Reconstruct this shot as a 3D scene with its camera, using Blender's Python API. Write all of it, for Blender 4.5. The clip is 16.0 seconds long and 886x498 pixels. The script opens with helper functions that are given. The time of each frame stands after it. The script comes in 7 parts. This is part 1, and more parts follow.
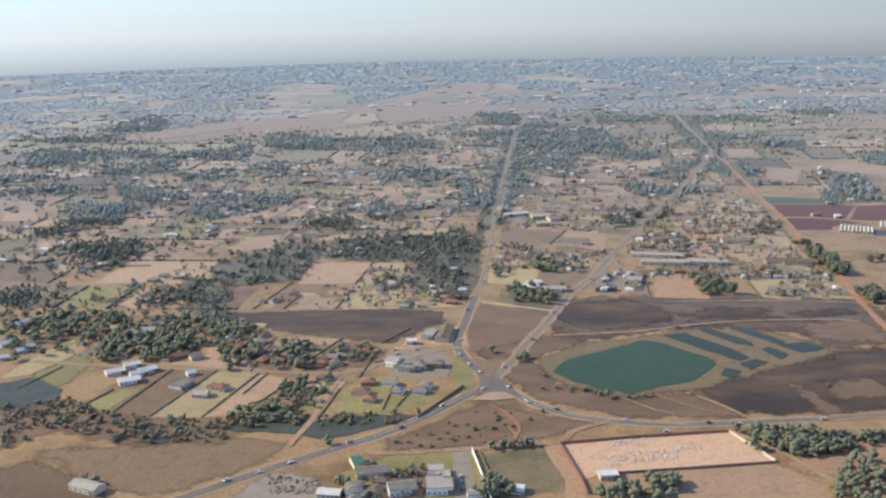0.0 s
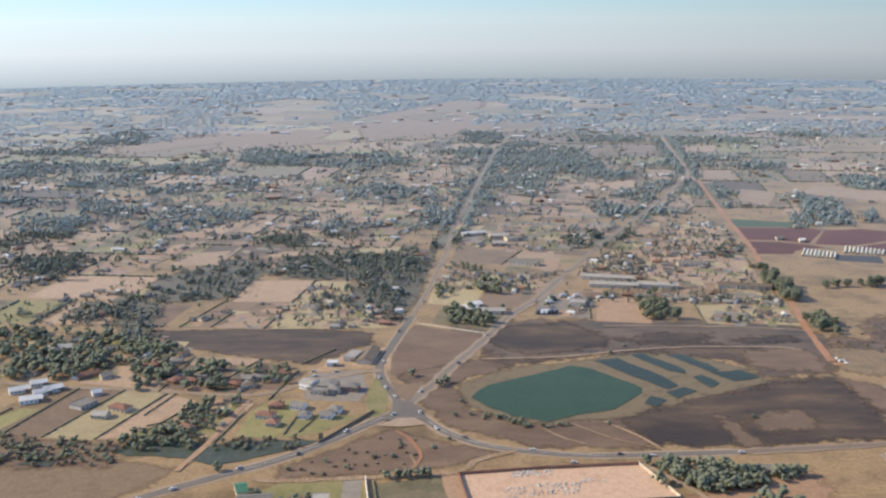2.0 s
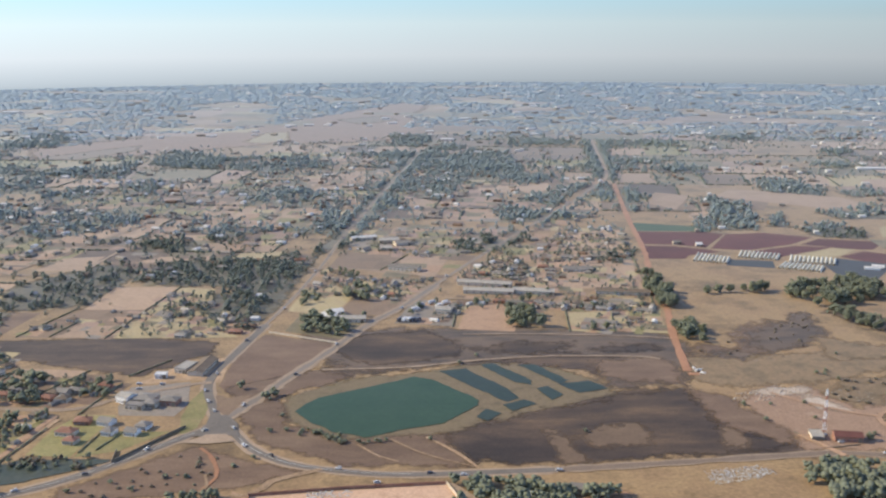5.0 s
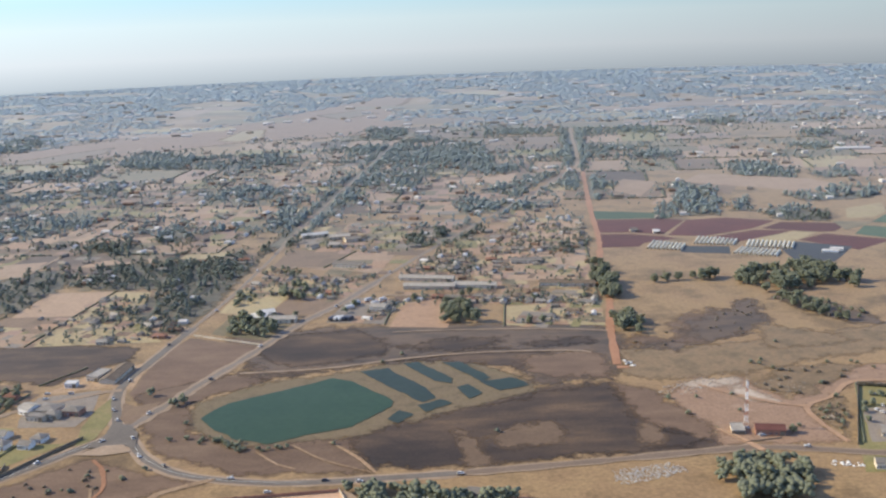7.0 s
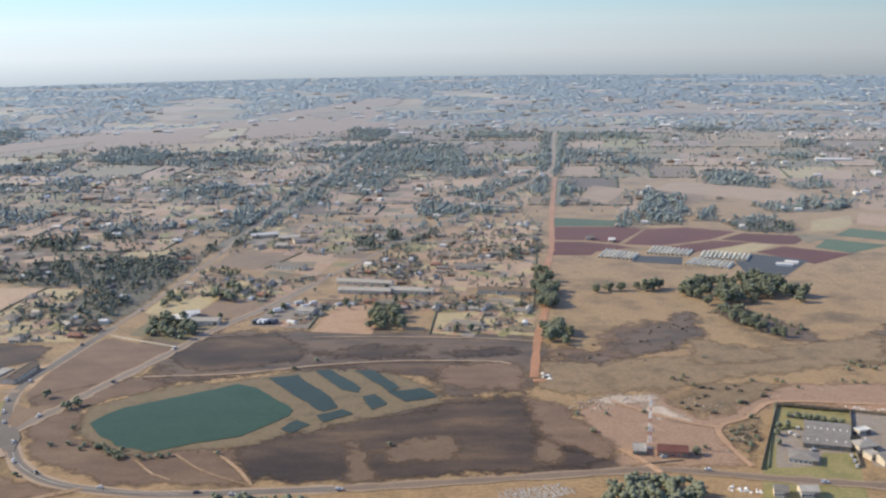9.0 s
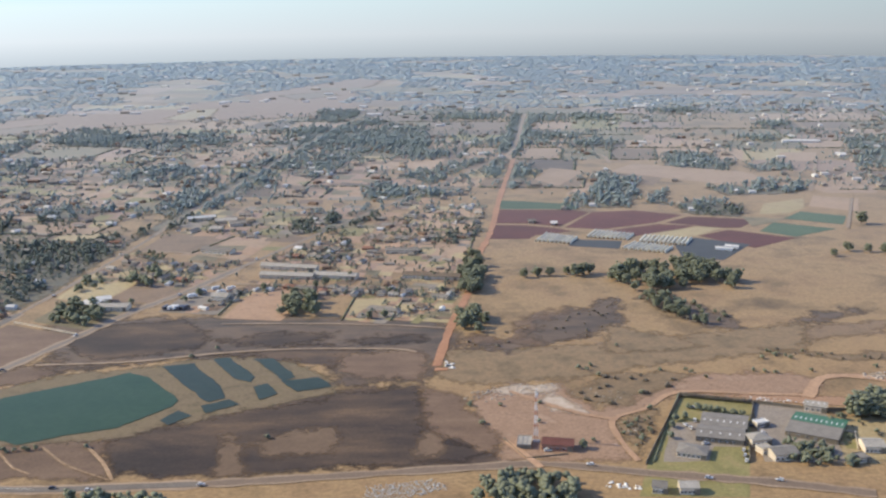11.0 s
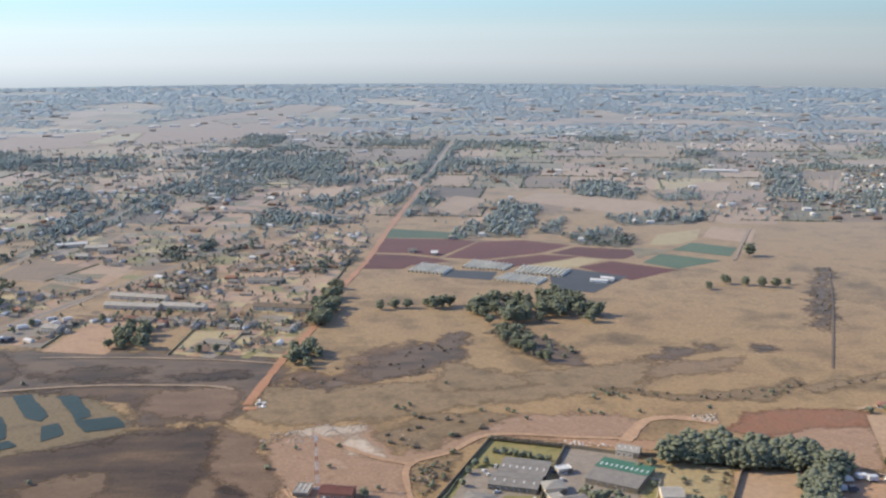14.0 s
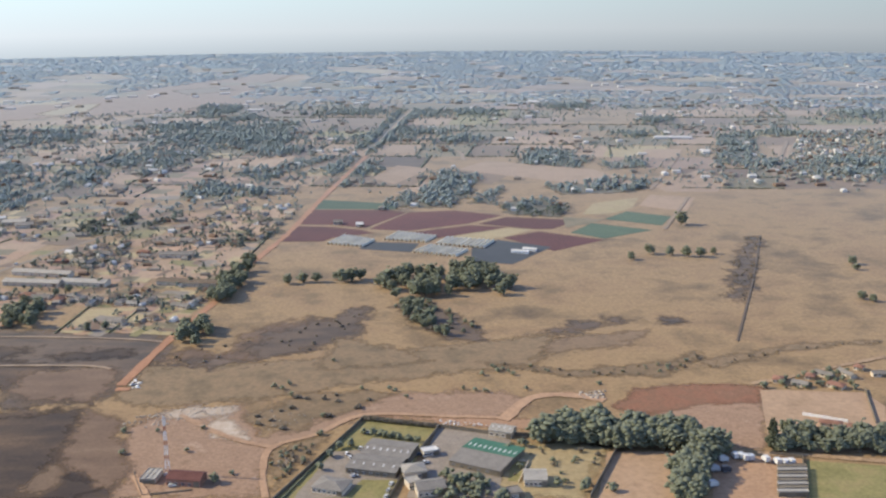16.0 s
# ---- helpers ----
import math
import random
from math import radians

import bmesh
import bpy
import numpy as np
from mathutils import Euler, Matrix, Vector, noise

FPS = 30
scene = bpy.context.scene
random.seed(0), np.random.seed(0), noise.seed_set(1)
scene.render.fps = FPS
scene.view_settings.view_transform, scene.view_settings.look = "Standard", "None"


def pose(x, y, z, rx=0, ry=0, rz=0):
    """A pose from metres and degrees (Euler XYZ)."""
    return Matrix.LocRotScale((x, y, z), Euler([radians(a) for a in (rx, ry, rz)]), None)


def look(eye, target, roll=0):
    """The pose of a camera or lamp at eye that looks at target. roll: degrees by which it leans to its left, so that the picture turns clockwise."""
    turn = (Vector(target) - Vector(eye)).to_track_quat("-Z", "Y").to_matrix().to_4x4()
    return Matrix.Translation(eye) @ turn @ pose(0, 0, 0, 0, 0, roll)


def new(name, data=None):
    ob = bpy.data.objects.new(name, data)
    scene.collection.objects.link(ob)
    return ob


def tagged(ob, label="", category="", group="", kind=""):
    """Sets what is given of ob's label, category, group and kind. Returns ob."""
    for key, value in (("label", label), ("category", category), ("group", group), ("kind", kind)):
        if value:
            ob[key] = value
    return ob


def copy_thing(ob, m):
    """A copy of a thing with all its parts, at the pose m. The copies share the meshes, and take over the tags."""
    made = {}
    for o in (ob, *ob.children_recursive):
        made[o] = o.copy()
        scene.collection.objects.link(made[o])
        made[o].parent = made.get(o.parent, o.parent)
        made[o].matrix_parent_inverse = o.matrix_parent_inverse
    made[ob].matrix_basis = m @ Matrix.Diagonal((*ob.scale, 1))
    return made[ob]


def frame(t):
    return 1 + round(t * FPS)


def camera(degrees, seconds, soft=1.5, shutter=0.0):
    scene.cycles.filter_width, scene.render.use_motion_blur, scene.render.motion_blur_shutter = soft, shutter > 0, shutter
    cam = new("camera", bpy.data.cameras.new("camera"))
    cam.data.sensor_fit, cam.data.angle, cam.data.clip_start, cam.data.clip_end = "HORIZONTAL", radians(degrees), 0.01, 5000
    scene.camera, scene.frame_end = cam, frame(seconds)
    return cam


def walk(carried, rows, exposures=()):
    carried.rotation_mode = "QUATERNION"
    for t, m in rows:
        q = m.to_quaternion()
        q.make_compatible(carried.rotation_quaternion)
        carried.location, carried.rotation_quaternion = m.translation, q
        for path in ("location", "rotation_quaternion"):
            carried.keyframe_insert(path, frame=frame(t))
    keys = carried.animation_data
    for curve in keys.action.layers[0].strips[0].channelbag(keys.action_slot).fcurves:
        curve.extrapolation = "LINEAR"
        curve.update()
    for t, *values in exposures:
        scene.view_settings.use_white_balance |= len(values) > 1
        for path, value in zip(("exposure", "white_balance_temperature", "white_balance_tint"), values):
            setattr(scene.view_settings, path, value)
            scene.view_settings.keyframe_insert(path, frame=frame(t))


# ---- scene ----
# Camera: a descending straight flight past a rural district.
cam = camera(45.00, 16.0, soft=2.4)
walk(cam, [
    (0, look((-71.63, -27.28, 284.73), (-47.12, 944.05, 48.28), -1.046)),
    (0.5, look((-53.72, -20.43, 282.80), (-38.94, 954.53, 60.90), -0.538)),
    (1, look((-35.81, -13.59, 280.90), (-23.86, 963.42, 68.05), -0.833)),
    (1.5, look((-17.90, -6.78, 279.03), (-3.47, 970.50, 67.61), -0.641)),
    (2, look((0.00, 0.00, 277.19), (13.09, 975.63, 58.17), -0.363)),
    (2.5, look((17.90, 6.76, 275.37), (35.25, 982.23, 55.93), -1.212)),
    (3, look((35.80, 13.50, 273.59), (65.99, 989.69, 58.78), -1.056)),
    (3.5, look((53.70, 20.21, 271.83), (79.37, 994.64, 48.60), -1.058)),
    (4, look((71.60, 26.90, 270.10), (105.80, 1003.67, 58.53), -0.115)),
    (4.2, look((78.76, 29.57, 269.42), (114.27, 1007.14, 61.80), -0.186)),
    (6.3, look((153.90, 57.37, 262.51), (178.22, 1030.65, 34.20), -0.617)),
    (6.5, look((161.05, 59.99, 261.88), (181.86, 1034.13, 36.88), -1.322)),
    (7, look((178.93, 66.54, 260.33), (201.48, 1041.71, 40.04), -2.052)),
    (7.5, look((196.82, 73.06, 258.80), (211.04, 1048.67, 39.75), -2.435)),
    (8, look((214.70, 79.56, 257.30), (230.62, 1055.67, 40.60), -2.463)),
    (8.5, look((232.58, 86.04, 255.82), (238.54, 1062.50, 40.24), -1.691)),
    (9, look((250.45, 92.49, 254.38), (260.50, 1068.44, 36.65), -0.815)),
    (9.2, look((257.60, 95.06, 253.81), (266.52, 1070.70, 34.61), -1.106)),
    (11.3, look((332.66, 121.86, 248.11), (338.68, 1093.76, 12.80), -0.736)),
    (11.5, look((339.80, 124.39, 247.59), (347.05, 1096.17, 11.80), -0.498)),
    (12, look((357.67, 130.70, 246.32), (378.16, 1105.28, 23.25), 1.118)),
    (12.5, look((375.53, 136.98, 245.08), (382.75, 1114.14, 32.67), -0.658)),
    (13, look((393.39, 143.24, 243.86), (409.87, 1121.07, 35.09), -0.374)),
    (13.5, look((411.25, 149.48, 242.67), (416.89, 1128.00, 36.61), -1.326)),
    (14, look((429.11, 155.70, 241.52), (456.44, 1133.21, 32.43), -0.169)),
    (14.5, look((446.96, 161.89, 240.39), (467.62, 1138.17, 24.89), 0.269)),
    (15, look((464.81, 168.05, 239.29), (487.70, 1141.93, 13.38), 0.331)),
    (15.5, look((482.66, 174.19, 238.21), (501.67, 1145.51, 1.19), 1.166)),
    (16, look((500.51, 180.31, 237.17), (532.85, 1151.26, 0.07), -0.612)),
])

# ---- light ----
SUN_ELEV, SUN_DIR = 32.0, 80.0   # degrees; direction anticlockwise from +y towards -x
world = bpy.data.worlds.new("sky")
scene.world = world
world.use_nodes = True
wn, wl = world.node_tree.nodes, world.node_tree.links
sky = wn.new("ShaderNodeTexSky")
sky.sky_type = "NISHITA"
sky.sun_disc = False
sky.sun_elevation = radians(SUN_ELEV)
sky.sun_rotation = radians(-SUN_DIR)
sky.altitude = 1500
sky.air_density, sky.dust_density, sky.ozone_density = 1.2, 0.7, 10.0
wn["Background"].inputs[1].default_value = 0.15
tone = wn.new("ShaderNodeHueSaturation")
tone.inputs["Saturation"].default_value = 0.68
tint = wn.new("ShaderNodeMix")
tint.data_type, tint.blend_type = "RGBA", "MULTIPLY"
tint.inputs[0].default_value = 1.0
tint.inputs[7].default_value = (0.855, 0.935, 1.055, 1)
wl.new(sky.outputs[0], tone.inputs["Color"])
wl.new(tone.outputs[0], tint.inputs[6])
wl.new(tint.outputs[2], wn["Background"].inputs[0])
# low haze over the horizon, brighter towards the sun
way = wn.new("ShaderNodeTexCoord")
axes = wn.new("ShaderNodeSeparateXYZ")
wl.new(way.outputs["Generated"], axes.inputs[0])
rise = wn.new("ShaderNodeMapRange")
rise.inputs["From Min"].default_value, rise.inputs["From Max"].default_value = -0.08, 0.04
wl.new(axes.outputs["Z"], rise.inputs["Value"])
band = wn.new("ShaderNodeValToRGB")
while len(band.color_ramp.elements) < 5:
    band.color_ramp.elements.new(0.5)
for stop, (at, shade) in zip(band.color_ramp.elements, ((0.10, (0.198, 0.232, 0.264)), (0.20, (0.272, 0.306, 0.336)), (0.36, (0.365, 0.398, 0.424)), (0.60, (0.372, 0.445, 0.472)), (0.78, (0.29, 0.425, 0.485)))):
    stop.position, stop.color = at, (*shade, 1)
wl.new(rise.outputs[0], band.inputs[0])
side = wn.new("ShaderNodeMapRange")
for key, value in (("From Min", -0.6), ("From Max", 0.6), ("To Min", 1.5), ("To Max", 0.66)):
    side.inputs[key].default_value = value
wl.new(axes.outputs["X"], side.inputs["Value"])
haze = wn.new("ShaderNodeBackground")
wl.new(band.outputs[0], haze.inputs[0])
wl.new(side.outputs[0], haze.inputs[1])
clear = wn.new("ShaderNodeMapRange")
clear.inputs["From Min"].default_value, clear.inputs["From Max"].default_value = 0.0, 0.12
wl.new(axes.outputs["Z"], clear.inputs["Value"])
veil = wn.new("ShaderNodeMixShader")
wl.new(clear.outputs[0], veil.inputs[0])
wl.new(haze.outputs[0], veil.inputs[1])
wl.new(wn["Background"].outputs[0], veil.inputs[2])
wl.new(veil.outputs[0], wn["World Output"].inputs[0])
sun = new("sun", bpy.data.lights.new("sun", "SUN"))
sun.data.energy, sun.data.angle, sun.data.color = 3.5, radians(0.6), (1.0, 0.865, 0.60)
sd = Vector((-math.sin(radians(SUN_DIR)) * math.cos(radians(SUN_ELEV)), math.cos(radians(SUN_DIR)) * math.cos(radians(SUN_ELEV)), math.sin(radians(SUN_ELEV))))
sun.matrix_world = look(sd * 500, (0, 0, 0))
scene.view_settings.exposure = 0.73

# ---- materials ----
def node(nt, kind, **sets):
    n = nt.nodes.new(kind)
    for k, v in sets.items():
        n.inputs[k.replace("_", " ")].default_value = v
    return n


def ramp(nt, fac, stops):
    r = nt.nodes.new("ShaderNodeValToRGB")
    while len(r.color_ramp.elements) < len(stops):
        r.color_ramp.elements.new(0.5)
    for e, (p, c) in zip(r.color_ramp.elements, stops):
        e.position, e.color = p, (*c, 1)
    nt.links.new(fac, r.inputs[0])
    return r.outputs[0]


def surface(name, cols, scale=40.0, fine=2.0, rough=0.9, haze_gloss=7.0, vary=0.12, bump=0.0, metal=0.0, stripe=None, fade=False, haze_tint=(0.475, 0.515, 0.505), thin=0.0, haze_coat=0.0, streak=1.0):
    """A matt surface in world-size noise of two scales between the colours, with distance haze painted in at grazing
    angles (its exponent, 0: none).
    """
    m = bpy.data.materials.new(name)
    m.use_nodes = True
    nt = m.node_tree
    lk = nt.links.new
    bs = nt.nodes["Principled BSDF"]
    geo = nt.nodes.new("ShaderNodeNewGeometry")
    n1 = node(nt, "ShaderNodeTexNoise", Scale=1.0 / scale, Detail=8.0, Roughness=0.68)
    n2 = node(nt, "ShaderNodeTexNoise", Scale=1.0 / fine, Detail=4.0, Roughness=0.7)
    if streak != 1.0:
        # long in the direction of the plots
        lay = nt.nodes.new("ShaderNodeMapping")
        lay.inputs["Rotation"].default_value = (0, 0, radians(7))
        lay.inputs["Scale"].default_value = (1 / streak, 1, 1)
        lk(geo.outputs["Position"], lay.inputs["Vector"])
        lk(lay.outputs[0], n1.inputs["Vector"])
    else:
        lk(geo.outputs["Position"], n1.inputs["Vector"])
    lk(geo.outputs["Position"], n2.inputs["Vector"])
    k = len(cols) - 1
    col = ramp(nt, n1.outputs["Fac"], [(0.34 + 0.32 * i / max(1, k), c) for i, c in enumerate(cols)])
    info = nt.nodes.new("ShaderNodeObjectInfo")
    hsv = nt.nodes.new("ShaderNodeHueSaturation")
    mr = node(nt, "ShaderNodeMapRange", From_Min=0.25, From_Max=0.75, To_Min=1 - 2.2 * vary, To_Max=1 + 2.2 * vary)
    lk(n2.outputs["Fac"], mr.inputs["Value"])
    mr2 = node(nt, "ShaderNodeMapRange", To_Min=1 - vary, To_Max=1 + vary)
    lk(geo.outputs["Random Per Island"] if thin else info.outputs["Random"], mr2.inputs["Value"])
    mu = nt.nodes.new("ShaderNodeMath")
    mu.operation = "MULTIPLY"
    lk(mr.outputs[0], mu.inputs[0])
    lk(mr2.outputs[0], mu.inputs[1])
    val = mu.outputs[0]
    if stripe:
        wv = node(nt, "ShaderNodeTexWave", Scale=1.0 / stripe[0] / 6.283 * 3.1416, Distortion=1.0)
        rot = node(nt, "ShaderNodeMapping")
        rot.inputs["Rotation"].default_value = (0, 0, radians(stripe[1]))
        lk(geo.outputs["Position"], rot.inputs["Vector"])
        lk(rot.outputs[0], wv.inputs["Vector"])
        ms = node(nt, "ShaderNodeMapRange", To_Min=1 - stripe[2], To_Max=1 + stripe[2])
        lk(wv.outputs["Fac"], ms.inputs["Value"])
        m3 = nt.nodes.new("ShaderNodeMath")
        m3.operation = "MULTIPLY"
        lk(val, m3.inputs[0])
        lk(ms.outputs[0], m3.inputs[1])
        val = m3.outputs[0]
    lk(val, hsv.inputs["Value"])
    lk(col, hsv.inputs["Color"])
    lk(hsv.outputs[0], bs.inputs["Base Color"])
    bs.inputs["Roughness"].default_value = rough
    bs.inputs["Metallic"].default_value = metal
    bs.inputs["Specular IOR Level"].default_value = 0.2
    if bump:
        b = node(nt, "ShaderNodeBump", Strength=bump, Distance=0.5)
        lk(n2.outputs["Fac"], b.inputs["Height"])
        lk(b.outputs[0], bs.inputs["Normal"])
    body = bs.outputs[0]
    if thin:
        # leaves let part of the light through
        tr = nt.nodes.new("ShaderNodeBsdfTranslucent")
        lk(hsv.outputs[0], tr.inputs["Color"])
        mt = nt.nodes.new("ShaderNodeMixShader")
        mt.inputs[0].default_value = thin
        lk(bs.outputs[0], mt.inputs[1])
        lk(tr.outputs[0], mt.inputs[2])
        body = mt.outputs[0]
        lk(body, nt.nodes["Material Output"].inputs["Surface"])
    if haze_coat:
        # an even rough reflection over the leaves that paints in haze
        gc = node(nt, "ShaderNodeBsdfGlossy", Roughness=0.85)
        gc.inputs["Color"].default_value = (*haze_tint, 1)
        mc = nt.nodes.new("ShaderNodeMixShader")
        mc.inputs[0].default_value = haze_coat
        lk(body, mc.inputs[1])
        lk(gc.outputs[0], mc.inputs[2])
        body = mc.outputs[0]
        lk(body, nt.nodes["Material Output"].inputs["Surface"])
    # reflection rises at grazing angles to paint haze over far ground
    if haze_gloss:
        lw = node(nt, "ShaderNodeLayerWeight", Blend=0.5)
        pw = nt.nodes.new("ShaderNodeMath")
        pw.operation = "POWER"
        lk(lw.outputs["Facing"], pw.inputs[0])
        pw.inputs[1].default_value = haze_gloss
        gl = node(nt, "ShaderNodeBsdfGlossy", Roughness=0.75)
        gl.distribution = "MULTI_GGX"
        gl.inputs["Color"].default_value = (*haze_tint, 1)
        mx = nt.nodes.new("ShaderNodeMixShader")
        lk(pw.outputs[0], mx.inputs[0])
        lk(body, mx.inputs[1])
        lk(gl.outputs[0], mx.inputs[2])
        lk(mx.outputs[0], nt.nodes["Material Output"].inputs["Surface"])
        if fade:
            # ragged outline: the cover thins out by noise towards its edge
            at = nt.nodes.new("ShaderNodeAttribute")
            at.attribute_name = "edge"
            g2 = node(nt, "ShaderNodeTexNoise", Scale=1.0 / 18, Detail=8.0, Roughness=0.72)
            lk(geo.outputs["Position"], g2.inputs["Vector"])
            sm = nt.nodes.new("ShaderNodeMath")
            sm.operation = "ADD"
            lk(at.outputs["Fac"], sm.inputs[0])
            lk(g2.outputs["Fac"], sm.inputs[1])
            mm = node(nt, "ShaderNodeMapRange", From_Min=0.88, From_Max=1.06)
            lk(sm.outputs[0], mm.inputs["Value"])
            cut = nt.nodes.new("ShaderNodeMixShader")
            lk(mm.outputs[0], cut.inputs[0])
            lk(nt.nodes.new("ShaderNodeBsdfTransparent").outputs[0], cut.inputs[1])
            lk(mx.outputs[0], cut.inputs[2])
            lk(cut.outputs[0], nt.nodes["Material Output"].inputs["Surface"])
    return m


VELD = [(0.125, 0.082, 0.042), (0.20, 0.131, 0.065), (0.285, 0.187, 0.092), (0.245, 0.156, 0.079), (0.165, 0.11, 0.054)]
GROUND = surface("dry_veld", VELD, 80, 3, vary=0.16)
ASPHALT = surface("asphalt", [(0.145, 0.122, 0.10), (0.19, 0.16, 0.13)], 30, 1.5)
ASPHALT_FAR = surface("dusty_asphalt", [(0.165, 0.134, 0.105), (0.21, 0.17, 0.135)], 30, 1.5)
BROWN_ROAD = surface("dusty_brown_road", [(0.155, 0.112, 0.08), (0.20, 0.145, 0.102)], 20, 1.5)
SITE_EARTH = surface("levelled_pinkish_earth", [(0.42, 0.262, 0.168), (0.52, 0.34, 0.225), (0.46, 0.295, 0.19)], 18, 2)
DIRT = surface("dirt_track", [(0.23, 0.148, 0.082), (0.31, 0.205, 0.118), (0.38, 0.265, 0.165)], 16, 2, vary=0.2)
RED_DIRT = surface("red_dirt", [(0.28, 0.135, 0.07), (0.37, 0.185, 0.098)], 20, 2)
BURNT = surface("burnt_grass", [(0.04, 0.03, 0.026), (0.058, 0.041, 0.033), (0.092, 0.062, 0.043), (0.15, 0.097, 0.06)], 34, 2, haze_gloss=8, vary=0.25)
BROWN = surface("brown_field", [(0.155, 0.10, 0.062), (0.20, 0.132, 0.08), (0.175, 0.112, 0.07)], 30, 3)
BANK = surface("pale_bank", [(0.27, 0.19, 0.11), (0.33, 0.24, 0.14), (0.24, 0.18, 0.09)], 25, 2)
RED_CROP = surface("red_soil_crop", [(0.085, 0.030, 0.028), (0.12, 0.042, 0.036)], 60, 3, stripe=(2.0, 20, 0.12), haze_gloss=8.5)
GREEN_CROP = surface("green_crop", [(0.06, 0.095, 0.06), (0.085, 0.12, 0.072)], 40, 3, stripe=(2.0, 20, 0.1), haze_gloss=8.5)
LEAF = surface("leaves", [(0.088, 0.10, 0.05), (0.112, 0.122, 0.058), (0.14, 0.145, 0.07)], 12, 1.5, haze_gloss=0, vary=0.24, thin=0.9, haze_coat=0.48, haze_tint=(0.432, 0.455, 0.345))
WATER = surface("pond_water", [(0.032, 0.060, 0.030), (0.042, 0.072, 0.037)], 40, 5, rough=0.3, haze_gloss=0, vary=0.06, bump=0.15)
SLATE_WATER = surface("dark_slate_water", [(0.034, 0.048, 0.034), (0.044, 0.058, 0.041)], 40, 5, rough=0.3, haze_gloss=0, vary=0.06, bump=0.15)
MARSH_WATER = surface("murky_marsh_water", [(0.050, 0.060, 0.042), (0.075, 0.078, 0.055)], 14, 4, rough=0.35, haze_gloss=0, vary=0.15, bump=0.15)
for murky in (SLATE_WATER, MARSH_WATER):
    murky.node_tree.nodes["Principled BSDF"].inputs["Specular IOR Level"].default_value = 0.06
WATER.node_tree.nodes["Principled BSDF"].inputs["Specular IOR Level"].default_value = 0.06

# ---- land form: a flat district, its edge set to meet the hazy horizon in the camera's view ----
CX, CY, EDGE = 270.0, 100.0, 4300.0


def land(x, y, lift=0.0):
    return Vector((x, y, lift))


def mesh_of(name, bm, mat):
    me = bpy.data.meshes.new(name)
    bm.to_mesh(me)
    bm.free()
    for q in (mat if isinstance(mat, (list, tuple)) else [mat]):
        me.materials.append(q)
    return me


def part(name, bm, mat, parent=None, label=""):
    ob = new(name, mesh_of(name, bm, mat))
    ob.parent = parent
    return tagged(ob, label)


def ground_sheet():
    rings = [0, 150, 300, 450, 600, 800, 1000, 1300, 1700, 2200, 2700, 3200, 3700, EDGE]
    n = 180
    verts, faces = [tuple(land(CX, CY))], []
    for r in rings[1:]:
        for k in range(n):
            a = 2 * math.pi * k / n
            verts.append(tuple(land(CX + r * math.cos(a), CY + r * math.sin(a))))
    for k in range(n):
        faces.append((0, 1 + k, 1 + (k + 1) % n))
    for i in range(len(rings) - 2):
        for k in range(n):
            a, b = 1 + i * n + k, 1 + i * n + (k + 1) % n
            faces.append((a, a + n, b + n, b))
    me = bpy.data.meshes.new("ground")
    me.from_pydata(verts, [], faces)
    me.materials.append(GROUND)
    return tagged(new("ground", me), "wide dry winter grassland reaching the horizon", "ground", kind="structure")


ground_sheet()


def inside(p, poly):
    x, y = p
    hit = False
    for (x1, y1), (x2, y2) in zip(poly, poly[1:] + poly[:1]):
        if (y1 > y) != (y2 > y) and x < (x2 - x1) * (y - y1) / (y2 - y1) + x1:
            hit = not hit
    return hit


def ragged(poly, amp, step, seed=0):
    """A closed outline cut into short pieces and pushed about by noise."""
    out = []
    for (x1, y1), (x2, y2) in zip(poly, poly[1:] + poly[:1]):
        n = max(1, int(math.hypot(x2 - x1, y2 - y1) / step))
        for i in range(n):
            x, y = x1 + (x2 - x1) * i / n, y1 + (y2 - y1) * i / n
            v = noise.noise_vector(Vector((x / (4 * step), y / (4 * step), seed))) + 0.6 * noise.noise_vector(Vector((x / step, y / step, seed + 9)))
            out.append((x + amp * v.x, y + amp * v.y))
    return out


def patch(name, poly, mat, lift, label, category, amp=0.0, step=6.0, seed=0):
    bm = bmesh.new()
    pts = ragged(poly, amp, step, seed) if amp else poly
    f = bm.faces.new([bm.verts.new(land(x, y, lift)) for x, y in pts])
    if f.normal.z < 0:
        f.normal_flip()
    bmesh.ops.triangulate(bm, faces=bm.faces[:])
    bm.normal_update()
    for f in bm.faces:
        if f.normal.z < 0:
            f.normal_flip()
    return tagged(part(name, bm, mat), label, category, kind="structure")


def soft_patch(name, poly, mat, lift, label, category, width=10.0, cell=3.0):
    """A patch of ground cover on a fine grid, whose 'edge' value fades from its middle to its outline."""
    P = np.array(poly)
    lo, hi = P.min(0) - width * 0.4, P.max(0) + width * 0.4
    cell = max(cell, (hi - lo).max() / 90)
    nx, ny = [int(math.ceil(q / cell)) + 1 for q in hi - lo]
    gx, gy = np.meshgrid(lo[0] + cell * np.arange(nx), lo[1] + cell * np.arange(ny), indexing="ij")
    pts = np.stack([gx, gy], -1).reshape(-1, 2)
    best = np.full(len(pts), 1e9)
    ins = np.zeros(len(pts), bool)
    for a, b in zip(P, np.roll(P, -1, 0)):
        ab = b - a
        t = np.clip(((pts - a) @ ab) / max(1e-6, ab @ ab), 0, 1)
        best = np.minimum(best, np.hypot(*(pts - a - t[:, None] * ab).T))
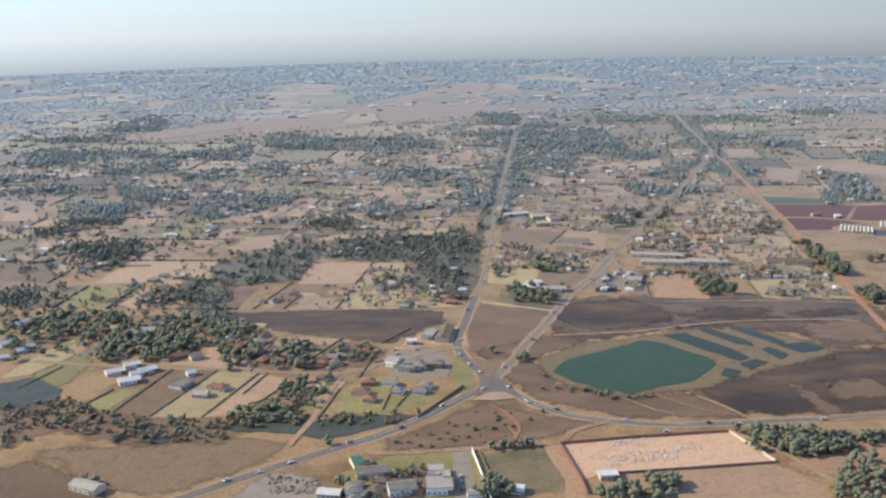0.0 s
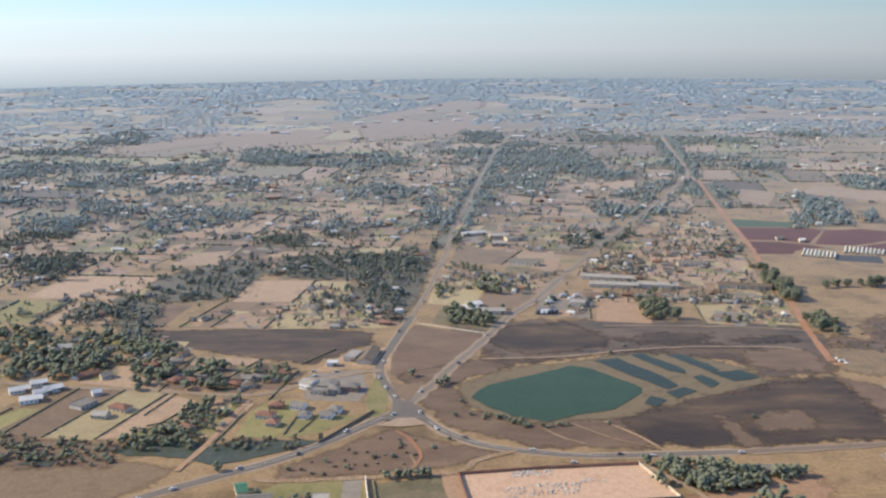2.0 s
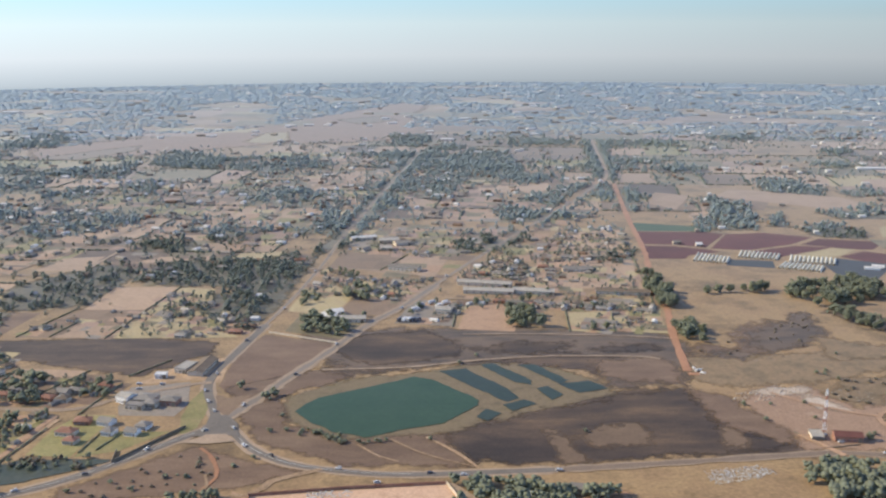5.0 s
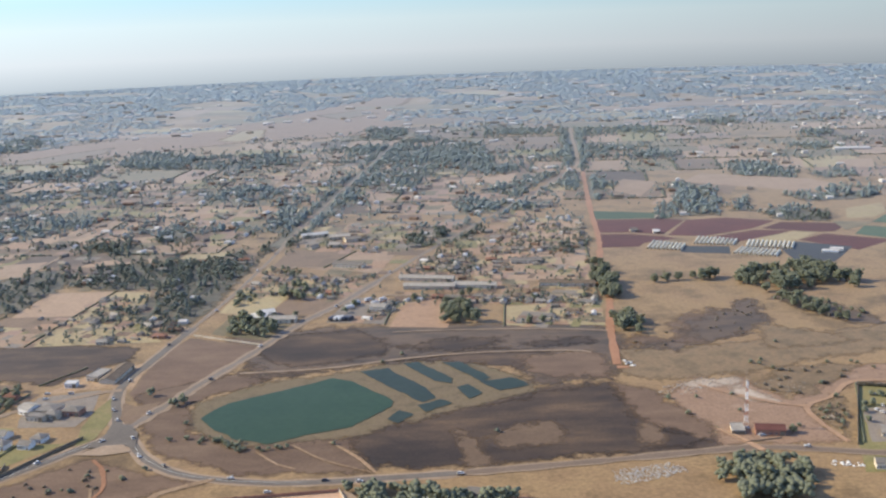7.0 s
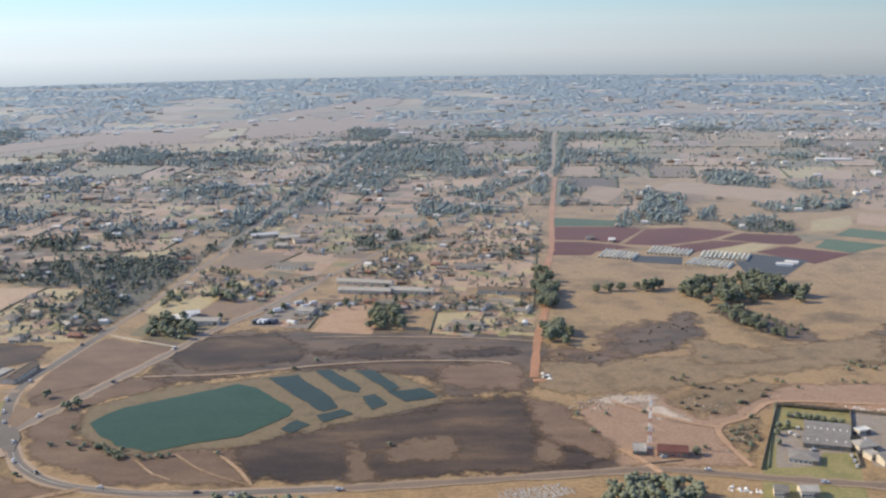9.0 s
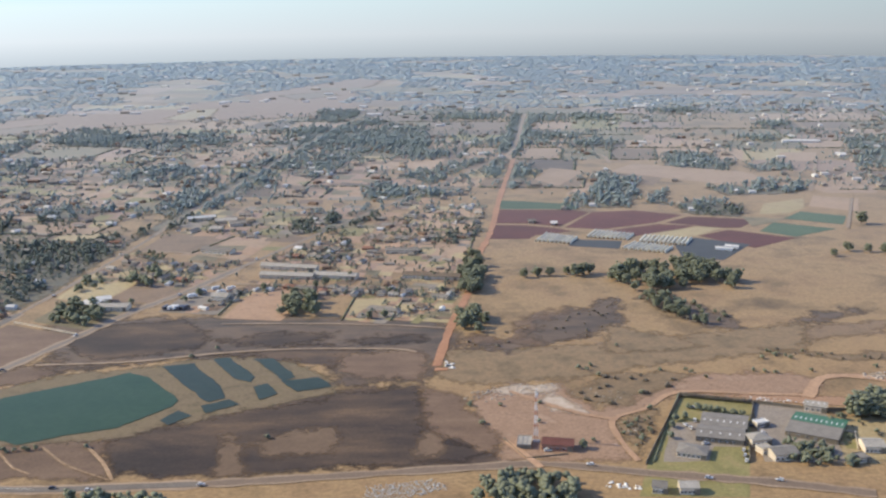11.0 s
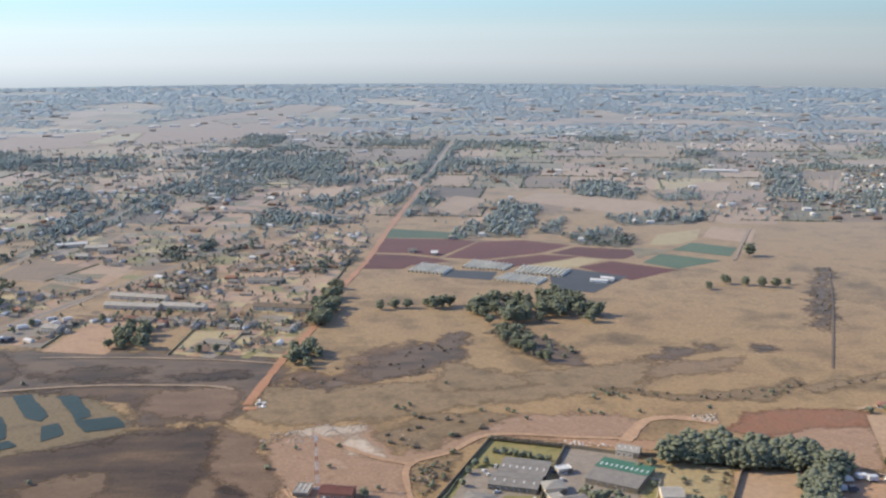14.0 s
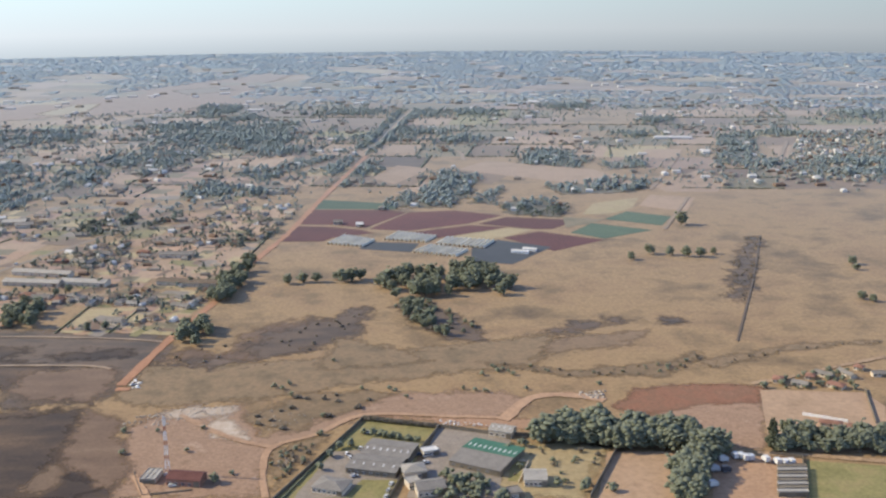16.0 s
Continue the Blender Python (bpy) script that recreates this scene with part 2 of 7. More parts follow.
        if a[1] != b[1]:
            ins ^= ((a[1] > pts[:, 1]) != (b[1] > pts[:, 1])) & (pts[:, 0] < (b[0] - a[0]) * (pts[:, 1] - a[1]) / (b[1] - a[1]) + a[0])
    sd = np.where(ins, best, -best)
    val = np.clip(0.45 + sd / width * 0.55, 0, 1)
    keep = sd > -width * 0.4
    idx = -np.ones(len(pts), int)
    idx[keep] = np.arange(keep.sum())
    ids = np.arange(nx * ny).reshape(nx, ny)
    quads = np.stack([ids[:-1, :-1], ids[1:, :-1], ids[1:, 1:], ids[:-1, 1:]], -1).reshape(-1, 4)
    quads = idx[quads[keep[quads].all(1)]]
    me = bpy.data.meshes.new(name)
    me.from_pydata([(x, y, lift) for x, y in pts[keep]], [], quads.tolist())
    layer = me.attributes.new("edge", "FLOAT", "POINT")
    layer.data.foreach_set("value", val[keep].astype(np.float32))
    me.materials.append(mat)
    return tagged(new(name, me), label, category, kind="structure")


def smooth_line(pts, step=8.0):
    """Catmull-Rom points along a polyline."""
    out = []
    P = [Vector(p) for p in pts]
    P = [2 * P[0] - P[1]] + P + [2 * P[-1] - P[-2]]
    for a, b, c, d in zip(P, P[1:], P[2:], P[3:]):
        n = max(1, int((c - b).length / step))
        for i in range(n):
            t = i / n
            out.append(0.5 * (2 * b + (c - a) * t + (2 * a - 5 * b + 4 * c - d) * t * t + (3 * b - a - 3 * c + d) * t ** 3))
    out.append(P[-2])
    return out


def ribbon(name, pts, width, mat, lift, label, category="road", wobble=0.0):
    line = smooth_line(pts)
    bm = bmesh.new()
    rows = []
    for i, p in enumerate(line):
        t = (line[min(i + 1, len(line) - 1)] - line[max(i - 1, 0)]).normalized()
        nrm = Vector((-t.y, t.x))
        w = width / 2 * (1 + wobble * noise.noise(Vector((p.x / 9, p.y / 9, 3))))
        rows.append([bm.verts.new(land(*(p + nrm * w), lift)), bm.verts.new(land(*(p - nrm * w), lift))])
    for a, b in zip(rows, rows[1:]):
        bm.faces.new((a[1], b[1], b[0], a[0]))
    return tagged(part(name, bm, mat), label, category, kind="structure")



GRASS_GREEN = surface("watered_lawn", [(0.17, 0.15, 0.058), (0.23, 0.20, 0.078), (0.27, 0.21, 0.095)], 14, 2)
PALE_GRASS = surface("pale_dry_grass", [(0.28, 0.21, 0.11), (0.36, 0.28, 0.15), (0.31, 0.25, 0.12)], 25, 3)
TAN_FIELD = surface("tan_field", [(0.29, 0.19, 0.112), (0.37, 0.245, 0.15), (0.325, 0.213, 0.133)], 50, 4, haze_gloss=6.5)
PINK_FIELD = surface("pinkish_stubble", [(0.25, 0.16, 0.105), (0.32, 0.21, 0.145), (0.22, 0.145, 0.095)], 90, 8, haze_gloss=6.5)
OLIVE_FIELD = surface("olive_scrub", [(0.12, 0.10, 0.055), (0.18, 0.145, 0.08), (0.23, 0.17, 0.10)], 25, 3)
ORANGE_DIRT = surface("orange_earth", [(0.31, 0.185, 0.11), (0.40, 0.25, 0.15), (0.345, 0.21, 0.125)], 14, 3)
PALE_RUBBLE = surface("pale_rubble", [(0.34, 0.27, 0.21), (0.48, 0.42, 0.35)], 6, 1)
YARD = surface("grey_yard", [(0.20, 0.165, 0.13), (0.27, 0.225, 0.18)], 9, 1.5)
SHOULDER = surface("dusty_shoulder", [(0.26, 0.185, 0.122), (0.33, 0.24, 0.162)], 12, 2)
DARK_CLOTH = surface("dark_shade_cloth", [(0.035, 0.038, 0.045), (0.05, 0.052, 0.06)], 20, 2)
CONCRETE = surface("concrete", [(0.42, 0.39, 0.35), (0.55, 0.52, 0.47)], 6, 0.6, haze_gloss=0)
TIN = surface("grey_tin_roof", [(0.17, 0.152, 0.13), (0.235, 0.212, 0.182)], 5, 0.8, rough=0.75, haze_gloss=0, vary=0.1)
PALE_TIN = surface("pale_metal_roof", [(0.29, 0.265, 0.225), (0.37, 0.335, 0.285)], 5, 0.8, rough=0.7, haze_gloss=0, vary=0.12)
WHITE_TIN = surface("white_roof", [(0.50, 0.48, 0.44), (0.62, 0.60, 0.56)], 6, 0.8, rough=0.5, haze_gloss=0, vary=0.05)
RED_ROOF = surface("dull_red_roof", [(0.115, 0.05, 0.042), (0.15, 0.066, 0.054)], 5, 0.6, haze_gloss=0)
TILE_ROOF = surface("clay_tile_roof", [(0.21, 0.11, 0.075), (0.28, 0.15, 0.105)], 5, 0.5, haze_gloss=0)
GREEN_ROOF = surface("green_metal_roof", [(0.05, 0.14, 0.085), (0.07, 0.17, 0.105)], 6, 0.8, rough=0.6, haze_gloss=0)
THATCH = surface("grey_brown_thatch", [(0.13, 0.10, 0.075), (0.18, 0.14, 0.10)], 5, 0.5, haze_gloss=0)
CREAM = surface("cream_plaster", [(0.50, 0.42, 0.31), (0.58, 0.50, 0.39)], 5, 0.6, haze_gloss=0)
BRICK = surface("red_face_brick", [(0.26, 0.13, 0.09), (0.33, 0.18, 0.12)], 4, 0.4, haze_gloss=0)
WHITE_WALL = surface("white_plaster", [(0.66, 0.64, 0.60), (0.76, 0.74, 0.70)], 5, 0.5, haze_gloss=0)
DARK_WALL = surface("dark_wall_and_painted_shade", [(0.14, 0.12, 0.09), (0.20, 0.165, 0.12)], 8, 0.8, haze_gloss=0)
GLASS = surface("dark_window_glass", [(0.02, 0.025, 0.03), (0.03, 0.035, 0.04)], 3, 1, rough=0.08, haze_gloss=0, vary=0.05)
TIMBER = surface("brown_timber", [(0.12, 0.075, 0.045), (0.17, 0.11, 0.07)], 3, 0.3, haze_gloss=0)
RUBBER = surface("black_rubber", [(0.02, 0.02, 0.02), (0.03, 0.03, 0.03)], 2, 0.2, haze_gloss=0)
STEEL_RED = surface("red_painted_steel", [(0.30, 0.12, 0.09), (0.36, 0.16, 0.12)], 2, 0.3, haze_gloss=0)
STEEL_WHITE = surface("white_painted_steel", [(0.66, 0.65, 0.63), (0.75, 0.74, 0.72)], 2, 0.3, haze_gloss=0)
BARK = surface("grey_bark", [(0.14, 0.11, 0.085), (0.22, 0.18, 0.14)], 2, 0.3, haze_gloss=0)
PLASTIC = surface("milky_tunnel_film", [(0.50, 0.46, 0.36), (0.60, 0.56, 0.44)], 5, 0.8, rough=0.4, haze_gloss=0)
PAINT_WHITE = surface("road_marking_paint", [(0.55, 0.54, 0.50), (0.66, 0.65, 0.60)], 4, 0.5)
LEAF_GUM = surface("gum_leaves", [(0.085, 0.098, 0.054), (0.108, 0.12, 0.062), (0.138, 0.142, 0.077)], 6, 0.8, haze_gloss=0, vary=0.24, thin=0.9, haze_coat=0.48, haze_tint=(0.432, 0.455, 0.345))
LEAF_DARK = surface("dark_conifer_leaves", [(0.07, 0.078, 0.05), (0.09, 0.098, 0.06)], 6, 0.8, haze_gloss=0, vary=0.2, thin=0.3)
LEAF_BROWN = surface("winter_brown_leaves", [(0.15, 0.115, 0.074), (0.20, 0.15, 0.098)], 6, 0.8, haze_gloss=0, vary=0.25, thin=0.6, haze_coat=0.25, haze_tint=(0.46, 0.44, 0.38))
# one canopy in three copies, with more distance haze painted in each time
LEAF_HAZE_MID = surface("canopy_light_haze", [(0.055, 0.07, 0.042), (0.078, 0.092, 0.052), (0.105, 0.115, 0.066)], 30, 5, haze_gloss=0, vary=0.3, thin=0.6, haze_coat=0.40, haze_tint=(0.41, 0.455, 0.42))
LEAF_HAZE_OUT = surface("canopy_mid_haze", [(0.06, 0.074, 0.052), (0.08, 0.092, 0.062), (0.105, 0.112, 0.074)], 60, 8, haze_gloss=0, vary=0.25, thin=0.6, haze_coat=0.70, haze_tint=(0.425, 0.485, 0.485))
LEAF_HAZE_FAR = surface("canopy_heavy_haze", [(0.06, 0.075, 0.066), (0.08, 0.095, 0.08), (0.10, 0.112, 0.092)], 90, 9, haze_gloss=4.6, vary=0.15, thin=0.3, haze_coat=0.62, haze_tint=(0.43, 0.50, 0.525))

DARK_LINE = surface("turned_dark_soil", [(0.10, 0.072, 0.05), (0.14, 0.098, 0.066)], 10, 2)

# ---- roads ----
ROAD_A = [(-19.0, 718.3), (-27.5, 746.7), (-38.2, 786.0), (-39.5, 819.5), (-30.8, 870.3), (-16.6, 951.9), (0.1, 1054.2), (18.0, 1200.2), (29.0, 1320.6), (54.3, 1523.3), (95.7, 1842.4), (137.1, 2145.7)]
ROAD_B = [(-19.0, 718.3), (6.7, 779.3), (15.9, 804.0), (42.4, 867.2), (73.4, 948.1), (105.4, 1009.7), (139.7, 1093.8), (180.9, 1193.0), (263.0, 1378.0), (339.8, 1542.2), (414.0, 1727.7)]
ROAD_C = [(441.3, 1726.4), (402.9, 1426.1), (379.1, 1219.1), (349.7, 1054.7), (349.5, 999.3), (333.0, 902.6), (321.0, 810.1)]
ROAD_SW = [(-19.0, 718.3), (-23.1, 711.3), (-40.3, 692.1), (-71.4, 654.9), (-99.2, 628.6), (-129.9, 607.4)] + [(-166.3, 581.6), (-209.4, 547.6), (-231.3, 531.6)]
ROAD_E = [(-16.5, 722.3), (-2.9, 694.5), (11.5, 671.1), (36.1, 649.6), (72.9, 636.6), (110.7, 631.5), (197.4, 634.8), (254.3, 640.2), (337.7, 649.1), (380.2, 651.7), (438.5, 637.3), (493.3, 625.6), (541.7, 610.5)]
FAR_ROAD = [(434.3, 1768.8), (455.2, 1871.9), (493.3, 2191.3), (511.8, 2340.5)]
CROSS_ROAD = [(399.9, 1716.7), (460.7, 1743.2), (570.1, 1768.4), (581.4, 1679.5)]
PLOT_ROAD = [(-380.8, 794.6), (-289.7, 771.7), (-222.0, 762.6), (-177.1, 752.8), (-124.8, 748.7), (-95.0, 772.0), (-49.5, 798.3), (-37.9, 800.2)]
SITE_ROAD = [(-109.7, 603.4), (-91.7, 599.6), (-52.3, 602.0), (15.0, 607.7), (26.6, 624.9), (55.8, 641.8)]
STRIP = [(-129.4, 730.8), (-143.3, 661.1), (-153.2, 625.7)]
ROADS = []
def road(pts, w, mt, label):
    i = len(ROADS)
    if mt is ASPHALT:
        ribbon("road_shoulder", pts, w + 4.5, SHOULDER, 0.10 + 0.004 * i, "dusty pale shoulders of the road", "road", 0.35)
    ribbon("road", pts, w, mt, 0.20 + 0.01 * i, label, "road", 0.12 if mt is ASPHALT else 0.6)
    ROADS.append(pts)


road(ROAD_A[:6], 6.5, ASPHALT, "grey asphalt road running straight out of the junction")
road(ROAD_A[5:], 4.6, SHOULDER, "dusty verges of the straight road")
road(ROAD_A[5:], 2.4, ASPHALT_FAR, "worn asphalt of the straight road")
road(ROAD_B[:7], 11.0, SHOULDER, "wide dusty verges of the slanting road")
road(ROAD_B[:7], 4.6, ASPHALT_FAR, "grey asphalt road between dusty shoulders")
road(ROAD_B[6:], 5.4, SHOULDER, "dusty verges of the slanting road")
road(ROAD_B[6:], 2.4, ASPHALT_FAR, "worn asphalt of the slanting road")
road(ROAD_SW, 7, ASPHALT, "grey asphalt road past the houses")
road(ROAD_E[:7], 6, ASPHALT, "grey asphalt road curving round the ponds")
road(ROAD_E[6:], 9.5, SHOULDER, "pale verges of the brown road")
road(ROAD_E[6:], 5.5, BROWN_ROAD, "dusty brown road past the burnt grass")
road(ROAD_C, 6.5, RED_DIRT, "straight road of bare red earth")
road(FAR_ROAD, 6, SHOULDER, "pale road among far trees")
road(CROSS_ROAD, 6, SHOULDER, "pale cross road")
road(PLOT_ROAD, 6, SHOULDER, "pale road between plots")
road(SITE_ROAD, 5, DIRT, "pale dirt track beside the building site")
road(STRIP, 4.5, DIRT, "bare earth causeway across the marsh")
road([(-23.6, 676.9), (-16.5, 667.0), (-10.1, 651.4), (-6.2, 631.9), (-13.9, 609.7)], 2.5, RED_DIRT, "worn red footpath over rough grass")
road([(74.9, 678.6), (89.9, 658.4), (101.3, 650.5)], 1.6, DIRT, "worn footpath")
road([(96.3, 685.8), (118.1, 661.0), (147.0, 641.2)], 1.8, DIRT, "worn footpath by the pond")
road([(119.1, 688.9), (136.8, 664.0), (148.6, 641.1)], 2.2, DIRT, "worn footpath by the pond")
road([(552.3, 745.2), (523.6, 748.6), (473.6, 754.1), (448.3, 727.7), (425.5, 711.9), (425.1, 679.9), (429.7, 653.8)], 3.6, ORANGE_DIRT, "orange earth track round the walled yards")
road([(551.9, 741.1), (571.7, 774.1), (595.8, 777.2), (614.3, 767.0)], 7, ORANGE_DIRT, "orange earth track")
road([(367.9, 760.5), (391.6, 734.9), (412.6, 718.5), (428.5, 711.8)], 4, ORANGE_DIRT, "orange earth track")
road([(319.7, 803.7), (328.4, 803.2)], 5, RED_DIRT, "red earth road end")
road([(708.6, 788.8), (736.6, 798.8), (771.4, 814.9), (811.0, 831.7), (874.4, 858.6)], 4, DIRT, "pale dirt track to the cottages")
road([(680.0, 689.9), (710.7, 684.6), (741.9, 676.0), (775.5, 666.2)], 5, DIRT, "pale dirt lane along the green field")
road([(964.5, 1469.1), (1058.4, 1703.3), (1107.5, 1816.3)], 6, SHOULDER, "pale road beside the far suburb")
road([(41.8, 825.6), (108.1, 829.4), (163.7, 844.0), (221.8, 851.3), (288.9, 847.6), (307.2, 840.1)], 3, SHOULDER, "faint track over burnt grass")
road([(154.3, 914.3), (219.9, 912.0), (291.8, 903.4), (329.0, 893.8)], 2.5, SHOULDER, "pale verge below the plots")
road([(144.6, 1031.8), (216.7, 1021.3), (292.3, 1008.9), (339.2, 1000.3)], 5, SHOULDER, "pale lane along the long sheds")
road([(4.0, 1161.7), (74.9, 1151.8), (135.9, 1116.9)], 4, SHOULDER, "pale lane")
road([(360.3, 682.1), (372.1, 657.4), (376.4, 647.4)], 4, ORANGE_DIRT, "earth drive to the red roofed building")
road([(-13.3, 636.2), (-9.4, 618.3), (-13.9, 609.7)], 2, DIRT, "worn footpath")
road([(131.1, 617.6), (153.9, 581.1), (168.3, 544.7), (184.3, 511.8)], 4.5, SHOULDER, "pale road along the site wall")
road([(-366.7, 1181.3), (-301.0, 1147.3), (-255.6, 1155.5)], 5, SHOULDER, "pale lane between far fields")
road([(-339.3, 1474.1), (-343.9, 1559.1), (-355.5, 1809.5), (-382.1, 2271.5)], 7, SHOULDER, "pale lane among far plots")
road([(-237.9, 1142.9), (-231.2, 1203.0), (-200.4, 1441.0), (-174.9, 1611.3), (-140.2, 1774.5)], 4, SHOULDER, "pale lane among plots")
road([(-310.8, 1161.5), (-270.3, 1299.3), (-226.1, 1459.8), (-222.1, 1735.3)], 3.5, SHOULDER, "pale lane among plots")
road([(-395.0, 1167.7), (-316.6, 1159.3)], 4, SHOULDER, "pale lane among plots")
road([(-73.8, 1369.9), (-69.0, 1583.8), (-57.7, 1738.3)], 3.5, SHOULDER, "pale lane among plots")
road([(791.5, 1430.5), (867.8, 1631.5), (896.0, 1709.2)], 5, SHOULDER, "pale lane beside fields")
road([(756.6, 1215.6), (824.0, 1381.2)], 4, SHOULDER, "pale lane beside fields")
road([(967.3, 1509.8), (1091.7, 1816.0)], 6, SHOULDER, "pale road beside the far suburb")
road([(842.6, 1183.1), (788.3, 1033.2), (724.1, 868.6)], 1.5, DARK_LINE, "dark ploughed line along a fence")
ribbon("road_marking", ROAD_E[:6], 0.22, PAINT_WHITE, 0.55, "worn white edge line", "road marking")
ribbon("road_marking", ROAD_SW[:6], 0.22, PAINT_WHITE, 0.55, "worn white centre line", "road marking")
patch("junction", [(-27.4, 733.5), (-15.6, 733.0), (-6.1, 716.8), (-1.7, 691.5), (-11.8, 698.8), (-22.6, 695.3), (-33.8, 695.7), (-27.0, 715.5)], ASPHALT, 0.56, "wide asphalt road junction", "road")
patch("junction_island", [(-36.1, 684.8), (-23.5, 698.5), (-10.5, 699.0), (-3.6, 686.3), (-20.0, 682.6)], SHOULDER, 0.575, "pale bare island between the turning lanes", "ground", 0.6, 4)
patch("junction_grass", [(-30.0, 773.5), (-19.4, 767.1), (-3.5, 772.4), (-16.4, 729.8), (-24.8, 744.4)], BROWN, 0.24, "dry grass island at the junction", "ground", 1, 5)

# ---- water and land cover ----
POND_BANK = [(25.5, 719.4), (17.2, 768.4), (65.1, 804.3), (117.9, 819.2), (164.0, 841.5), (197.3, 839.7), (222.5, 825.8), (246.9, 794.9), (262.0, 768.8), (204.0, 729.4), (151.7, 695.9), (125.1, 692.8), (94.3, 680.2), (59.2, 687.5)]
PONDS = []
PONDS.append([(29.3, 738.8), (43.6, 764.0), (80.4, 786.6), (112.3, 807.6), (126.7, 798.8), (158.0, 755.2), (156.6, 745.3), (131.2, 712.6), (79.6, 689.9), (56.6, 701.1), (39.8, 719.6)])
PONDS.append([(131.7, 818.4), (151.9, 824.6), (168.2, 796.7), (180.4, 778.3), (187.1, 756.9), (177.7, 750.2), (154.6, 782.8)])
PONDS.append([(162.8, 832.7), (175.4, 834.5), (199.2, 795.1), (197.6, 784.0), (186.5, 792.3)])
PONDS.append([(192.9, 831.1), (205.1, 832.9), (227.4, 793.6), (220.2, 787.2)])
PONDS.append([(218.6, 787.3), (243.0, 792.8), (253.0, 774.6), (230.7, 765.1)])
PONDS.append([(201.4, 777.2), (210.0, 782.2), (219.6, 762.5), (209.2, 752.7)])
PONDS.append([(173.5, 744.5), (189.5, 754.7), (196.4, 746.3), (179.5, 731.6)])
PONDS.append([(153.7, 723.4), (162.3, 737.2), (171.6, 728.1), (160.5, 714.8)])
PONDS.append([(-163.9, 638.4), (-131.8, 663.2), (-73.5, 661.0), (-92.6, 645.7), (-125.6, 626.5), (-140.2, 624.8)])
PONDS.append([(-210.7, 649.3), (-174.9, 666.3), (-149.1, 661.5), (-156.0, 635.0), (-194.1, 640.5)])
PONDS.append([(-389.3, 744.7), (-368.3, 757.7), (-337.8, 729.1), (-334.0, 704.1), (-363.2, 695.5), (-384.5, 688.7)])
PONDS.append([(-261.1, 626.9), (-252.7, 638.2), (-237.1, 631.6), (-237.6, 625.3)])
for i, pts in enumerate(PONDS):
    patch("pond", pts, WATER if i == 0 else SLATE_WATER if i < 8 else MARSH_WATER, 0.30 + 0.01 * i, "dark green still pond water" if i == 0 else "dark slate-coloured shallow pond" if i < 8 else "murky marsh water among reeds", "pond", 1.8, 4, i)

FADE_SPEC = {BURNT: ("burnt_grass_edge", [(0.04, 0.03, 0.026), (0.058, 0.041, 0.033), (0.092, 0.062, 0.043), (0.15, 0.097, 0.06)], 34, 2), BROWN: ("brown_grass_edge", [(0.13, 0.085, 0.054), (0.18, 0.118, 0.072)], 30, 3),
             OLIVE_FIELD: ("olive_scrub_edge", [(0.12, 0.086, 0.047), (0.17, 0.117, 0.063), (0.22, 0.147, 0.08), (0.15, 0.105, 0.057)], 18, 3), DIRT: ("bare_earth_edge", [(0.21, 0.13, 0.08), (0.29, 0.185, 0.118), (0.24, 0.15, 0.094), (0.34, 0.23, 0.155)], 14, 2),
             TAN_FIELD: ("tan_grass_edge", [(0.165, 0.11, 0.064), (0.23, 0.152, 0.088), (0.19, 0.128, 0.074)], 16, 3), PALE_RUBBLE: ("pale_spoil_edge", [(0.38, 0.28, 0.195), (0.52, 0.43, 0.34)], 6, 1), RED_DIRT: ("red_earth_edge", [(0.19, 0.088, 0.046), (0.26, 0.12, 0.066), (0.21, 0.108, 0.06), (0.28, 0.14, 0.08)], 12, 2),
             ORANGE_DIRT: ("orange_earth_edge", [(0.27, 0.155, 0.088), (0.36, 0.215, 0.128), (0.30, 0.18, 0.105)], 14, 2), BANK: ("pale_bank_edge", [(0.105, 0.08, 0.044), (0.165, 0.12, 0.068), (0.125, 0.098, 0.05)], 14, 2), GRASS_GREEN: ("green_garden_edge", [(0.16, 0.142, 0.058), (0.22, 0.19, 0.08)], 14, 2),
             YARD: ("yard_edge", [(0.20, 0.165, 0.13), (0.27, 0.225, 0.18)], 9, 1.5), PALE_GRASS: ("pale_grass_edge", [(0.28, 0.21, 0.11), (0.36, 0.28, 0.15)], 25, 3), PINK_FIELD: ("pinkish_stubble_edge", [(0.20, 0.135, 0.09), (0.29, 0.19, 0.13), (0.25, 0.16, 0.105), (0.32, 0.215, 0.15)], 70, 8)}
DARK_BROWN = surface("dark_brown_soil", [(0.066, 0.045, 0.034), (0.105, 0.069, 0.046), (0.155, 0.098, 0.06)], 20, 2, vary=0.2, streak=2.2)
SCORCHED = surface("scorched_brown_grass", [(0.12, 0.073, 0.047), (0.16, 0.10, 0.064), (0.195, 0.127, 0.08)], 22, 2, streak=2.0)
FADE_SPEC[SCORCHED] = ("scorched_brown_edge", [(0.11, 0.069, 0.045), (0.155, 0.098, 0.062), (0.20, 0.132, 0.083)], 20, 2)
FADE_SPEC[DARK_BROWN] = ("dark_brown_edge", [(0.05, 0.039, 0.033), (0.085, 0.061, 0.046), (0.135, 0.092, 0.062), (0.10, 0.07, 0.05)], 22, 2)
FADED, COVERS = {}, []


def cover(pts, mt, label, amp):
    """A patch of ground cover; amp: how ragged its outline is."""
    i = len(COVERS)
    COVERS.append(pts)
    nm = "field" if "plot" in label or "field" in label or "crop" in label else "ground_cover"
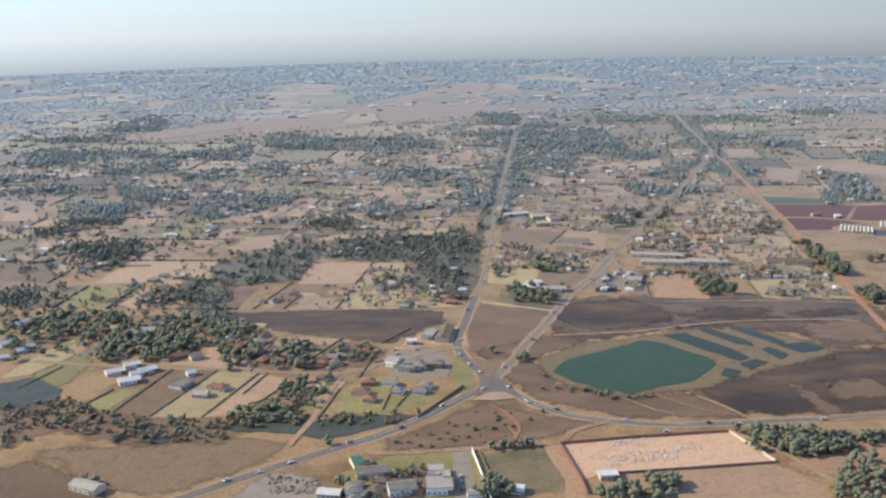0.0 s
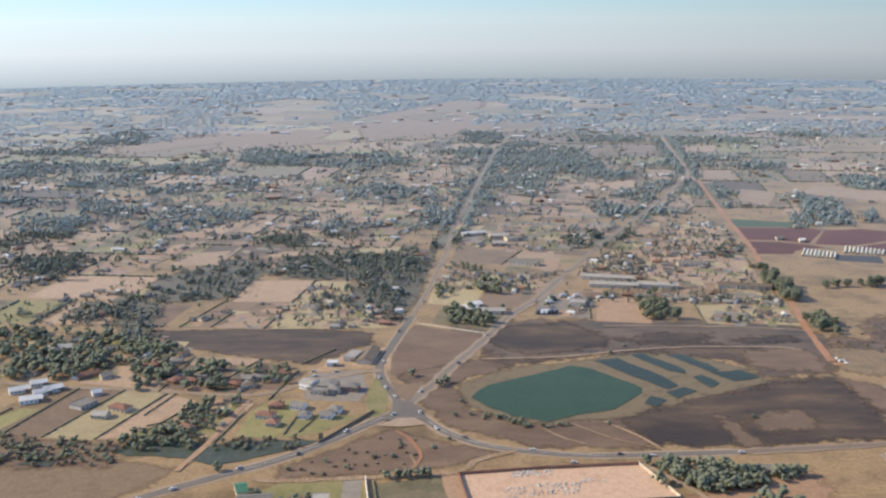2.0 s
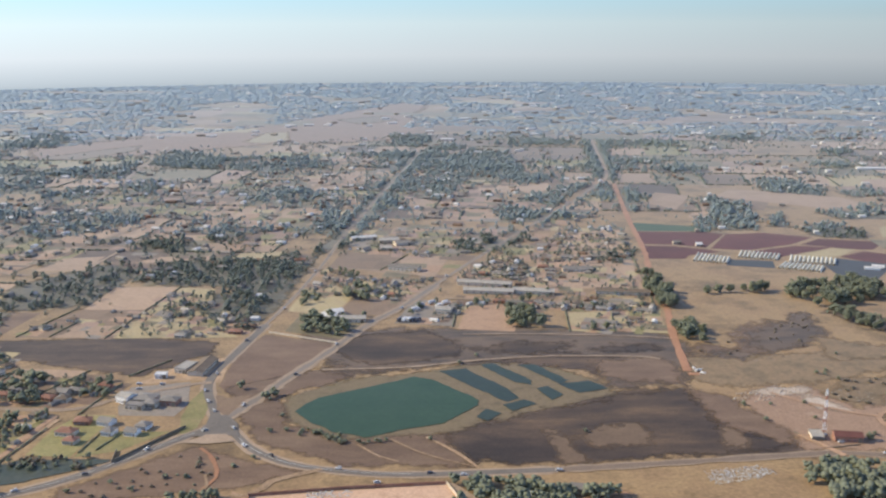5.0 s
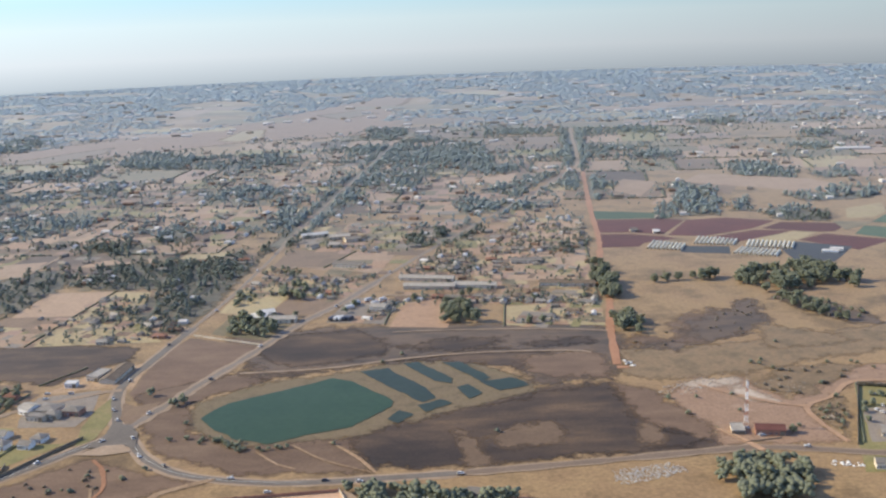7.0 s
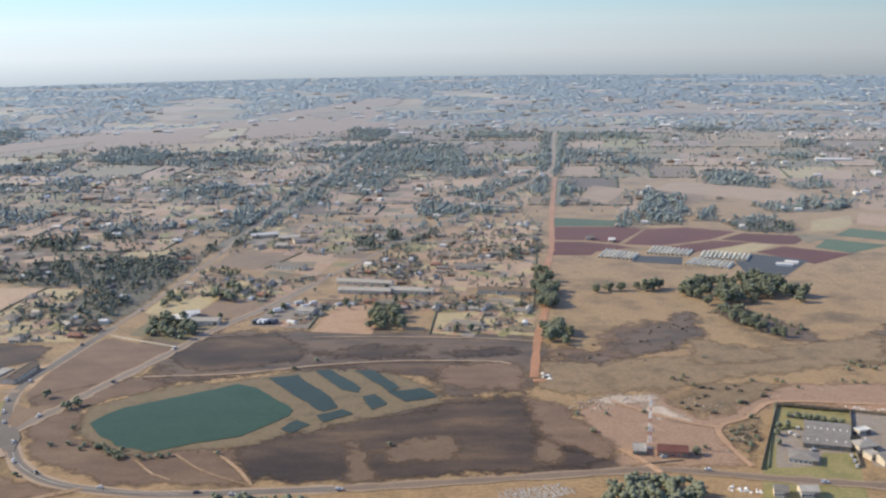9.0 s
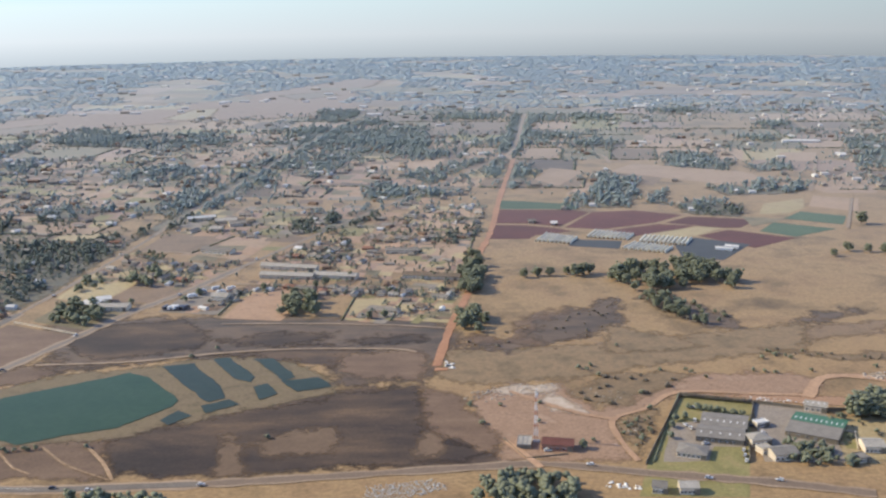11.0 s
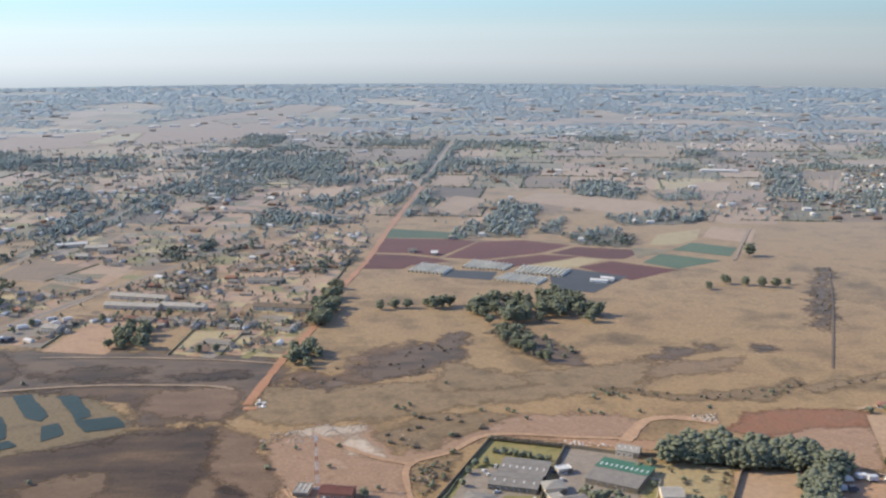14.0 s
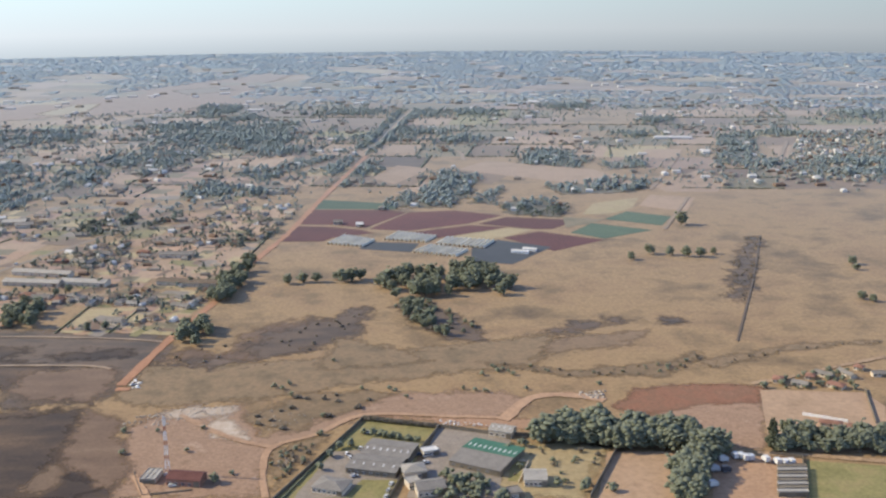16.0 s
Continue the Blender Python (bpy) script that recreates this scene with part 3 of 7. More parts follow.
    if amp >= 2:
        if mt not in FADED:
            FADED[mt] = surface(*FADE_SPEC[mt], fade=True, vary=0.13, streak=2.6 if mt in (BURNT, DARK_BROWN, SCORCHED) else 1.0, haze_gloss=8 if mt in (BURNT, PINK_FIELD) else 7.0)
        soft_patch(nm, pts, FADED[mt], 0.03 + 0.0012 * i, label, "ground", 8.0 + 3.6 * amp)
    else:
        patch(nm, pts, mt, 0.03 + 0.0012 * i, label, "ground", amp, 6, i)


cover([(184.3, 763.4), (229.8, 768.9), (278.9, 777.1), (312.9, 761.4), (329.4, 719.8), (348.9, 690.8), (369.5, 646.8), (237.4, 654.2)], BURNT, "patch of blackened burnt grass", 4)
cover([(334.7, 826.0), (408.5, 837.2), (496.1, 852.1), (602.5, 885.4), (666.4, 896.6), (651.1, 865.4), (511.8, 835.4), (404.2, 816.1), (336.9, 810.0)], TAN_FIELD, "pale dry strip in the grass", 6)
cover(POND_BANK, BANK, "pale dry grass banks round the ponds", 3)
cover([(120.8, 688.8), (150.4, 704.6), (189.6, 730.1), (261.9, 761.4), (300.3, 775.4), (309.9, 775.0), (315.3, 733.6), (315.1, 696.9), (327.6, 687.8), (346.4, 678.5), (351.0, 666.2), (333.0, 653.8), (311.0, 657.8), (284.9, 651.4), (227.9, 645.0), (184.4, 641.0), (145.8, 648.5)], BURNT, "patch of blackened burnt grass", 5)
cover([(38.8, 829.4), (58.6, 887.6), (91.9, 922.5), (125.1, 913.0), (142.3, 882.9), (156.3, 854.9), (131.5, 836.9), (91.1, 832.8), (61.4, 819.7)], BURNT, "patch of blackened burnt grass", 5)
cover([(-3.9, 764.2), (32.2, 823.7), (71.2, 830.1), (109.4, 822.0), (63.7, 810.2), (17.9, 766.3), (13.7, 733.8)], BURNT, "burnt roadside grass", 3)
cover([(-255.3, 910.8), (-119.6, 921.6), (-46.7, 902.1), (-51.5, 866.6), (-84.5, 830.8), (-93.4, 817.7), (-145.6, 833.4), (-206.3, 862.7)], BURNT, "dark brown harvested field", 3)
cover([(155.4, 903.8), (215.6, 907.8), (322.4, 894.2), (322.2, 845.8), (288.5, 841.1), (221.8, 848.6), (163.7, 844.0), (154.1, 875.2)], DARK_BROWN, "brown scorched grassland", 6)
cover([(9.7, 937.6), (168.3, 934.8), (318.3, 920.6), (341.4, 881.2), (319.6, 787.6), (259.7, 777.0), (240.4, 825.0), (171.8, 839.2), (82.2, 820.4), (59.1, 821.3)], DARK_BROWN, "brown scorched grassland", 8)
cover([(161.5, 844.1), (196.5, 851.7), (226.0, 863.8), (261.0, 851.7), (283.0, 841.8), (250.0, 809.0), (215.0, 826.7)], BURNT, "streaks of blackened burnt grass", 6)
cover([(253.7, 866.3), (276.0, 880.0), (311.0, 882.0), (313.0, 864.0), (274.0, 856.4)], BURNT, "streaks of blackened burnt grass", 5)
cover([(160.0, 876.0), (205.0, 893.0), (246.0, 888.0), (236.0, 866.0), (190.0, 856.0)], BURNT, "streaks of blackened burnt grass", 7)
cover([(41.8, 881.3), (69.5, 917.7), (121.7, 929.6), (152.2, 889.5), (147.9, 854.4), (77.7, 831.7)], BURNT, "patch of blackened burnt grass", 4)
cover([(-14.1, 922.2), (47.8, 893.3), (3.4, 784.3), (-20.0, 773.1), (-31.5, 793.2), (-28.9, 865.7)], SCORCHED, "bare brown field between two roads", 1)
cover([(-25.0, 792.0), (39.8, 825.7), (63.7, 810.2), (17.9, 766.3), (25.5, 719.4), (59.2, 687.5), (131.9, 692.5), (146.8, 642.7), (71.5, 644.5), (14.7, 681.3), (-4.8, 720.8)], SCORCHED, "rough brown grass beside the pond", 3)
cover([(330.6, 845.3), (476.4, 857.2), (608.7, 900.0), (580.0, 831.7), (460.7, 801.1), (416.3, 780.5), (345.9, 773.1), (320.4, 785.4)], OLIVE_FIELD, "rough scrubby grass along the stream", 5)
cover([(336.2, 849.9), (346.7, 879.3), (379.0, 870.6), (384.7, 911.0), (401.5, 931.4), (443.1, 945.5), (466.7, 967.8), (464.6, 917.3), (444.7, 884.9), (426.1, 860.8), (396.5, 849.5), (367.1, 844.0)], SCORCHED, "sparse burnt scrub", 9)
cover([(387.4, 869.6), (399.5, 910.8), (429.4, 934.1), (469.4, 970.4), (468.2, 906.7), (441.4, 875.7), (404.8, 851.5)], DARK_BROWN, "streaks of dark burnt scrub", 8)
cover([(336.9, 848.8), (364.8, 862.4), (392.8, 851.0), (376.5, 838.3)], DARK_BROWN, "streaks of dark burnt scrub", 6)
cover([(595.3, 903.4), (628.0, 923.5), (650.6, 930.4), (661.7, 923.3), (632.1, 903.2), (605.2, 890.4)], DARK_BROWN, "dark streak of scrub", 9)
# this dark brown patch paints in shade below the trees
cover([(486.6, 967.7), (505.3, 991.3), (521.8, 967.6), (544.0, 923.8), (552.2, 884.3), (528.0, 882.0), (509.8, 910.4)], DARK_BROWN, "rough ground coloured dark for the shade below trees", 5)
cover([(451.0, 892.9), (482.7, 878.6), (512.9, 842.3), (490.8, 833.0), (440.1, 831.0)], OLIVE_FIELD, "dark streak of scrub", 4)
cover([(678.6, 923.2), (693.2, 930.2), (705.2, 920.4), (687.4, 909.6)], DARK_BROWN, "dark streak in dry grass", 6)
cover([(766.1, 1033.3), (791.4, 1090.3), (830.8, 1183.1), (842.6, 1178.3), (801.8, 1070.5), (759.6, 959.2), (752.8, 974.6)], DARK_BROWN, "dark burnt strip along a fence", 8)
cover([(546.1, 840.2), (598.8, 820.8), (666.9, 832.3), (690.9, 853.1), (690.1, 836.3), (660.7, 806.6), (596.9, 807.7)], OLIVE_FIELD, "dry stream course with dark scrub", 4)
cover([(688.7, 830.9), (758.5, 860.3), (827.0, 867.8), (823.9, 860.7), (754.4, 848.9), (691.5, 814.9)], OLIVE_FIELD, "dry stream course with dark scrub", 3)
cover([(343.7, 722.6), (343.8, 753.7), (368.6, 773.3), (398.6, 771.5), (420.3, 729.3), (457.2, 785.8), (556.2, 788.9), (573.5, 760.7), (545.6, 741.5), (475.2, 754.0), (448.3, 727.7), (425.7, 710.5), (429.7, 653.8), (356.1, 658.0)], DIRT, "bare trampled earth", 4)
cover([(355.9, 763.8), (369.0, 771.6), (395.0, 773.5), (399.2, 767.1), (391.4, 754.9), (362.6, 755.0)], PALE_RUBBLE, "pale spoil and rubble", 2)
cover([(383.9, 743.2), (394.0, 758.9), (406.7, 737.9), (412.1, 722.3), (392.6, 729.5)], PALE_RUBBLE, "pale dusty ground", 3)
cover([(419.3, 737.1), (404.4, 754.2), (430.0, 787.5), (470.5, 794.3), (491.2, 783.7), (455.8, 755.2), (435.5, 732.3)], OLIVE_FIELD, "dark rough scrub", 4)
cover([(426.1, 706.9), (431.3, 713.8), (460.2, 734.7), (450.0, 705.5), (431.6, 660.8), (427.1, 686.3)], OLIVE_FIELD, "dark rough scrub", 3)
cover([(634.6, 784.0), (674.3, 791.0), (713.9, 783.7), (686.5, 691.6), (668.1, 699.8), (644.5, 739.6), (618.4, 753.7)], DIRT, "bare trampled earth plot", 2)
cover([(618.0, 753.0), (634.6, 784.0), (674.3, 791.0), (713.9, 783.7), (706.0, 757.0), (668.0, 759.0), (640.0, 742.0)], RED_DIRT, "stripped red earth strip", 3)
cover([(478.5, 753.8), (510.5, 739.6), (569.0, 724.3), (600.3, 707.4), (610.1, 703.2), (611.4, 717.9), (571.4, 744.0), (555.5, 745.0)], ORANGE_DIRT, "orange earth behind the walls", 2)
cover([(710.7, 779.2), (693.7, 713.0), (689.4, 691.4), (747.2, 688.0), (774.0, 748.4), (771.0, 770.8)], TAN_FIELD, "dry grass paddock", 1)
cover([(701.8, 680.4), (739.8, 671.5), (706.6, 596.6), (675.2, 598.3)], GRASS_GREEN, "irrigated green field", 1)
cover([(602.8, 696.5), (641.1, 694.3), (625.3, 642.8), (611.4, 601.8), (578.0, 603.6)], TAN_FIELD, "bare tan field behind trees", 1)
cover([(558.6, 713.6), (602.6, 703.7), (582.4, 645.2), (535.3, 647.8)], PALE_GRASS, "dry yellowish garden ground", 2)
cover([(513.0, 703.3), (521.4, 703.5), (528.1, 721.5), (524.1, 727.6), (515.0, 719.6)], ORANGE_DIRT, "trampled earth beside the warehouse", 2)
cover([(547.3, 665.3), (553.4, 664.2), (559.2, 687.8), (552.3, 689.0)], GRASS_GREEN, "small walled lawn", 0)
cover([(657.7, 689.8), (701.1, 682.5), (669.1, 598.6), (629.8, 600.8)], ORANGE_DIRT, "bare truck yard", 1)
cover([(474.8, 748.2), (515.1, 733.8), (489.4, 650.4), (477.5, 609.1), (422.5, 612.1), (435.2, 653.5)], GRASS_GREEN, "lawn of the walled yard", 0)
cover([(459.0, 705.0), (502.2, 709.6), (493.4, 669.6), (475.2, 670.6), (467.8, 651.7), (443.3, 653.0)], YARD, "paved ground round the halls", 1)
cover([(515.1, 733.8), (554.6, 719.8), (540.7, 647.5), (497.6, 650.0)], YARD, "paved works yard", 1)
cover([(215.1, 684.5), (226.3, 701.1), (257.3, 708.5), (267.1, 690.6), (259.9, 670.3), (227.3, 666.2)], BROWN, "unburnt island of tan grass", 4)
cover([(309.6, 692.9), (317.3, 701.2), (326.6, 679.5), (320.9, 659.7), (307.2, 668.2)], BROWN, "unburnt island of tan grass", 4)
cover([(195.3, 702.5), (206.2, 693.4), (218.5, 645.4), (203.0, 642.4)], BROWN, "unburnt streak of tan grass", 4)
cover([(309.9, 775.0), (335.7, 752.6), (359.6, 677.9), (351.0, 666.2), (327.6, 687.8), (314.3, 705.8)], SCORCHED, "rough brown weedy strip", 3)
cover([(251.1, 836.8), (305.6, 846.7), (317.9, 820.7), (312.7, 785.8), (270.2, 788.0), (254.9, 806.0)], SCORCHED, "unburnt brown grass", 5)
cover([(16.6, 605.9), (129.3, 617.7), (144.2, 571.1), (34.3, 561.2), (22.4, 554.4)], SITE_EARTH, "levelled orange earth of a building site", 0.6)
cover([(6.5, 612.7), (16.6, 605.9), (22.4, 554.4), (20.7, 518.9), (11.2, 519.5), (8.0, 555.3)], ORANGE_DIRT, "orange earth beside the wall", 1)
cover([(146.4, 569.4), (176.2, 583.7), (228.0, 606.2), (241.8, 579.2), (200.2, 542.6), (168.3, 544.7)], ORANGE_DIRT, "bare orange earth", 4)
cover([(34.0, 559.7), (143.2, 568.0), (162.3, 537.7), (149.6, 473.1), (32.4, 480.3)], TAN_FIELD, "dry grass field", 1)
cover([(-34.9, 594.0), (5.5, 604.0), (13.0, 555.0), (11.0, 540.4), (-28.9, 534.5)], OLIVE_FIELD, "rough brown plot", 1)
cover([(-99.3, 615.7), (-65.9, 645.7), (-29.5, 678.4), (26.2, 648.8), (55.8, 641.8), (7.0, 617.2), (-52.3, 603.7), (-91.8, 602.1)], SCORCHED, "rough brown grass by the road", 3)
cover([(-88.1, 597.6), (-41.6, 601.2), (-32.2, 534.7), (-32.9, 484.3), (-104.7, 488.8), (-122.0, 571.6)], GRASS_GREEN, "garden ground of offices", 1)
cover([(-52.4, 599.4), (-41.6, 601.2), (-40.2, 535.2), (-40.3, 484.8), (-52.3, 485.5), (-53.2, 536.1)], YARD, "grey paved drive", 0)
cover([(-185.7, 544.6), (-163.8, 578.3), (-135.4, 568.6), (-120.0, 540.4), (-116.7, 489.5), (-183.1, 493.6)], YARD, "yard strewn with scrap", 2)
cover([(-320.9, 617.9), (-200.6, 634.5), (-154.4, 619.5), (-169.4, 594.8), (-210.8, 556.4), (-235.6, 549.3), (-275.6, 574.1)], TAN_FIELD, "tan grass beside the marsh", 3)
cover([(-372.2, 698.3), (-328.1, 711.4), (-286.1, 676.4), (-204.5, 657.6), (-200.8, 624.5), (-261.1, 624.3), (-316.5, 649.2), (-344.7, 623.9), (-365.3, 620.9)], SCORCHED, "dark reedy marsh", 4)
cover([(-333.6, 593.7), (-316.5, 604.8), (-279.0, 574.3), (-248.5, 548.7), (-234.9, 496.8), (-317.7, 501.9), (-348.5, 578.9)], BROWN, "dark brown field", 2)
cover([(-259.5, 671.4), (-228.7, 763.1), (-196.8, 754.3), (-223.5, 666.8)], PALE_GRASS, "yellowish mown lawn", 0)
cover([(-294.1, 684.2), (-265.8, 763.5), (-230.6, 762.0), (-260.6, 671.5)], BROWN, "bare brown garden plot", 0)
cover([(-314.2, 691.9), (-293.1, 725.7), (-278.2, 724.6), (-294.1, 684.2)], GRASS_GREEN, "green lawn", 0)
cover([(-222.7, 666.8), (-195.1, 751.7), (-170.2, 737.5), (-189.5, 687.0), (-206.7, 670.7)], TAN_FIELD, "bare tan plot", 0)
cover([(-206.7, 670.7), (-189.2, 684.9), (-170.0, 735.1), (-136.2, 725.4), (-143.7, 666.1), (-175.1, 668.4)], GRASS_GREEN, "leafy garden ground", 1)
cover([(-130.3, 670.2), (-127.0, 713.2), (-115.7, 738.2), (-91.3, 736.3), (-101.6, 666.1)], GRASS_GREEN, "green lawn round a house", 0)
cover([(-100.0, 666.0), (-90.9, 708.2), (-48.5, 705.0), (-74.2, 674.4)], GRASS_GREEN, "green lawn round houses", 0)
cover([(-94.6, 752.6), (-95.3, 792.2), (-54.0, 802.9), (-46.6, 755.2), (-51.7, 733.3), (-90.0, 736.2)], YARD, "paved car park", 0)
cover([(-95.4, 796.4), (-69.8, 841.2), (-32.7, 861.7), (-31.0, 801.0), (-53.9, 807.2)], DIRT, "dusty forecourt", 0)
cover([(-46.0, 760.0), (-41.9, 785.7), (-35.0, 780.0), (-30.6, 741.7), (-32.0, 712.0), (-40.5, 696.0), (-46.0, 727.1)], GRASS_GREEN, "dry greenish grass verge", 1)
cover([(-269.3, 779.2), (-234.4, 836.6), (-201.1, 836.9), (-222.4, 765.2)], TAN_FIELD, "dry paddock", 0)
cover([(-220.4, 766.3), (-191.9, 839.1), (-138.8, 831.7), (-161.5, 770.7), (-177.8, 759.1)], TAN_FIELD, "dry paddock", 0)
cover([(-393.9, 757.2), (-380.9, 822.3), (-366.3, 850.6), (-350.3, 812.8), (-370.9, 765.3)], PALE_GRASS, "yellow green paddock", 1)
cover([(-370.9, 765.3), (-346.8, 816.7), (-330.2, 790.6), (-337.2, 740.7), (-350.6, 730.0)], GRASS_GREEN, "green garden", 2)
cover([(-225.7, 922.7), (-194.3, 1008.4), (-130.4, 1005.6), (-147.9, 916.1)], BROWN, "dark brown ploughed plot", 0)
cover([(-191.7, 1008.2), (-184.0, 1091.4), (-119.0, 1088.6), (-130.4, 1005.6)], TAN_FIELD, "tan plot", 0)
cover([(-146.0, 916.0), (-117.5, 1086.2), (-82.4, 1080.1), (-75.0, 987.7), (-35.7, 914.7)], PALE_GRASS, "greenish grass plot", 0)
cover([(-191.6, 921.2), (-183.4, 955.3), (-140.4, 953.5), (-147.9, 916.1)], TAN_FIELD, "tan plot", 0)
cover([(22.8, 1159.0), (33.9, 1243.3), (107.9, 1231.0), (79.1, 1151.3)], BROWN, "bare brown plot", 0)
cover([(81.0, 1151.2), (110.9, 1225.0), (155.7, 1214.2), (137.3, 1120.7), (59.6, 1149.5)], TAN_FIELD, "dry grass plot", 0)
cover([(42.7, 982.7), (57.7, 1043.1), (109.9, 1030.2), (84.4, 977.1)], BROWN, "dark brown bare plot", 0)
cover([(-2.4, 994.3), (4.4, 1056.2), (37.0, 1088.8), (54.9, 1043.2), (41.2, 979.0)], PALE_GRASS, "dry garden ground", 0)
cover([(2.0, 930.0), (9.3, 974.6), (76.4, 953.3), (56.8, 902.6)], OLIVE_FIELD, "leafy smallholding ground", 0)
cover([(31.6, 1280.8), (38.0, 1355.2), (86.5, 1345.8), (78.7, 1253.6)], YARD, "pale yard", 0)
cover([(112.7, 1277.2), (129.4, 1351.0), (172.2, 1349.1), (156.6, 1275.3)], GRASS_GREEN, "green sports field", 0)
cover([(96.4, 950.8), (114.1, 1029.8), (154.9, 1019.5), (147.0, 939.7)], YARD, "truck yard", 0)
cover([(151.3, 929.9), (163.5, 1002.2), (217.1, 1008.1), (199.2, 920.9)], ORANGE_DIRT, "bare orange earth plot", 1)
cover([(249.3, 921.0), (254.4, 978.6), (291.0, 981.6), (280.9, 911.5)], PALE_GRASS, "green-yellow lawn", 0)
cover([(285.8, 918.9), (294.7, 976.1), (337.8, 985.8), (330.4, 908.6)], PALE_GRASS, "dry lawn", 0)
cover([(233.5, 1105.6), (238.6, 1157.4), (306.9, 1191.0), (357.3, 1187.3), (342.3, 1059.1), (236.5, 1070.4)], TAN_FIELD, "dry grass plot", 0)
cover([(247.3, 1156.8), (253.3, 1194.9), (300.6, 1183.5), (295.8, 1141.1)], ORANGE_DIRT, "bare orange earth", 1)
cover([(295.6, 1205.2), (309.7, 1375.2), (376.6, 1352.1), (358.6, 1200.6)], TAN_FIELD, "bare tan ground among sheds", 0)
cover([(398.0, 1404.2), (484.2, 1372.5), (487.7, 1339.5), (393.2, 1348.6)], GREEN_CROP, "blue-green crop strip", 0)
cover([(393.1, 1345.3), (480.8, 1335.7), (498.7, 1321.1), (456.0, 1246.9), (424.8, 1264.6), (385.1, 1270.5)], RED_CROP, "dark red soil crop", 0)
cover([(502.0, 1321.4), (551.4, 1328.2), (600.8, 1297.8), (562.6, 1259.9), (500.7, 1230.7), (461.0, 1241.7)], RED_CROP, "dark red soil crop", 0)
cover([(605.4, 1289.1), (678.7, 1268.0), (645.6, 1226.9), (629.2, 1228.5), (572.7, 1257.8)], RED_CROP, "dark red soil crop", 0)
cover([(501.6, 1222.7), (564.2, 1251.6), (601.6, 1240.3), (528.5, 1195.8), (506.4, 1204.6)], RED_CROP, "dark red soil crop", 0)
cover([(384.9, 1261.8), (421.3, 1255.8), (453.5, 1238.4), (467.1, 1223.1), (425.9, 1207.1), (418.1, 1191.2), (376.6, 1193.6)], RED_CROP, "dark red soil crop", 0)
cover([(592.9, 1192.3), (630.9, 1218.0), (688.7, 1176.0), (635.1, 1135.1)], RED_CROP, "dark red soil crop", 0)
cover([(689.7, 1251.8), (744.9, 1215.0), (690.2, 1181.0), (661.4, 1209.5)], GREEN_CROP, "blue-green crop field", 0)
cover([(706.0, 1269.9), (737.5, 1307.6), (778.6, 1277.8), (758.8, 1234.5)], GREEN_CROP, "dark green crop field", 0)
cover([(664.2, 1284.4), (707.3, 1269.9), (689.7, 1251.8), (660.5, 1233.3)], OLIVE_FIELD, "olive field beside the crops", 0)
cover([(534.3, 1196.2), (601.7, 1234.8), (625.5, 1225.6), (590.6, 1192.2), (557.7, 1180.1)], PALE_GRASS, "pale grass field", 0)
cover([(460.9, 1186.4), (511.1, 1174.7), (502.6, 1140.9), (454.3, 1156.6)], DARK_CLOTH, "dark shade cloth over beds", 0)
cover([(560.0, 1158.4), (587.2, 1184.4), (634.8, 1151.2), (609.0, 1113.5), (591.6, 1089.1), (556.4, 1104.0)], DARK_CLOTH, "dark shade cloth over beds", 0)
cover([(709.5, 1355.5), (766.8, 1383.8), (748.2, 1326.5), (716.9, 1292.9), (686.9, 1295.4)], PALE_GRASS, "pale grass field", 0)
cover([(756.4, 1335.3), (783.5, 1399.7), (831.0, 1378.1), (801.1, 1300.5)], TAN_FIELD, "tan field", 0)
cover([(568.8, 1601.7), (612.0, 1670.1), (749.1, 1583.9), (786.2, 1474.0), (734.4, 1459.4), (631.7, 1542.1)], TAN_FIELD, "wide tan field", 1)
cover([(795.7, 1453.7), (889.8, 1570.1), (901.6, 1483.1), (866.4, 1410.0), (807.2, 1415.4)], TAN_FIELD, "tan field", 0)
cover([(-663.3, 2255.4), (-532.0, 2391.0), (-407.2, 2552.6), (-290.3, 2682.2), (-202.6, 2871.8), (-91.5, 3086.7), (3.3, 3311.4), (187.7, 3441.1), (161.8, 3122.7), (117.6, 2899.2), (183.7, 2736.3), (173.4, 2515.4), (66.9, 2349.8), (-49.4, 2306.8), (-157.5, 2321.8), (-231.7, 2259.4), (-309.0, 2202.6), (-401.4, 2138.0), (-533.6, 2074.8), (-591.5, 2061.2)], PINK_FIELD, "wide pinkish stubble land", 12)
cover([(-239.0, 2347.8), (-213.0, 2532.6), (-162.1, 2538.3), (-145.9, 2368.2), (-191.7, 2313.1)], PALE_GRASS, "pale field", 4)
cover([(-603.6, 2094.0), (-506.3, 2226.6), (-446.4, 2297.6), (-432.7, 2204.9), (-510.5, 2068.4)], TAN_FIELD, "tan field", 6)
cover([(-70.3, 2835.3), (41.8, 2930.1), (90.1, 2817.2), (-4.2, 2709.9)], OLIVE_FIELD, "dark field", 5)

# ---- tools for things ----
def empty(name, m, label, category, group="", kind=""):
    ob = new(name)
    ob.empty_display_size = 0.5
    ob.matrix_world = m
    return tagged(ob, label, category, group, kind)


def box(bm, x, y, z, sx, sy, sz, rz=0.0, bevel=0.0):
    """A block whose base centre is x, y, z."""
    m = pose(x, y, z + sz / 2, 0, 0, rz) @ Matrix.Diagonal((sx, sy, sz, 1))
    g = bmesh.ops.create_cube(bm, size=1.0, matrix=m)
    if bevel:
        es = {e for v in g["verts"] for e in v.link_edges}
        bmesh.ops.bevel(bm, geom=list(es), offset=bevel, segments=1, affect="EDGES")
    return bm


def prism(bm, pts, y0, y1):
    """An outline in x and z swept along y."""
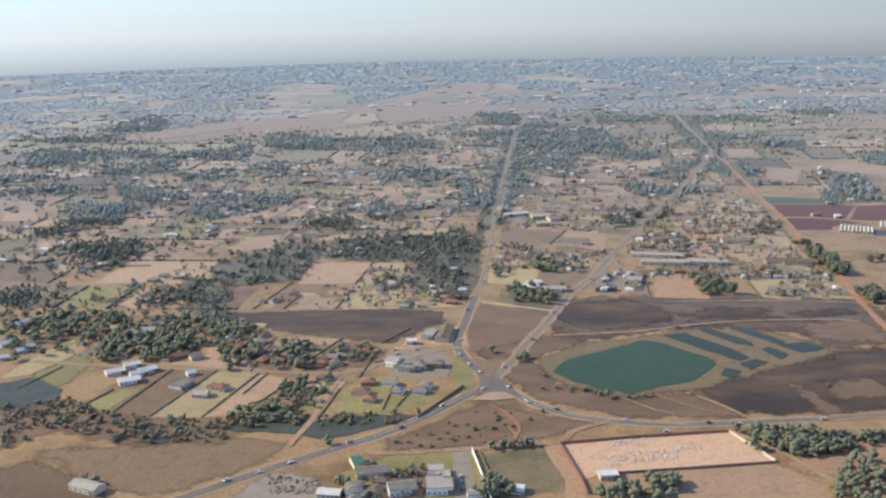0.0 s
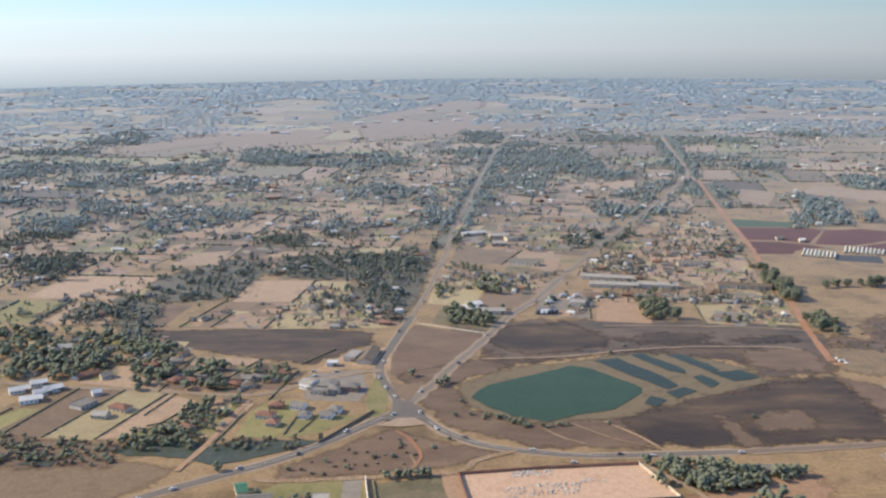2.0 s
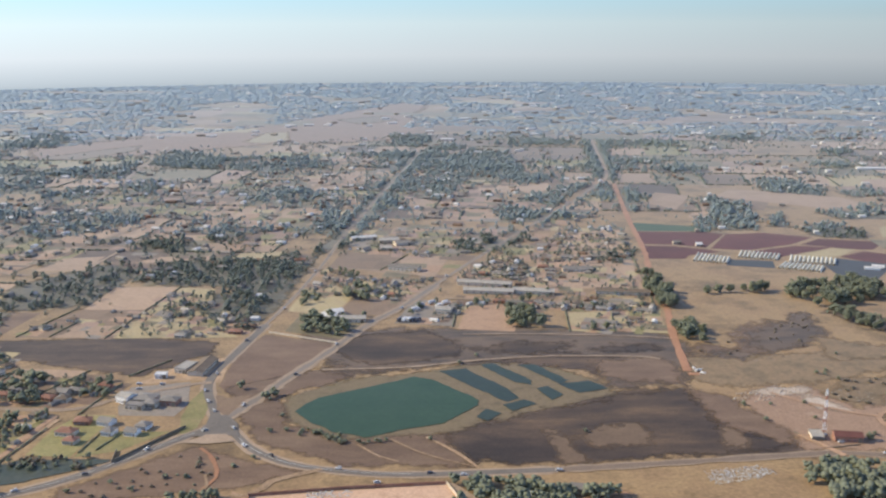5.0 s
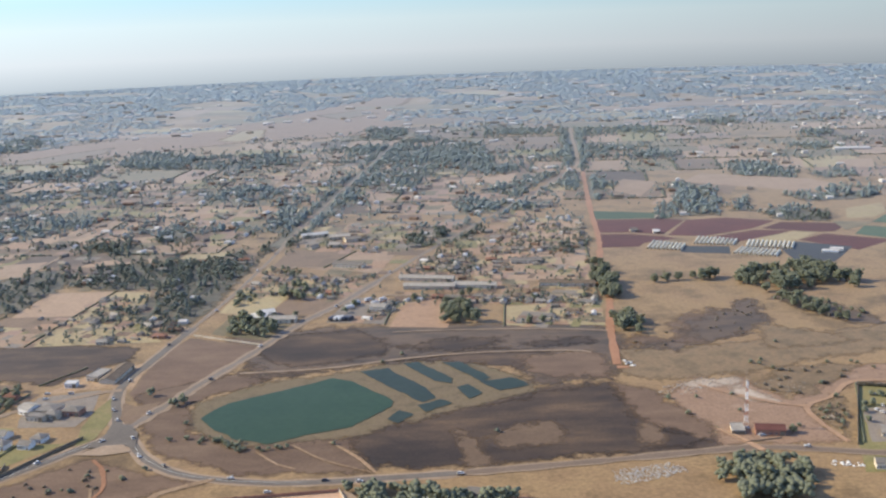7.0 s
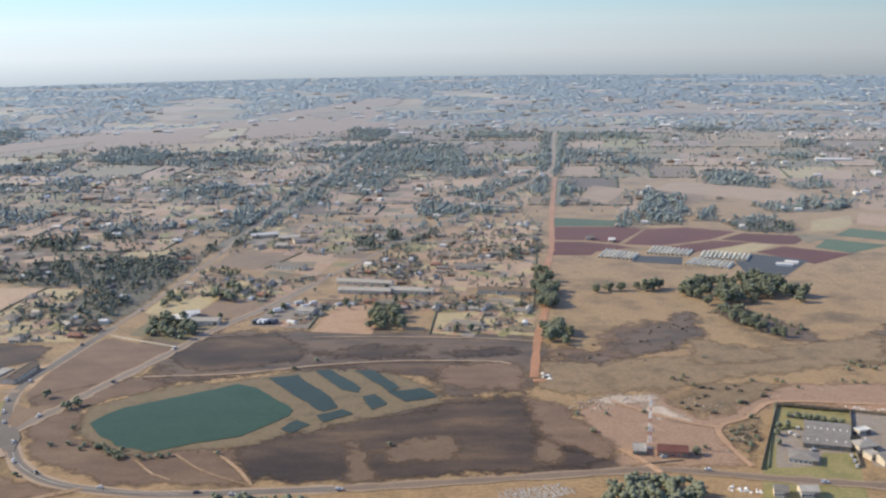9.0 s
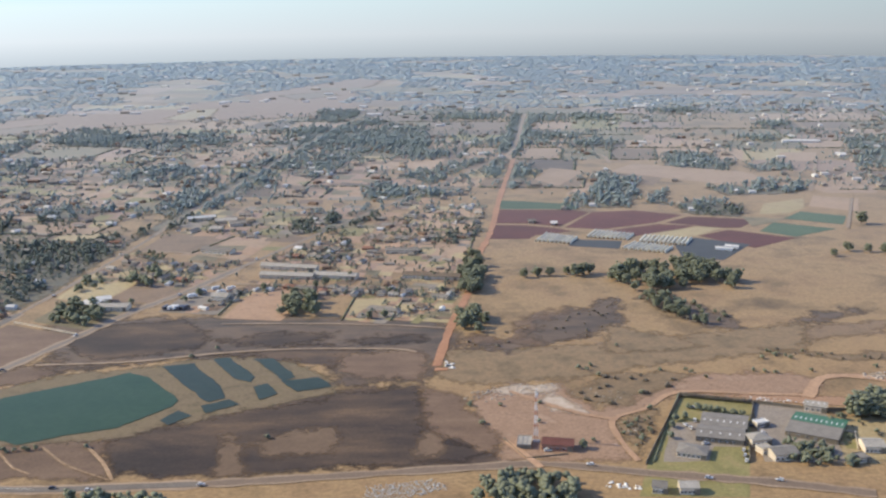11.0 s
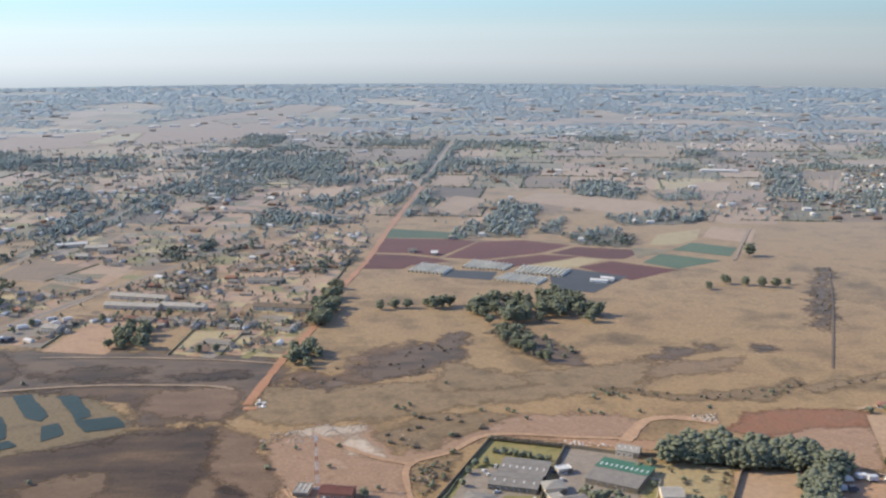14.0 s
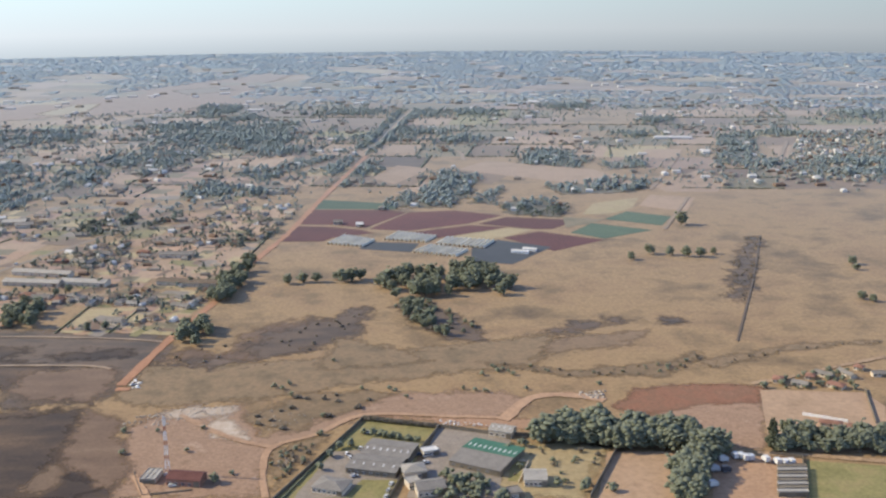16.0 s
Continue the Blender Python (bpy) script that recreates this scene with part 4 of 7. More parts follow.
    a = [bm.verts.new((x, y0, z)) for x, z in pts]
    b = [bm.verts.new((x, y1, z)) for x, z in pts]
    n = len(pts)
    bm.faces.new(a)
    bm.faces.new(b[::-1])
    for i in range(n):
        bm.faces.new((a[i], b[i], b[(i + 1) % n], a[(i + 1) % n]))
    bmesh.ops.recalc_face_normals(bm, faces=bm.faces[:])
    return bm


def tube(bm, p, q, r, n=5, r2=None):
    p, q = Vector(p), Vector(q)
    rot = (q - p).to_track_quat("Z", "Y").to_matrix().to_4x4()
    bmesh.ops.create_cone(bm, cap_ends=True, segments=n, radius1=r, radius2=r if r2 is None else r2, depth=(q - p).length,
                          matrix=Matrix.Translation((p + q) / 2) @ rot)
    return bm


def front(pts):
    """Pose at the middle of a front edge, x along it and y away behind it; and the edge's length."""
    (x1, y1), (x2, y2) = pts[0], pts[1]
    return pose((x1 + x2) / 2, (y1 + y2) / 2, 0, 0, 0, math.degrees(math.atan2(y2 - y1, x2 - x1))), math.hypot(x2 - x1, y2 - y1)


def roof_gable(bm, w, d, h, rise, over=0.4, along="x"):
    """A gable roof as two thick sloping slabs, with ribs along the slope."""
    if along == "y":
        w, d = d, w
    t = 0.18
    half = d / 2 + over
    zt, ze = h + rise, h - over * rise / (d / 2)
    L = w / 2 + over
    for s in (1, -1):
        vs = [(-L, 0, zt), (L, 0, zt), (L, s * half, ze), (-L, s * half, ze)]
        a = [bm.verts.new(v) for v in vs]
        b = [bm.verts.new((v[0], v[1], v[2] - t)) for v in vs]
        for f in ([a[0], a[1], a[2], a[3]], b[::-1], *[[a[i], b[i], b[(i + 1) % 4], a[(i + 1) % 4]] for i in range(4)]):
            bm.faces.new(f)
    tube(bm, (-L, 0, zt + 0.02), (L, 0, zt + 0.02), 0.14, 6)
    if along == "y":
        bmesh.ops.rotate(bm, verts=bm.verts[:], matrix=Matrix.Rotation(math.pi / 2, 3, "Z"))
    bmesh.ops.recalc_face_normals(bm, faces=bm.faces[:])
    return bm


def roof_hip(bm, w, d, h, rise, over=0.5):
    L, W = w / 2 + over, d / 2 + over
    r = max(0.2, L - W)
    base = [(-L, -W, h), (L, -W, h), (L, W, h), (-L, W, h)]
    v = [bm.verts.new(p) for p in base]
    u = [bm.verts.new((p[0], p[1], p[2] - 0.18)) for p in base]
    a, b = bm.verts.new((-r, 0, h + rise)), bm.verts.new((r, 0, h + rise))
    for f in ((v[0], v[1], b, a), (v[1], v[2], b), (v[2], v[3], a, b), (v[3], v[0], a), u[::-1], *[(v[i], u[i], u[(i + 1) % 4], v[(i + 1) % 4]) for i in range(4)]):
        bm.faces.new(f)
    bmesh.ops.recalc_face_normals(bm, faces=bm.faces[:])
    return bm


def building(edge, depth, h, roof="gable", roof_mat=None, wall_mat=None, label="", name="house", category="house", rise=None, windows=3, door=True, lights=0, group="", along="x", chimney=False, light_side=-1, back_roof=None):
    """A house or shed on its front edge: walls with a plinth, roof, doors, framed windows, roof lights."""
    m, w = front(edge)
    m = m @ Matrix.Translation((0, depth / 2, 0))
    ob = empty(name, m, label, category, group)
    rise = rise if rise is not None else 0.22 * min(w, depth)
    bm = box(bmesh.new(), 0, 0, 0, w, depth, h)
    if roof == "gable":
        if along == "x":
            b2 = prism(bmesh.new(), [(-depth / 2, h), (depth / 2, h), (0, h + rise - 0.2)], -w / 2 + 0.05, w / 2 - 0.05)
            bmesh.ops.rotate(b2, verts=b2.verts[:], matrix=Matrix.Rotation(math.pi / 2, 3, "Z"))
            tmp = bpy.data.meshes.new("gable")
            b2.to_mesh(tmp)
            b2.free()
            bm.from_mesh(tmp)
            bpy.data.meshes.remove(tmp)
        else:
            prism(bm, [(-w / 2, h), (w / 2, h), (0, h + rise - 0.2)], -depth / 2 + 0.05, depth / 2 - 0.05)
    part("wall", bm, wall_mat or CREAM, ob)
    bm = bmesh.new()
    if roof == "gable":
        roof_gable(bm, w, depth, h, rise, along=along)
    elif roof == "hip":
        roof_hip(bm, w, depth, h, rise)
    else:
        box(bm, 0, 0, h, w + 0.6, depth + 0.6, 0.22)
        for sx in (-1, 1):
            box(bm, sx * (w / 2 + 0.22), 0, h + 0.22, 0.16, depth + 0.6, 0.3)
        for sy in (-1, 1):
            box(bm, 0, sy * (depth / 2 + 0.22), h + 0.22, w + 0.28, 0.16, 0.3)
    rf = part("roof", bm, roof_mat or TIN, ob)
    if chimney:
        part("chimney", box(bmesh.new(), w * 0.25, 0, h, 0.9, 0.7, rise + 1.0), BRICK, rf)
    for k in range(windows):
        x = -w / 2 + w * (k + 0.5 + (0.0 if not door else 0.0)) / (windows + (1 if door else 0))
        wd = part("window", box(bmesh.new(), x, -depth / 2 - 0.03, 0.9, min(1.6, w / (windows + 2)), 0.12, 1.2), STEEL_WHITE, ob)
        part("pane", box(bmesh.new(), x, -depth / 2 - 0.06, 1.0, min(1.4, w / (windows + 2) - 0.2), 0.1, 1.0), GLASS, wd)
    if door:
        big = name != "house"
        part("door", box(bmesh.new(), w / 2 - w / (2 * (windows + 1)), -depth / 2 - 0.04, 0, 3.0 if big else 0.95, 0.1, min(h - 0.2, 3.0 if big else 2.05)), TIMBER if not big else DARK_WALL, ob)
    if back_roof:
        slope = math.atan2(rise, depth / 2)
        b2 = bmesh.new()
        bmesh.ops.create_cube(b2, size=1.0, matrix=pose(0, depth * 0.265, h + rise * 0.47 + 0.2, -math.degrees(slope), 0, 0) @ Matrix.Diagonal((w + 1.1, depth * 0.53 / math.cos(slope), 0.07, 1)))
        part("roof_sheeting", b2, back_roof, rf, "green metal sheeting of the rear slope")
    for k in range(lights):
        x = -w / 2 + w * (k + 0.5) / lights
        for s in (light_side,):
            if along == "x":
                mm = pose(x, s * depth * 0.2, h + rise * 0.6 + 0.22, -s * math.degrees(math.atan2(rise, depth / 2)), 0, 0)
                b2 = bmesh.new()
                bmesh.ops.create_cube(b2, size=1.0, matrix=mm @ Matrix.Diagonal((0.8, depth * 0.13, 0.08, 1)))
                part("skylight", b2, WHITE_TIN, rf)
    return ob


# ---- trees ----
def ico():
    bm = bmesh.new()
    bmesh.ops.create_icosphere(bm, subdivisions=1, radius=1.0)
    v = np.array([q.co[:] for q in bm.verts])
    f = np.array([[q.index for q in g.verts] for g in bm.faces])
    bm.free()
    return v, f


ICO_V, ICO_F = ico()


def clump_mesh(name, places, radii, mat, squash=0.75, rough=0.35, rng=None):
    """Many small uneven leaf clumps in one mesh."""
    rng = rng or np.random.RandomState(1)
    n, k = len(places), len(ICO_V)
    places, radii = np.asarray(places, float), np.asarray(radii, float)
    ang = rng.uniform(0, 6.283, n)
    c, s = np.cos(ang), np.sin(ang)
    v = np.repeat(ICO_V[None], n, 0) * (1 + rough * rng.uniform(-1, 1, (n, k, 1)))
    x, y = v[..., 0] * c[:, None] - v[..., 1] * s[:, None], v[..., 0] * s[:, None] + v[..., 1] * c[:, None]
    v = np.stack([x, y, v[..., 2] * squash], -1) * radii[:, None, None] + places[:, None, :]
    f = (ICO_F[None] + (np.arange(n) * k)[:, None, None]).reshape(-1, 3)
    me = bpy.data.meshes.new(name)
    me.vertices.add(n * k)
    me.vertices.foreach_set("co", v.astype(np.float32).ravel())
    me.loops.add(len(f) * 3)
    me.loops.foreach_set("vertex_index", f.astype(np.int32).ravel())
    me.polygons.add(len(f))
    me.polygons.foreach_set("loop_start", np.arange(0, len(f) * 3, 3, dtype=np.int32))
    me.polygons.foreach_set("use_smooth", np.ones(len(f), bool))
    me.update(calc_edges=True)
    me.materials.append(mat)
    return me


def tree_model(kind, seed):
    """Meshes of a trunk with limbs and a crown, one metre high."""
    rng = np.random.RandomState(seed)
    bm = bmesh.new()
    pts, rad = [], []
    if kind == "conifer":
        tube(bm, (0, 0, 0), (0, 0, 0.95), 0.02, 6, 0.004)
        for i in range(44):
            z = 0.1 + 0.88 * i / 44
            r = 0.17 * (1 - z) ** 0.8 + 0.015
            a = rng.uniform(0, 6.28)
            q = r * rng.uniform(0.3, 1)
            pts.append((q * math.cos(a), q * math.sin(a), z))
            rad.append(0.035 + 0.06 * (1 - z))
    else:
        h0 = 0.26 if kind == "gum" else 0.16
        tube(bm, (0, 0, 0), (0.01, 0, h0), 0.032, 7, 0.022)
        for i in range(8):
            a = i * 0.8 + rng.uniform(-0.3, 0.3)
            r = rng.uniform(0.12, 0.26)
            z = rng.uniform(0.36, 0.8)
            tube(bm, (0.01, 0, h0 * rng.uniform(0.7, 1)), (r * math.cos(a), r * math.sin(a), z), 0.016, 5, 0.004)
            for _ in range(22):
                u = rng.normal(0, 1, 3) * (0.105, 0.105, 0.1)
                pts.append((r * math.cos(a) + u[0], r * math.sin(a) + u[1], min(0.95, max(0.2, z + u[2]))))
                rad.append(rng.uniform(0.055, 0.10))
        for _ in range(70):
            u = rng.normal(0, 1, 3)
            pts.append((u[0] * 0.15, u[1] * 0.15, min(0.97, max(0.24, 0.6 + 0.17 * u[2]))))
            rad.append(rng.uniform(0.08, 0.14))
        if kind == "bush":
            pts = [(p[0] * 1.2, p[1] * 1.2, 0.08 + p[2] * 0.85) for p in pts]
    trunk = mesh_of("trunk", bm, BARK)
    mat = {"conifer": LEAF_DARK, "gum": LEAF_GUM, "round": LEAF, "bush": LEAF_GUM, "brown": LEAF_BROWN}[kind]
    return trunk, clump_mesh("crown", pts, rad, mat, 0.75, 0.5, rng)


MODELS = {k: [tree_model(k, i + 11 * j) for i in range(3)] for j, k in enumerate(("gum", "round", "conifer", "bush", "brown"))}
TREE_LABEL = {"gum": "tall gum tree with an open grey-green crown", "round": "dark green broad-crowned tree", "conifer": "narrow dark conifer beside a paddock",
              "bush": "low grey-green bush in dry grass", "brown": "brown winter tree with thin leaves"}
TREE_COUNT = [0]
MORE = {"bush": [], "brown": [], "tree": []}


def tree(x, y, h, kind="gum", group="trees of the district", wide=1.0, rng=random.Random(3)):
    TREE_COUNT[0] += 1
    if TREE_COUNT[0] > 300 and kind != "bush" or TREE_COUNT[0] > 420:
        for _ in range(20):
            u = (rng.gauss(0, 0.16), rng.gauss(0, 0.17), rng.gauss(0, 0.15))
            MORE[kind if kind in MORE else "tree"].append((x + u[0] * h * wide, y + u[1] * h * wide, h * max(0.2, min(0.9, 0.55 + u[2])), h * wide * rng.uniform(0.14, 0.23)))
        return None
    trunk, crown = MODELS[kind][rng.randrange(3)]
    ob = empty("bush" if kind == "bush" else "tree", pose(x, y, 0, 0, 0, rng.uniform(0, 360)) @ Matrix.Diagonal((h * wide, h * wide, h, 1)), TREE_LABEL[kind], "bush" if kind == "bush" else "tree", group)
    for nm, me in (("trunk", trunk), ("crown", crown)):
        o = new(nm, me)
        o.parent = ob
    return ob


def spots(poly, n, gap, seed):
    """Up to n scattered points inside an outline, at least gap apart."""
    rng = random.Random(seed)
    xs, ys = [p[0] for p in poly], [p[1] for p in poly]
    out = []
    for _ in range(n * 12):
        p = (rng.uniform(min(xs), max(xs)), rng.uniform(min(ys), max(ys)))
        if inside(p, poly) and all((p[0] - q[0]) ** 2 + (p[1] - q[1]) ** 2 > gap * gap for q in out):
            out.append(p)
            if len(out) == n:
                break
    return out


CAUSEWAY = [(-132.5, 736.0), (-134.7, 723.6), (-139.9, 697.5), (-146.1, 657.6), (-154.0, 626.9), (-157.0, 615.0)]
KEPT_CLEAR = smooth_line(CAUSEWAY, 3.0)
ribbon("causeway", CAUSEWAY, 4.2, ORANGE_DIRT, 0.62, "earth track on a low bank through the marsh", "track", 0.5)


def grove(poly, n, lo, hi, kinds=("gum",), gap=4.0, seed=0, wide=1.0, group="grove of trees"):
    rng = random.Random(seed + 5)
    for p in spots(poly, n, gap, seed):
        if all((p[0] - q.x) ** 2 + (p[1] - q.y) ** 2 > 16 for q in KEPT_CLEAR):
            tree(*p, rng.uniform(lo, hi), rng.choice(kinds), group, wide)


def tree_row(pts, n, lo, hi, kind, seed=0, jitter=1.5, wide=1.0, group="row of trees"):
    rng = random.Random(seed)
    line = smooth_line(pts, 2.0)
    for i in range(n):
        p = line[min(len(line) - 1, int((i + 0.5) / n * len(line)))]
        tree(p.x + rng.uniform(-jitter, jitter), p.y + rng.uniform(-jitter, jitter), rng.uniform(lo, hi), kind, group, wide)


def hedge(pts, h, w, label="dark clipped hedge along a plot", mat=None, name="hedge"):
    rng = np.random.RandomState(int(abs(pts[0][0] * 7 + pts[0][1])) % 9999)
    line = [p for p in smooth_line(pts, w * 0.5) if rng.rand() < 0.85]
    pl = [(p.x + rng.uniform(-.2, .2) * w, p.y + rng.uniform(-.2, .2) * w, h * rng.uniform(0.3, 0.6)) for p in line]
    me = clump_mesh(name, pl, [w * rng.uniform(0.45, 0.75) for _ in pl], mat or LEAF, h / w * 0.75, 0.3, rng)
    return tagged(new(name, me), label, "hedge")


def wall_line(pts, h, t, mat, label, name="boundary_wall", posts=0.0):
    """A free-standing wall: a panel and coping for each straight stretch, and posts."""
    ob = empty(name, pose(pts[0][0], pts[0][1], 0), label, "wall")
    ox, oy = pts[0]
    for (x1, y1), (x2, y2) in zip(pts, pts[1:]):
        L, a = math.hypot(x2 - x1, y2 - y1), math.degrees(math.atan2(y2 - y1, x2 - x1))
        mx, my = (x1 + x2) / 2 - ox, (y1 + y2) / 2 - oy
        part("panel", box(bmesh.new(), mx, my, 0, L, t, h, a), mat, ob)
        part("coping", box(bmesh.new(), mx, my, h, L, t + 0.12, 0.12, a), mat, ob)
        if posts:
            n = max(1, int(L / posts))
            for k in range(n + 1):
                part("post", box(bmesh.new(), x1 - ox + (x2 - x1) * k / n, y1 - oy + (y2 - y1) * k / n, 0, t + 0.45, t + 0.45, h + 0.45, a), mat, ob)
    return ob


# ---- vehicles ----
def paint(name, c):
    m = surface(name, [c, tuple(min(1, q * 1.1) for q in c)], 3, 0.5, rough=0.35, haze_gloss=0, vary=0.04)
    m.node_tree.nodes["Principled BSDF"].inputs["Specular IOR Level"].default_value = 0.5
    return m


CAR_PAINT = {"white": paint("white_car_paint", (0.58, 0.57, 0.55)), "silver": paint("silver_car_paint", (0.42, 0.43, 0.45)),
             "dark": paint("dark_car_paint", (0.05, 0.055, 0.07)), "red": paint("red_car_paint", (0.35, 0.04, 0.04))}
CARS, TRUCKS = {}, {}


def wheels(ob, xs, y, r):
    for x in xs:
        for s in (-1, 1):
            w = part("wheel", tube(bmesh.new(), (x, s * y - 0.11, r), (x, s * y + 0.11, r), r, 10), RUBBER, ob)
            part("rim", tube(bmesh.new(), (x, s * (y + 0.06) - 0.07, r), (x, s * (y + 0.06) + 0.07, r), r * 0.55, 8), CAR_PAINT["silver"], w)


def car(x, y, a, colour, lift=0.6):
    m = pose(x, y, lift, 0, 0, a)
    label = {"white": "white hatchback car on the road", "silver": "silver saloon car on the road", "dark": "dark saloon car on the road", "red": "red hatchback car on the road"}[colour]
    if colour in CARS:
        return copy_thing(CARS[colour], m)
    ob = empty("car", m, label, "car", "cars on the roads")
    bm = prism(bmesh.new(), [(-2.05, 0.3), (-2.1, 0.75), (-1.9, 0.95), (1.0, 0.95), (1.95, 0.8), (2.1, 0.55), (2.05, 0.3)], -0.85, 0.85)
    bmesh.ops.bevel(bm, geom=bm.edges[:], offset=0.06, segments=1, affect="EDGES")
    body = part("body", bm, CAR_PAINT[colour], ob)
    part("cabin_glass", prism(bmesh.new(), [(-1.8, 0.94), (-1.35, 1.4), (0.3, 1.4), (1.05, 0.94)], -0.74, 0.74), GLASS, ob)
    part("roof", box(bmesh.new(), -0.53, 0, 1.39, 1.7, 1.4, 0.07, 0, 0.03), CAR_PAINT[colour], ob)
    for s in (-1, 1):
        part("headlight", box(bmesh.new(), 2.0, s * 0.6, 0.6, 0.16, 0.3, 0.16), WHITE_TIN, body)
        part("tail_light", box(bmesh.new(), -2.05, s * 0.6, 0.65, 0.12, 0.3, 0.16), STEEL_RED, body)
    wheels(ob, (-1.3, 1.3), 0.78, 0.31)
    CARS[colour] = ob
    return ob


def truck(x, y, a, colour="white", length=8.0, lift=0.3, label="white box truck parked in a yard"):
    m = pose(x, y, lift, 0, 0, a)
    key = (colour, length)
    if key in TRUCKS:
        return copy_thing(TRUCKS[key], m)
    ob = empty("truck", m, label, "truck", "parked trucks")
    part("cargo_box", box(bmesh.new(), -0.8, 0, 0.9, length - 2.0, 2.4, 2.5, 0, 0.05), CAR_PAINT[colour], ob)
    cab = part("cab", prism(bmesh.new(), [(length / 2 - 1.75, 0.5), (length / 2 - 1.75, 2.5), (length / 2 - 0.5, 2.5), (length / 2 - 0.1, 1.5), (length / 2 - 0.1, 0.5)], -1.1, 1.1), CAR_PAINT[colour], ob)
    part("windscreen", prism(bmesh.new(), [(length / 2 - 0.5, 2.4), (length / 2 - 0.42, 2.4), (length / 2 - 0.05, 1.55), (length / 2 - 0.13, 1.55)], -0.98, 0.98), GLASS, cab)
    part("chassis", box(bmesh.new(), -0.4, 0, 0.5, length - 1.0, 1.0, 0.35), RUBBER, ob)
    wheels(ob, (-length / 2 + 1.3, -length / 2 + 2.4, length / 2 - 1.1), 1.0, 0.48)
    TRUCKS[key] = ob
    return ob


def on_line(pts, f, side=0.0):
    """A place and heading at the share f of a line, off its middle by side."""
    line = smooth_line(pts, 2.0)
    i = max(1, min(len(line) - 2, int(f * len(line))))
    t = (line[i + 1] - line[i - 1]).normalized()
    return line[i].x - t.y * side, line[i].y + t.x * side, math.degrees(math.atan2(t.y, t.x))

# ---- buildings, space by space ----
# filling station and shops at the junction
building([(-47.1, 814.5), (-41.2, 850.1)], 12, 3.4, "gable", THATCH, CREAM, "long dark-roofed shop building beside the road", "shop_building", "shop", 1.6, 5)
building([(-70.1, 823.5), (-61.0, 820.4)], 18, 4, "flat", PALE_TIN, CREAM, "flat-roofed annexe of the shop", "annexe", "shop", windows=2)
building([(-82.2, 810.7), (-74.0, 810.3)], 7, 3.2, "flat", WHITE_TIN, WHITE_WALL, "white kiosk on the dusty forecourt", "kiosk", "kiosk", windows=2)
for e, d, h, r, rm, wm in (([(-98.6, 762.2), (-89.7, 756.1)], 11, 5, "gable", PALE_TIN, WHITE_WALL), ([(-86.9, 758.2), (-72.1, 754.2)], 14, 4, "hip", TIN, CREAM), ([(-76.5, 749.9), (-68.1, 747.3)], 8, 4, "hip", TIN, CREAM),
                           ([(-66.8, 754.0), (-54.4, 751.2)], 10, 4, "hip", TIN, BRICK), ([(-88.9, 748.1), (-76.2, 744.3)], 7, 3.5, "flat", TIN, CREAM)):
    building(e, d, h, r, rm, wm, "grey-roofed building of a small shopping court", "court_building", "building", 1.6, 3)
# houses on the plots by the marsh
def bungalow(e, d, h, r, rm, wm):
    building(e, d, h, r, rm, wm, {id(TILE_ROOF): "bungalow with a brown tiled hip roof", id(TIN): "bungalow with a grey roof on a plot", id(THATCH): "house with a dark thatched roof", id(PALE_TIN): "house with a pale metal roof", id(WHITE_TIN): "small white-roofed house on a plot"}[id(rm)], rise=1.8, windows=3, chimney=rm is TILE_ROOF, group="houses of the district")


bungalow([(-122.1, 701.2), (-110.1, 697.8)], 9, 3.2, "hip", TILE_ROOF, CREAM)
bungalow([(-112.8, 686.4), (-105.0, 684.2)], 8, 3, "hip", TILE_ROOF, CREAM)
bungalow([(-115.4, 719.1), (-105.0, 718.7)], 9, 3, "hip", TILE_ROOF, BRICK)
bungalow([(-100.0, 718.5), (-90.9, 715.0)], 9, 3.2, "gable", TIN, WHITE_WALL)
bungalow([(-92.1, 700.0), (-85.0, 697.8)], 9, 3.2, "hip", TIN, WHITE_WALL)
bungalow([(-77.1, 699.4), (-69.3, 697.2)], 8, 3.2, "gable", TIN, WHITE_WALL)
bungalow([(-72.3, 709.2), (-64.7, 706.9)], 9, 3.2, "hip", TIN, WHITE_WALL)
bungalow([(-149.8, 733.1), (-140.2, 730.6)], 8, 3, "hip", THATCH, CREAM)
bungalow([(-146.3, 778.2), (-137.4, 775.5)], 8, 3, "gable", TIN, CREAM)
bungalow([(-140.5, 763.9), (-132.8, 762.4)], 7, 3, "hip", THATCH, CREAM)
bungalow([(-118.9, 789.3), (-109.6, 788.9)], 8, 3, "hip", TILE_ROOF, BRICK)
bungalow([(-209.4, 821.2), (-199.4, 820.8)], 8, 3, "hip", TIN, CREAM)
bungalow([(-236.8, 704.6), (-226.2, 702.7)], 9, 3, "gable", PALE_TIN, CREAM)
bungalow([(-229.6, 720.9), (-216.0, 714.2)], 9, 3, "hip", TILE_ROOF, CREAM)
bungalow([(-270.7, 785.9), (-257.0, 795.6)], 8, 3, "gable", TILE_ROOF, BRICK)
bungalow([(-248.1, 720.0), (-240.3, 733.4)], 12, 3, "flat", TIN, CONCRETE)
bungalow([(-248.4, 748.4), (-242.6, 751.7)], 6, 3, "gable", WHITE_TIN, WHITE_WALL)
bungalow([(-252.5, 784.5), (-244.5, 789.2)], 8, 3, "gable", TIN, CREAM)
bungalow([(-386.4, 900.2), (-373.0, 905.8)], 8, 3, "gable", TIN, CREAM)
bungalow([(-316.1, 851.0), (-298.3, 857.2)], 12, 4, "gable", PALE_TIN, CREAM)
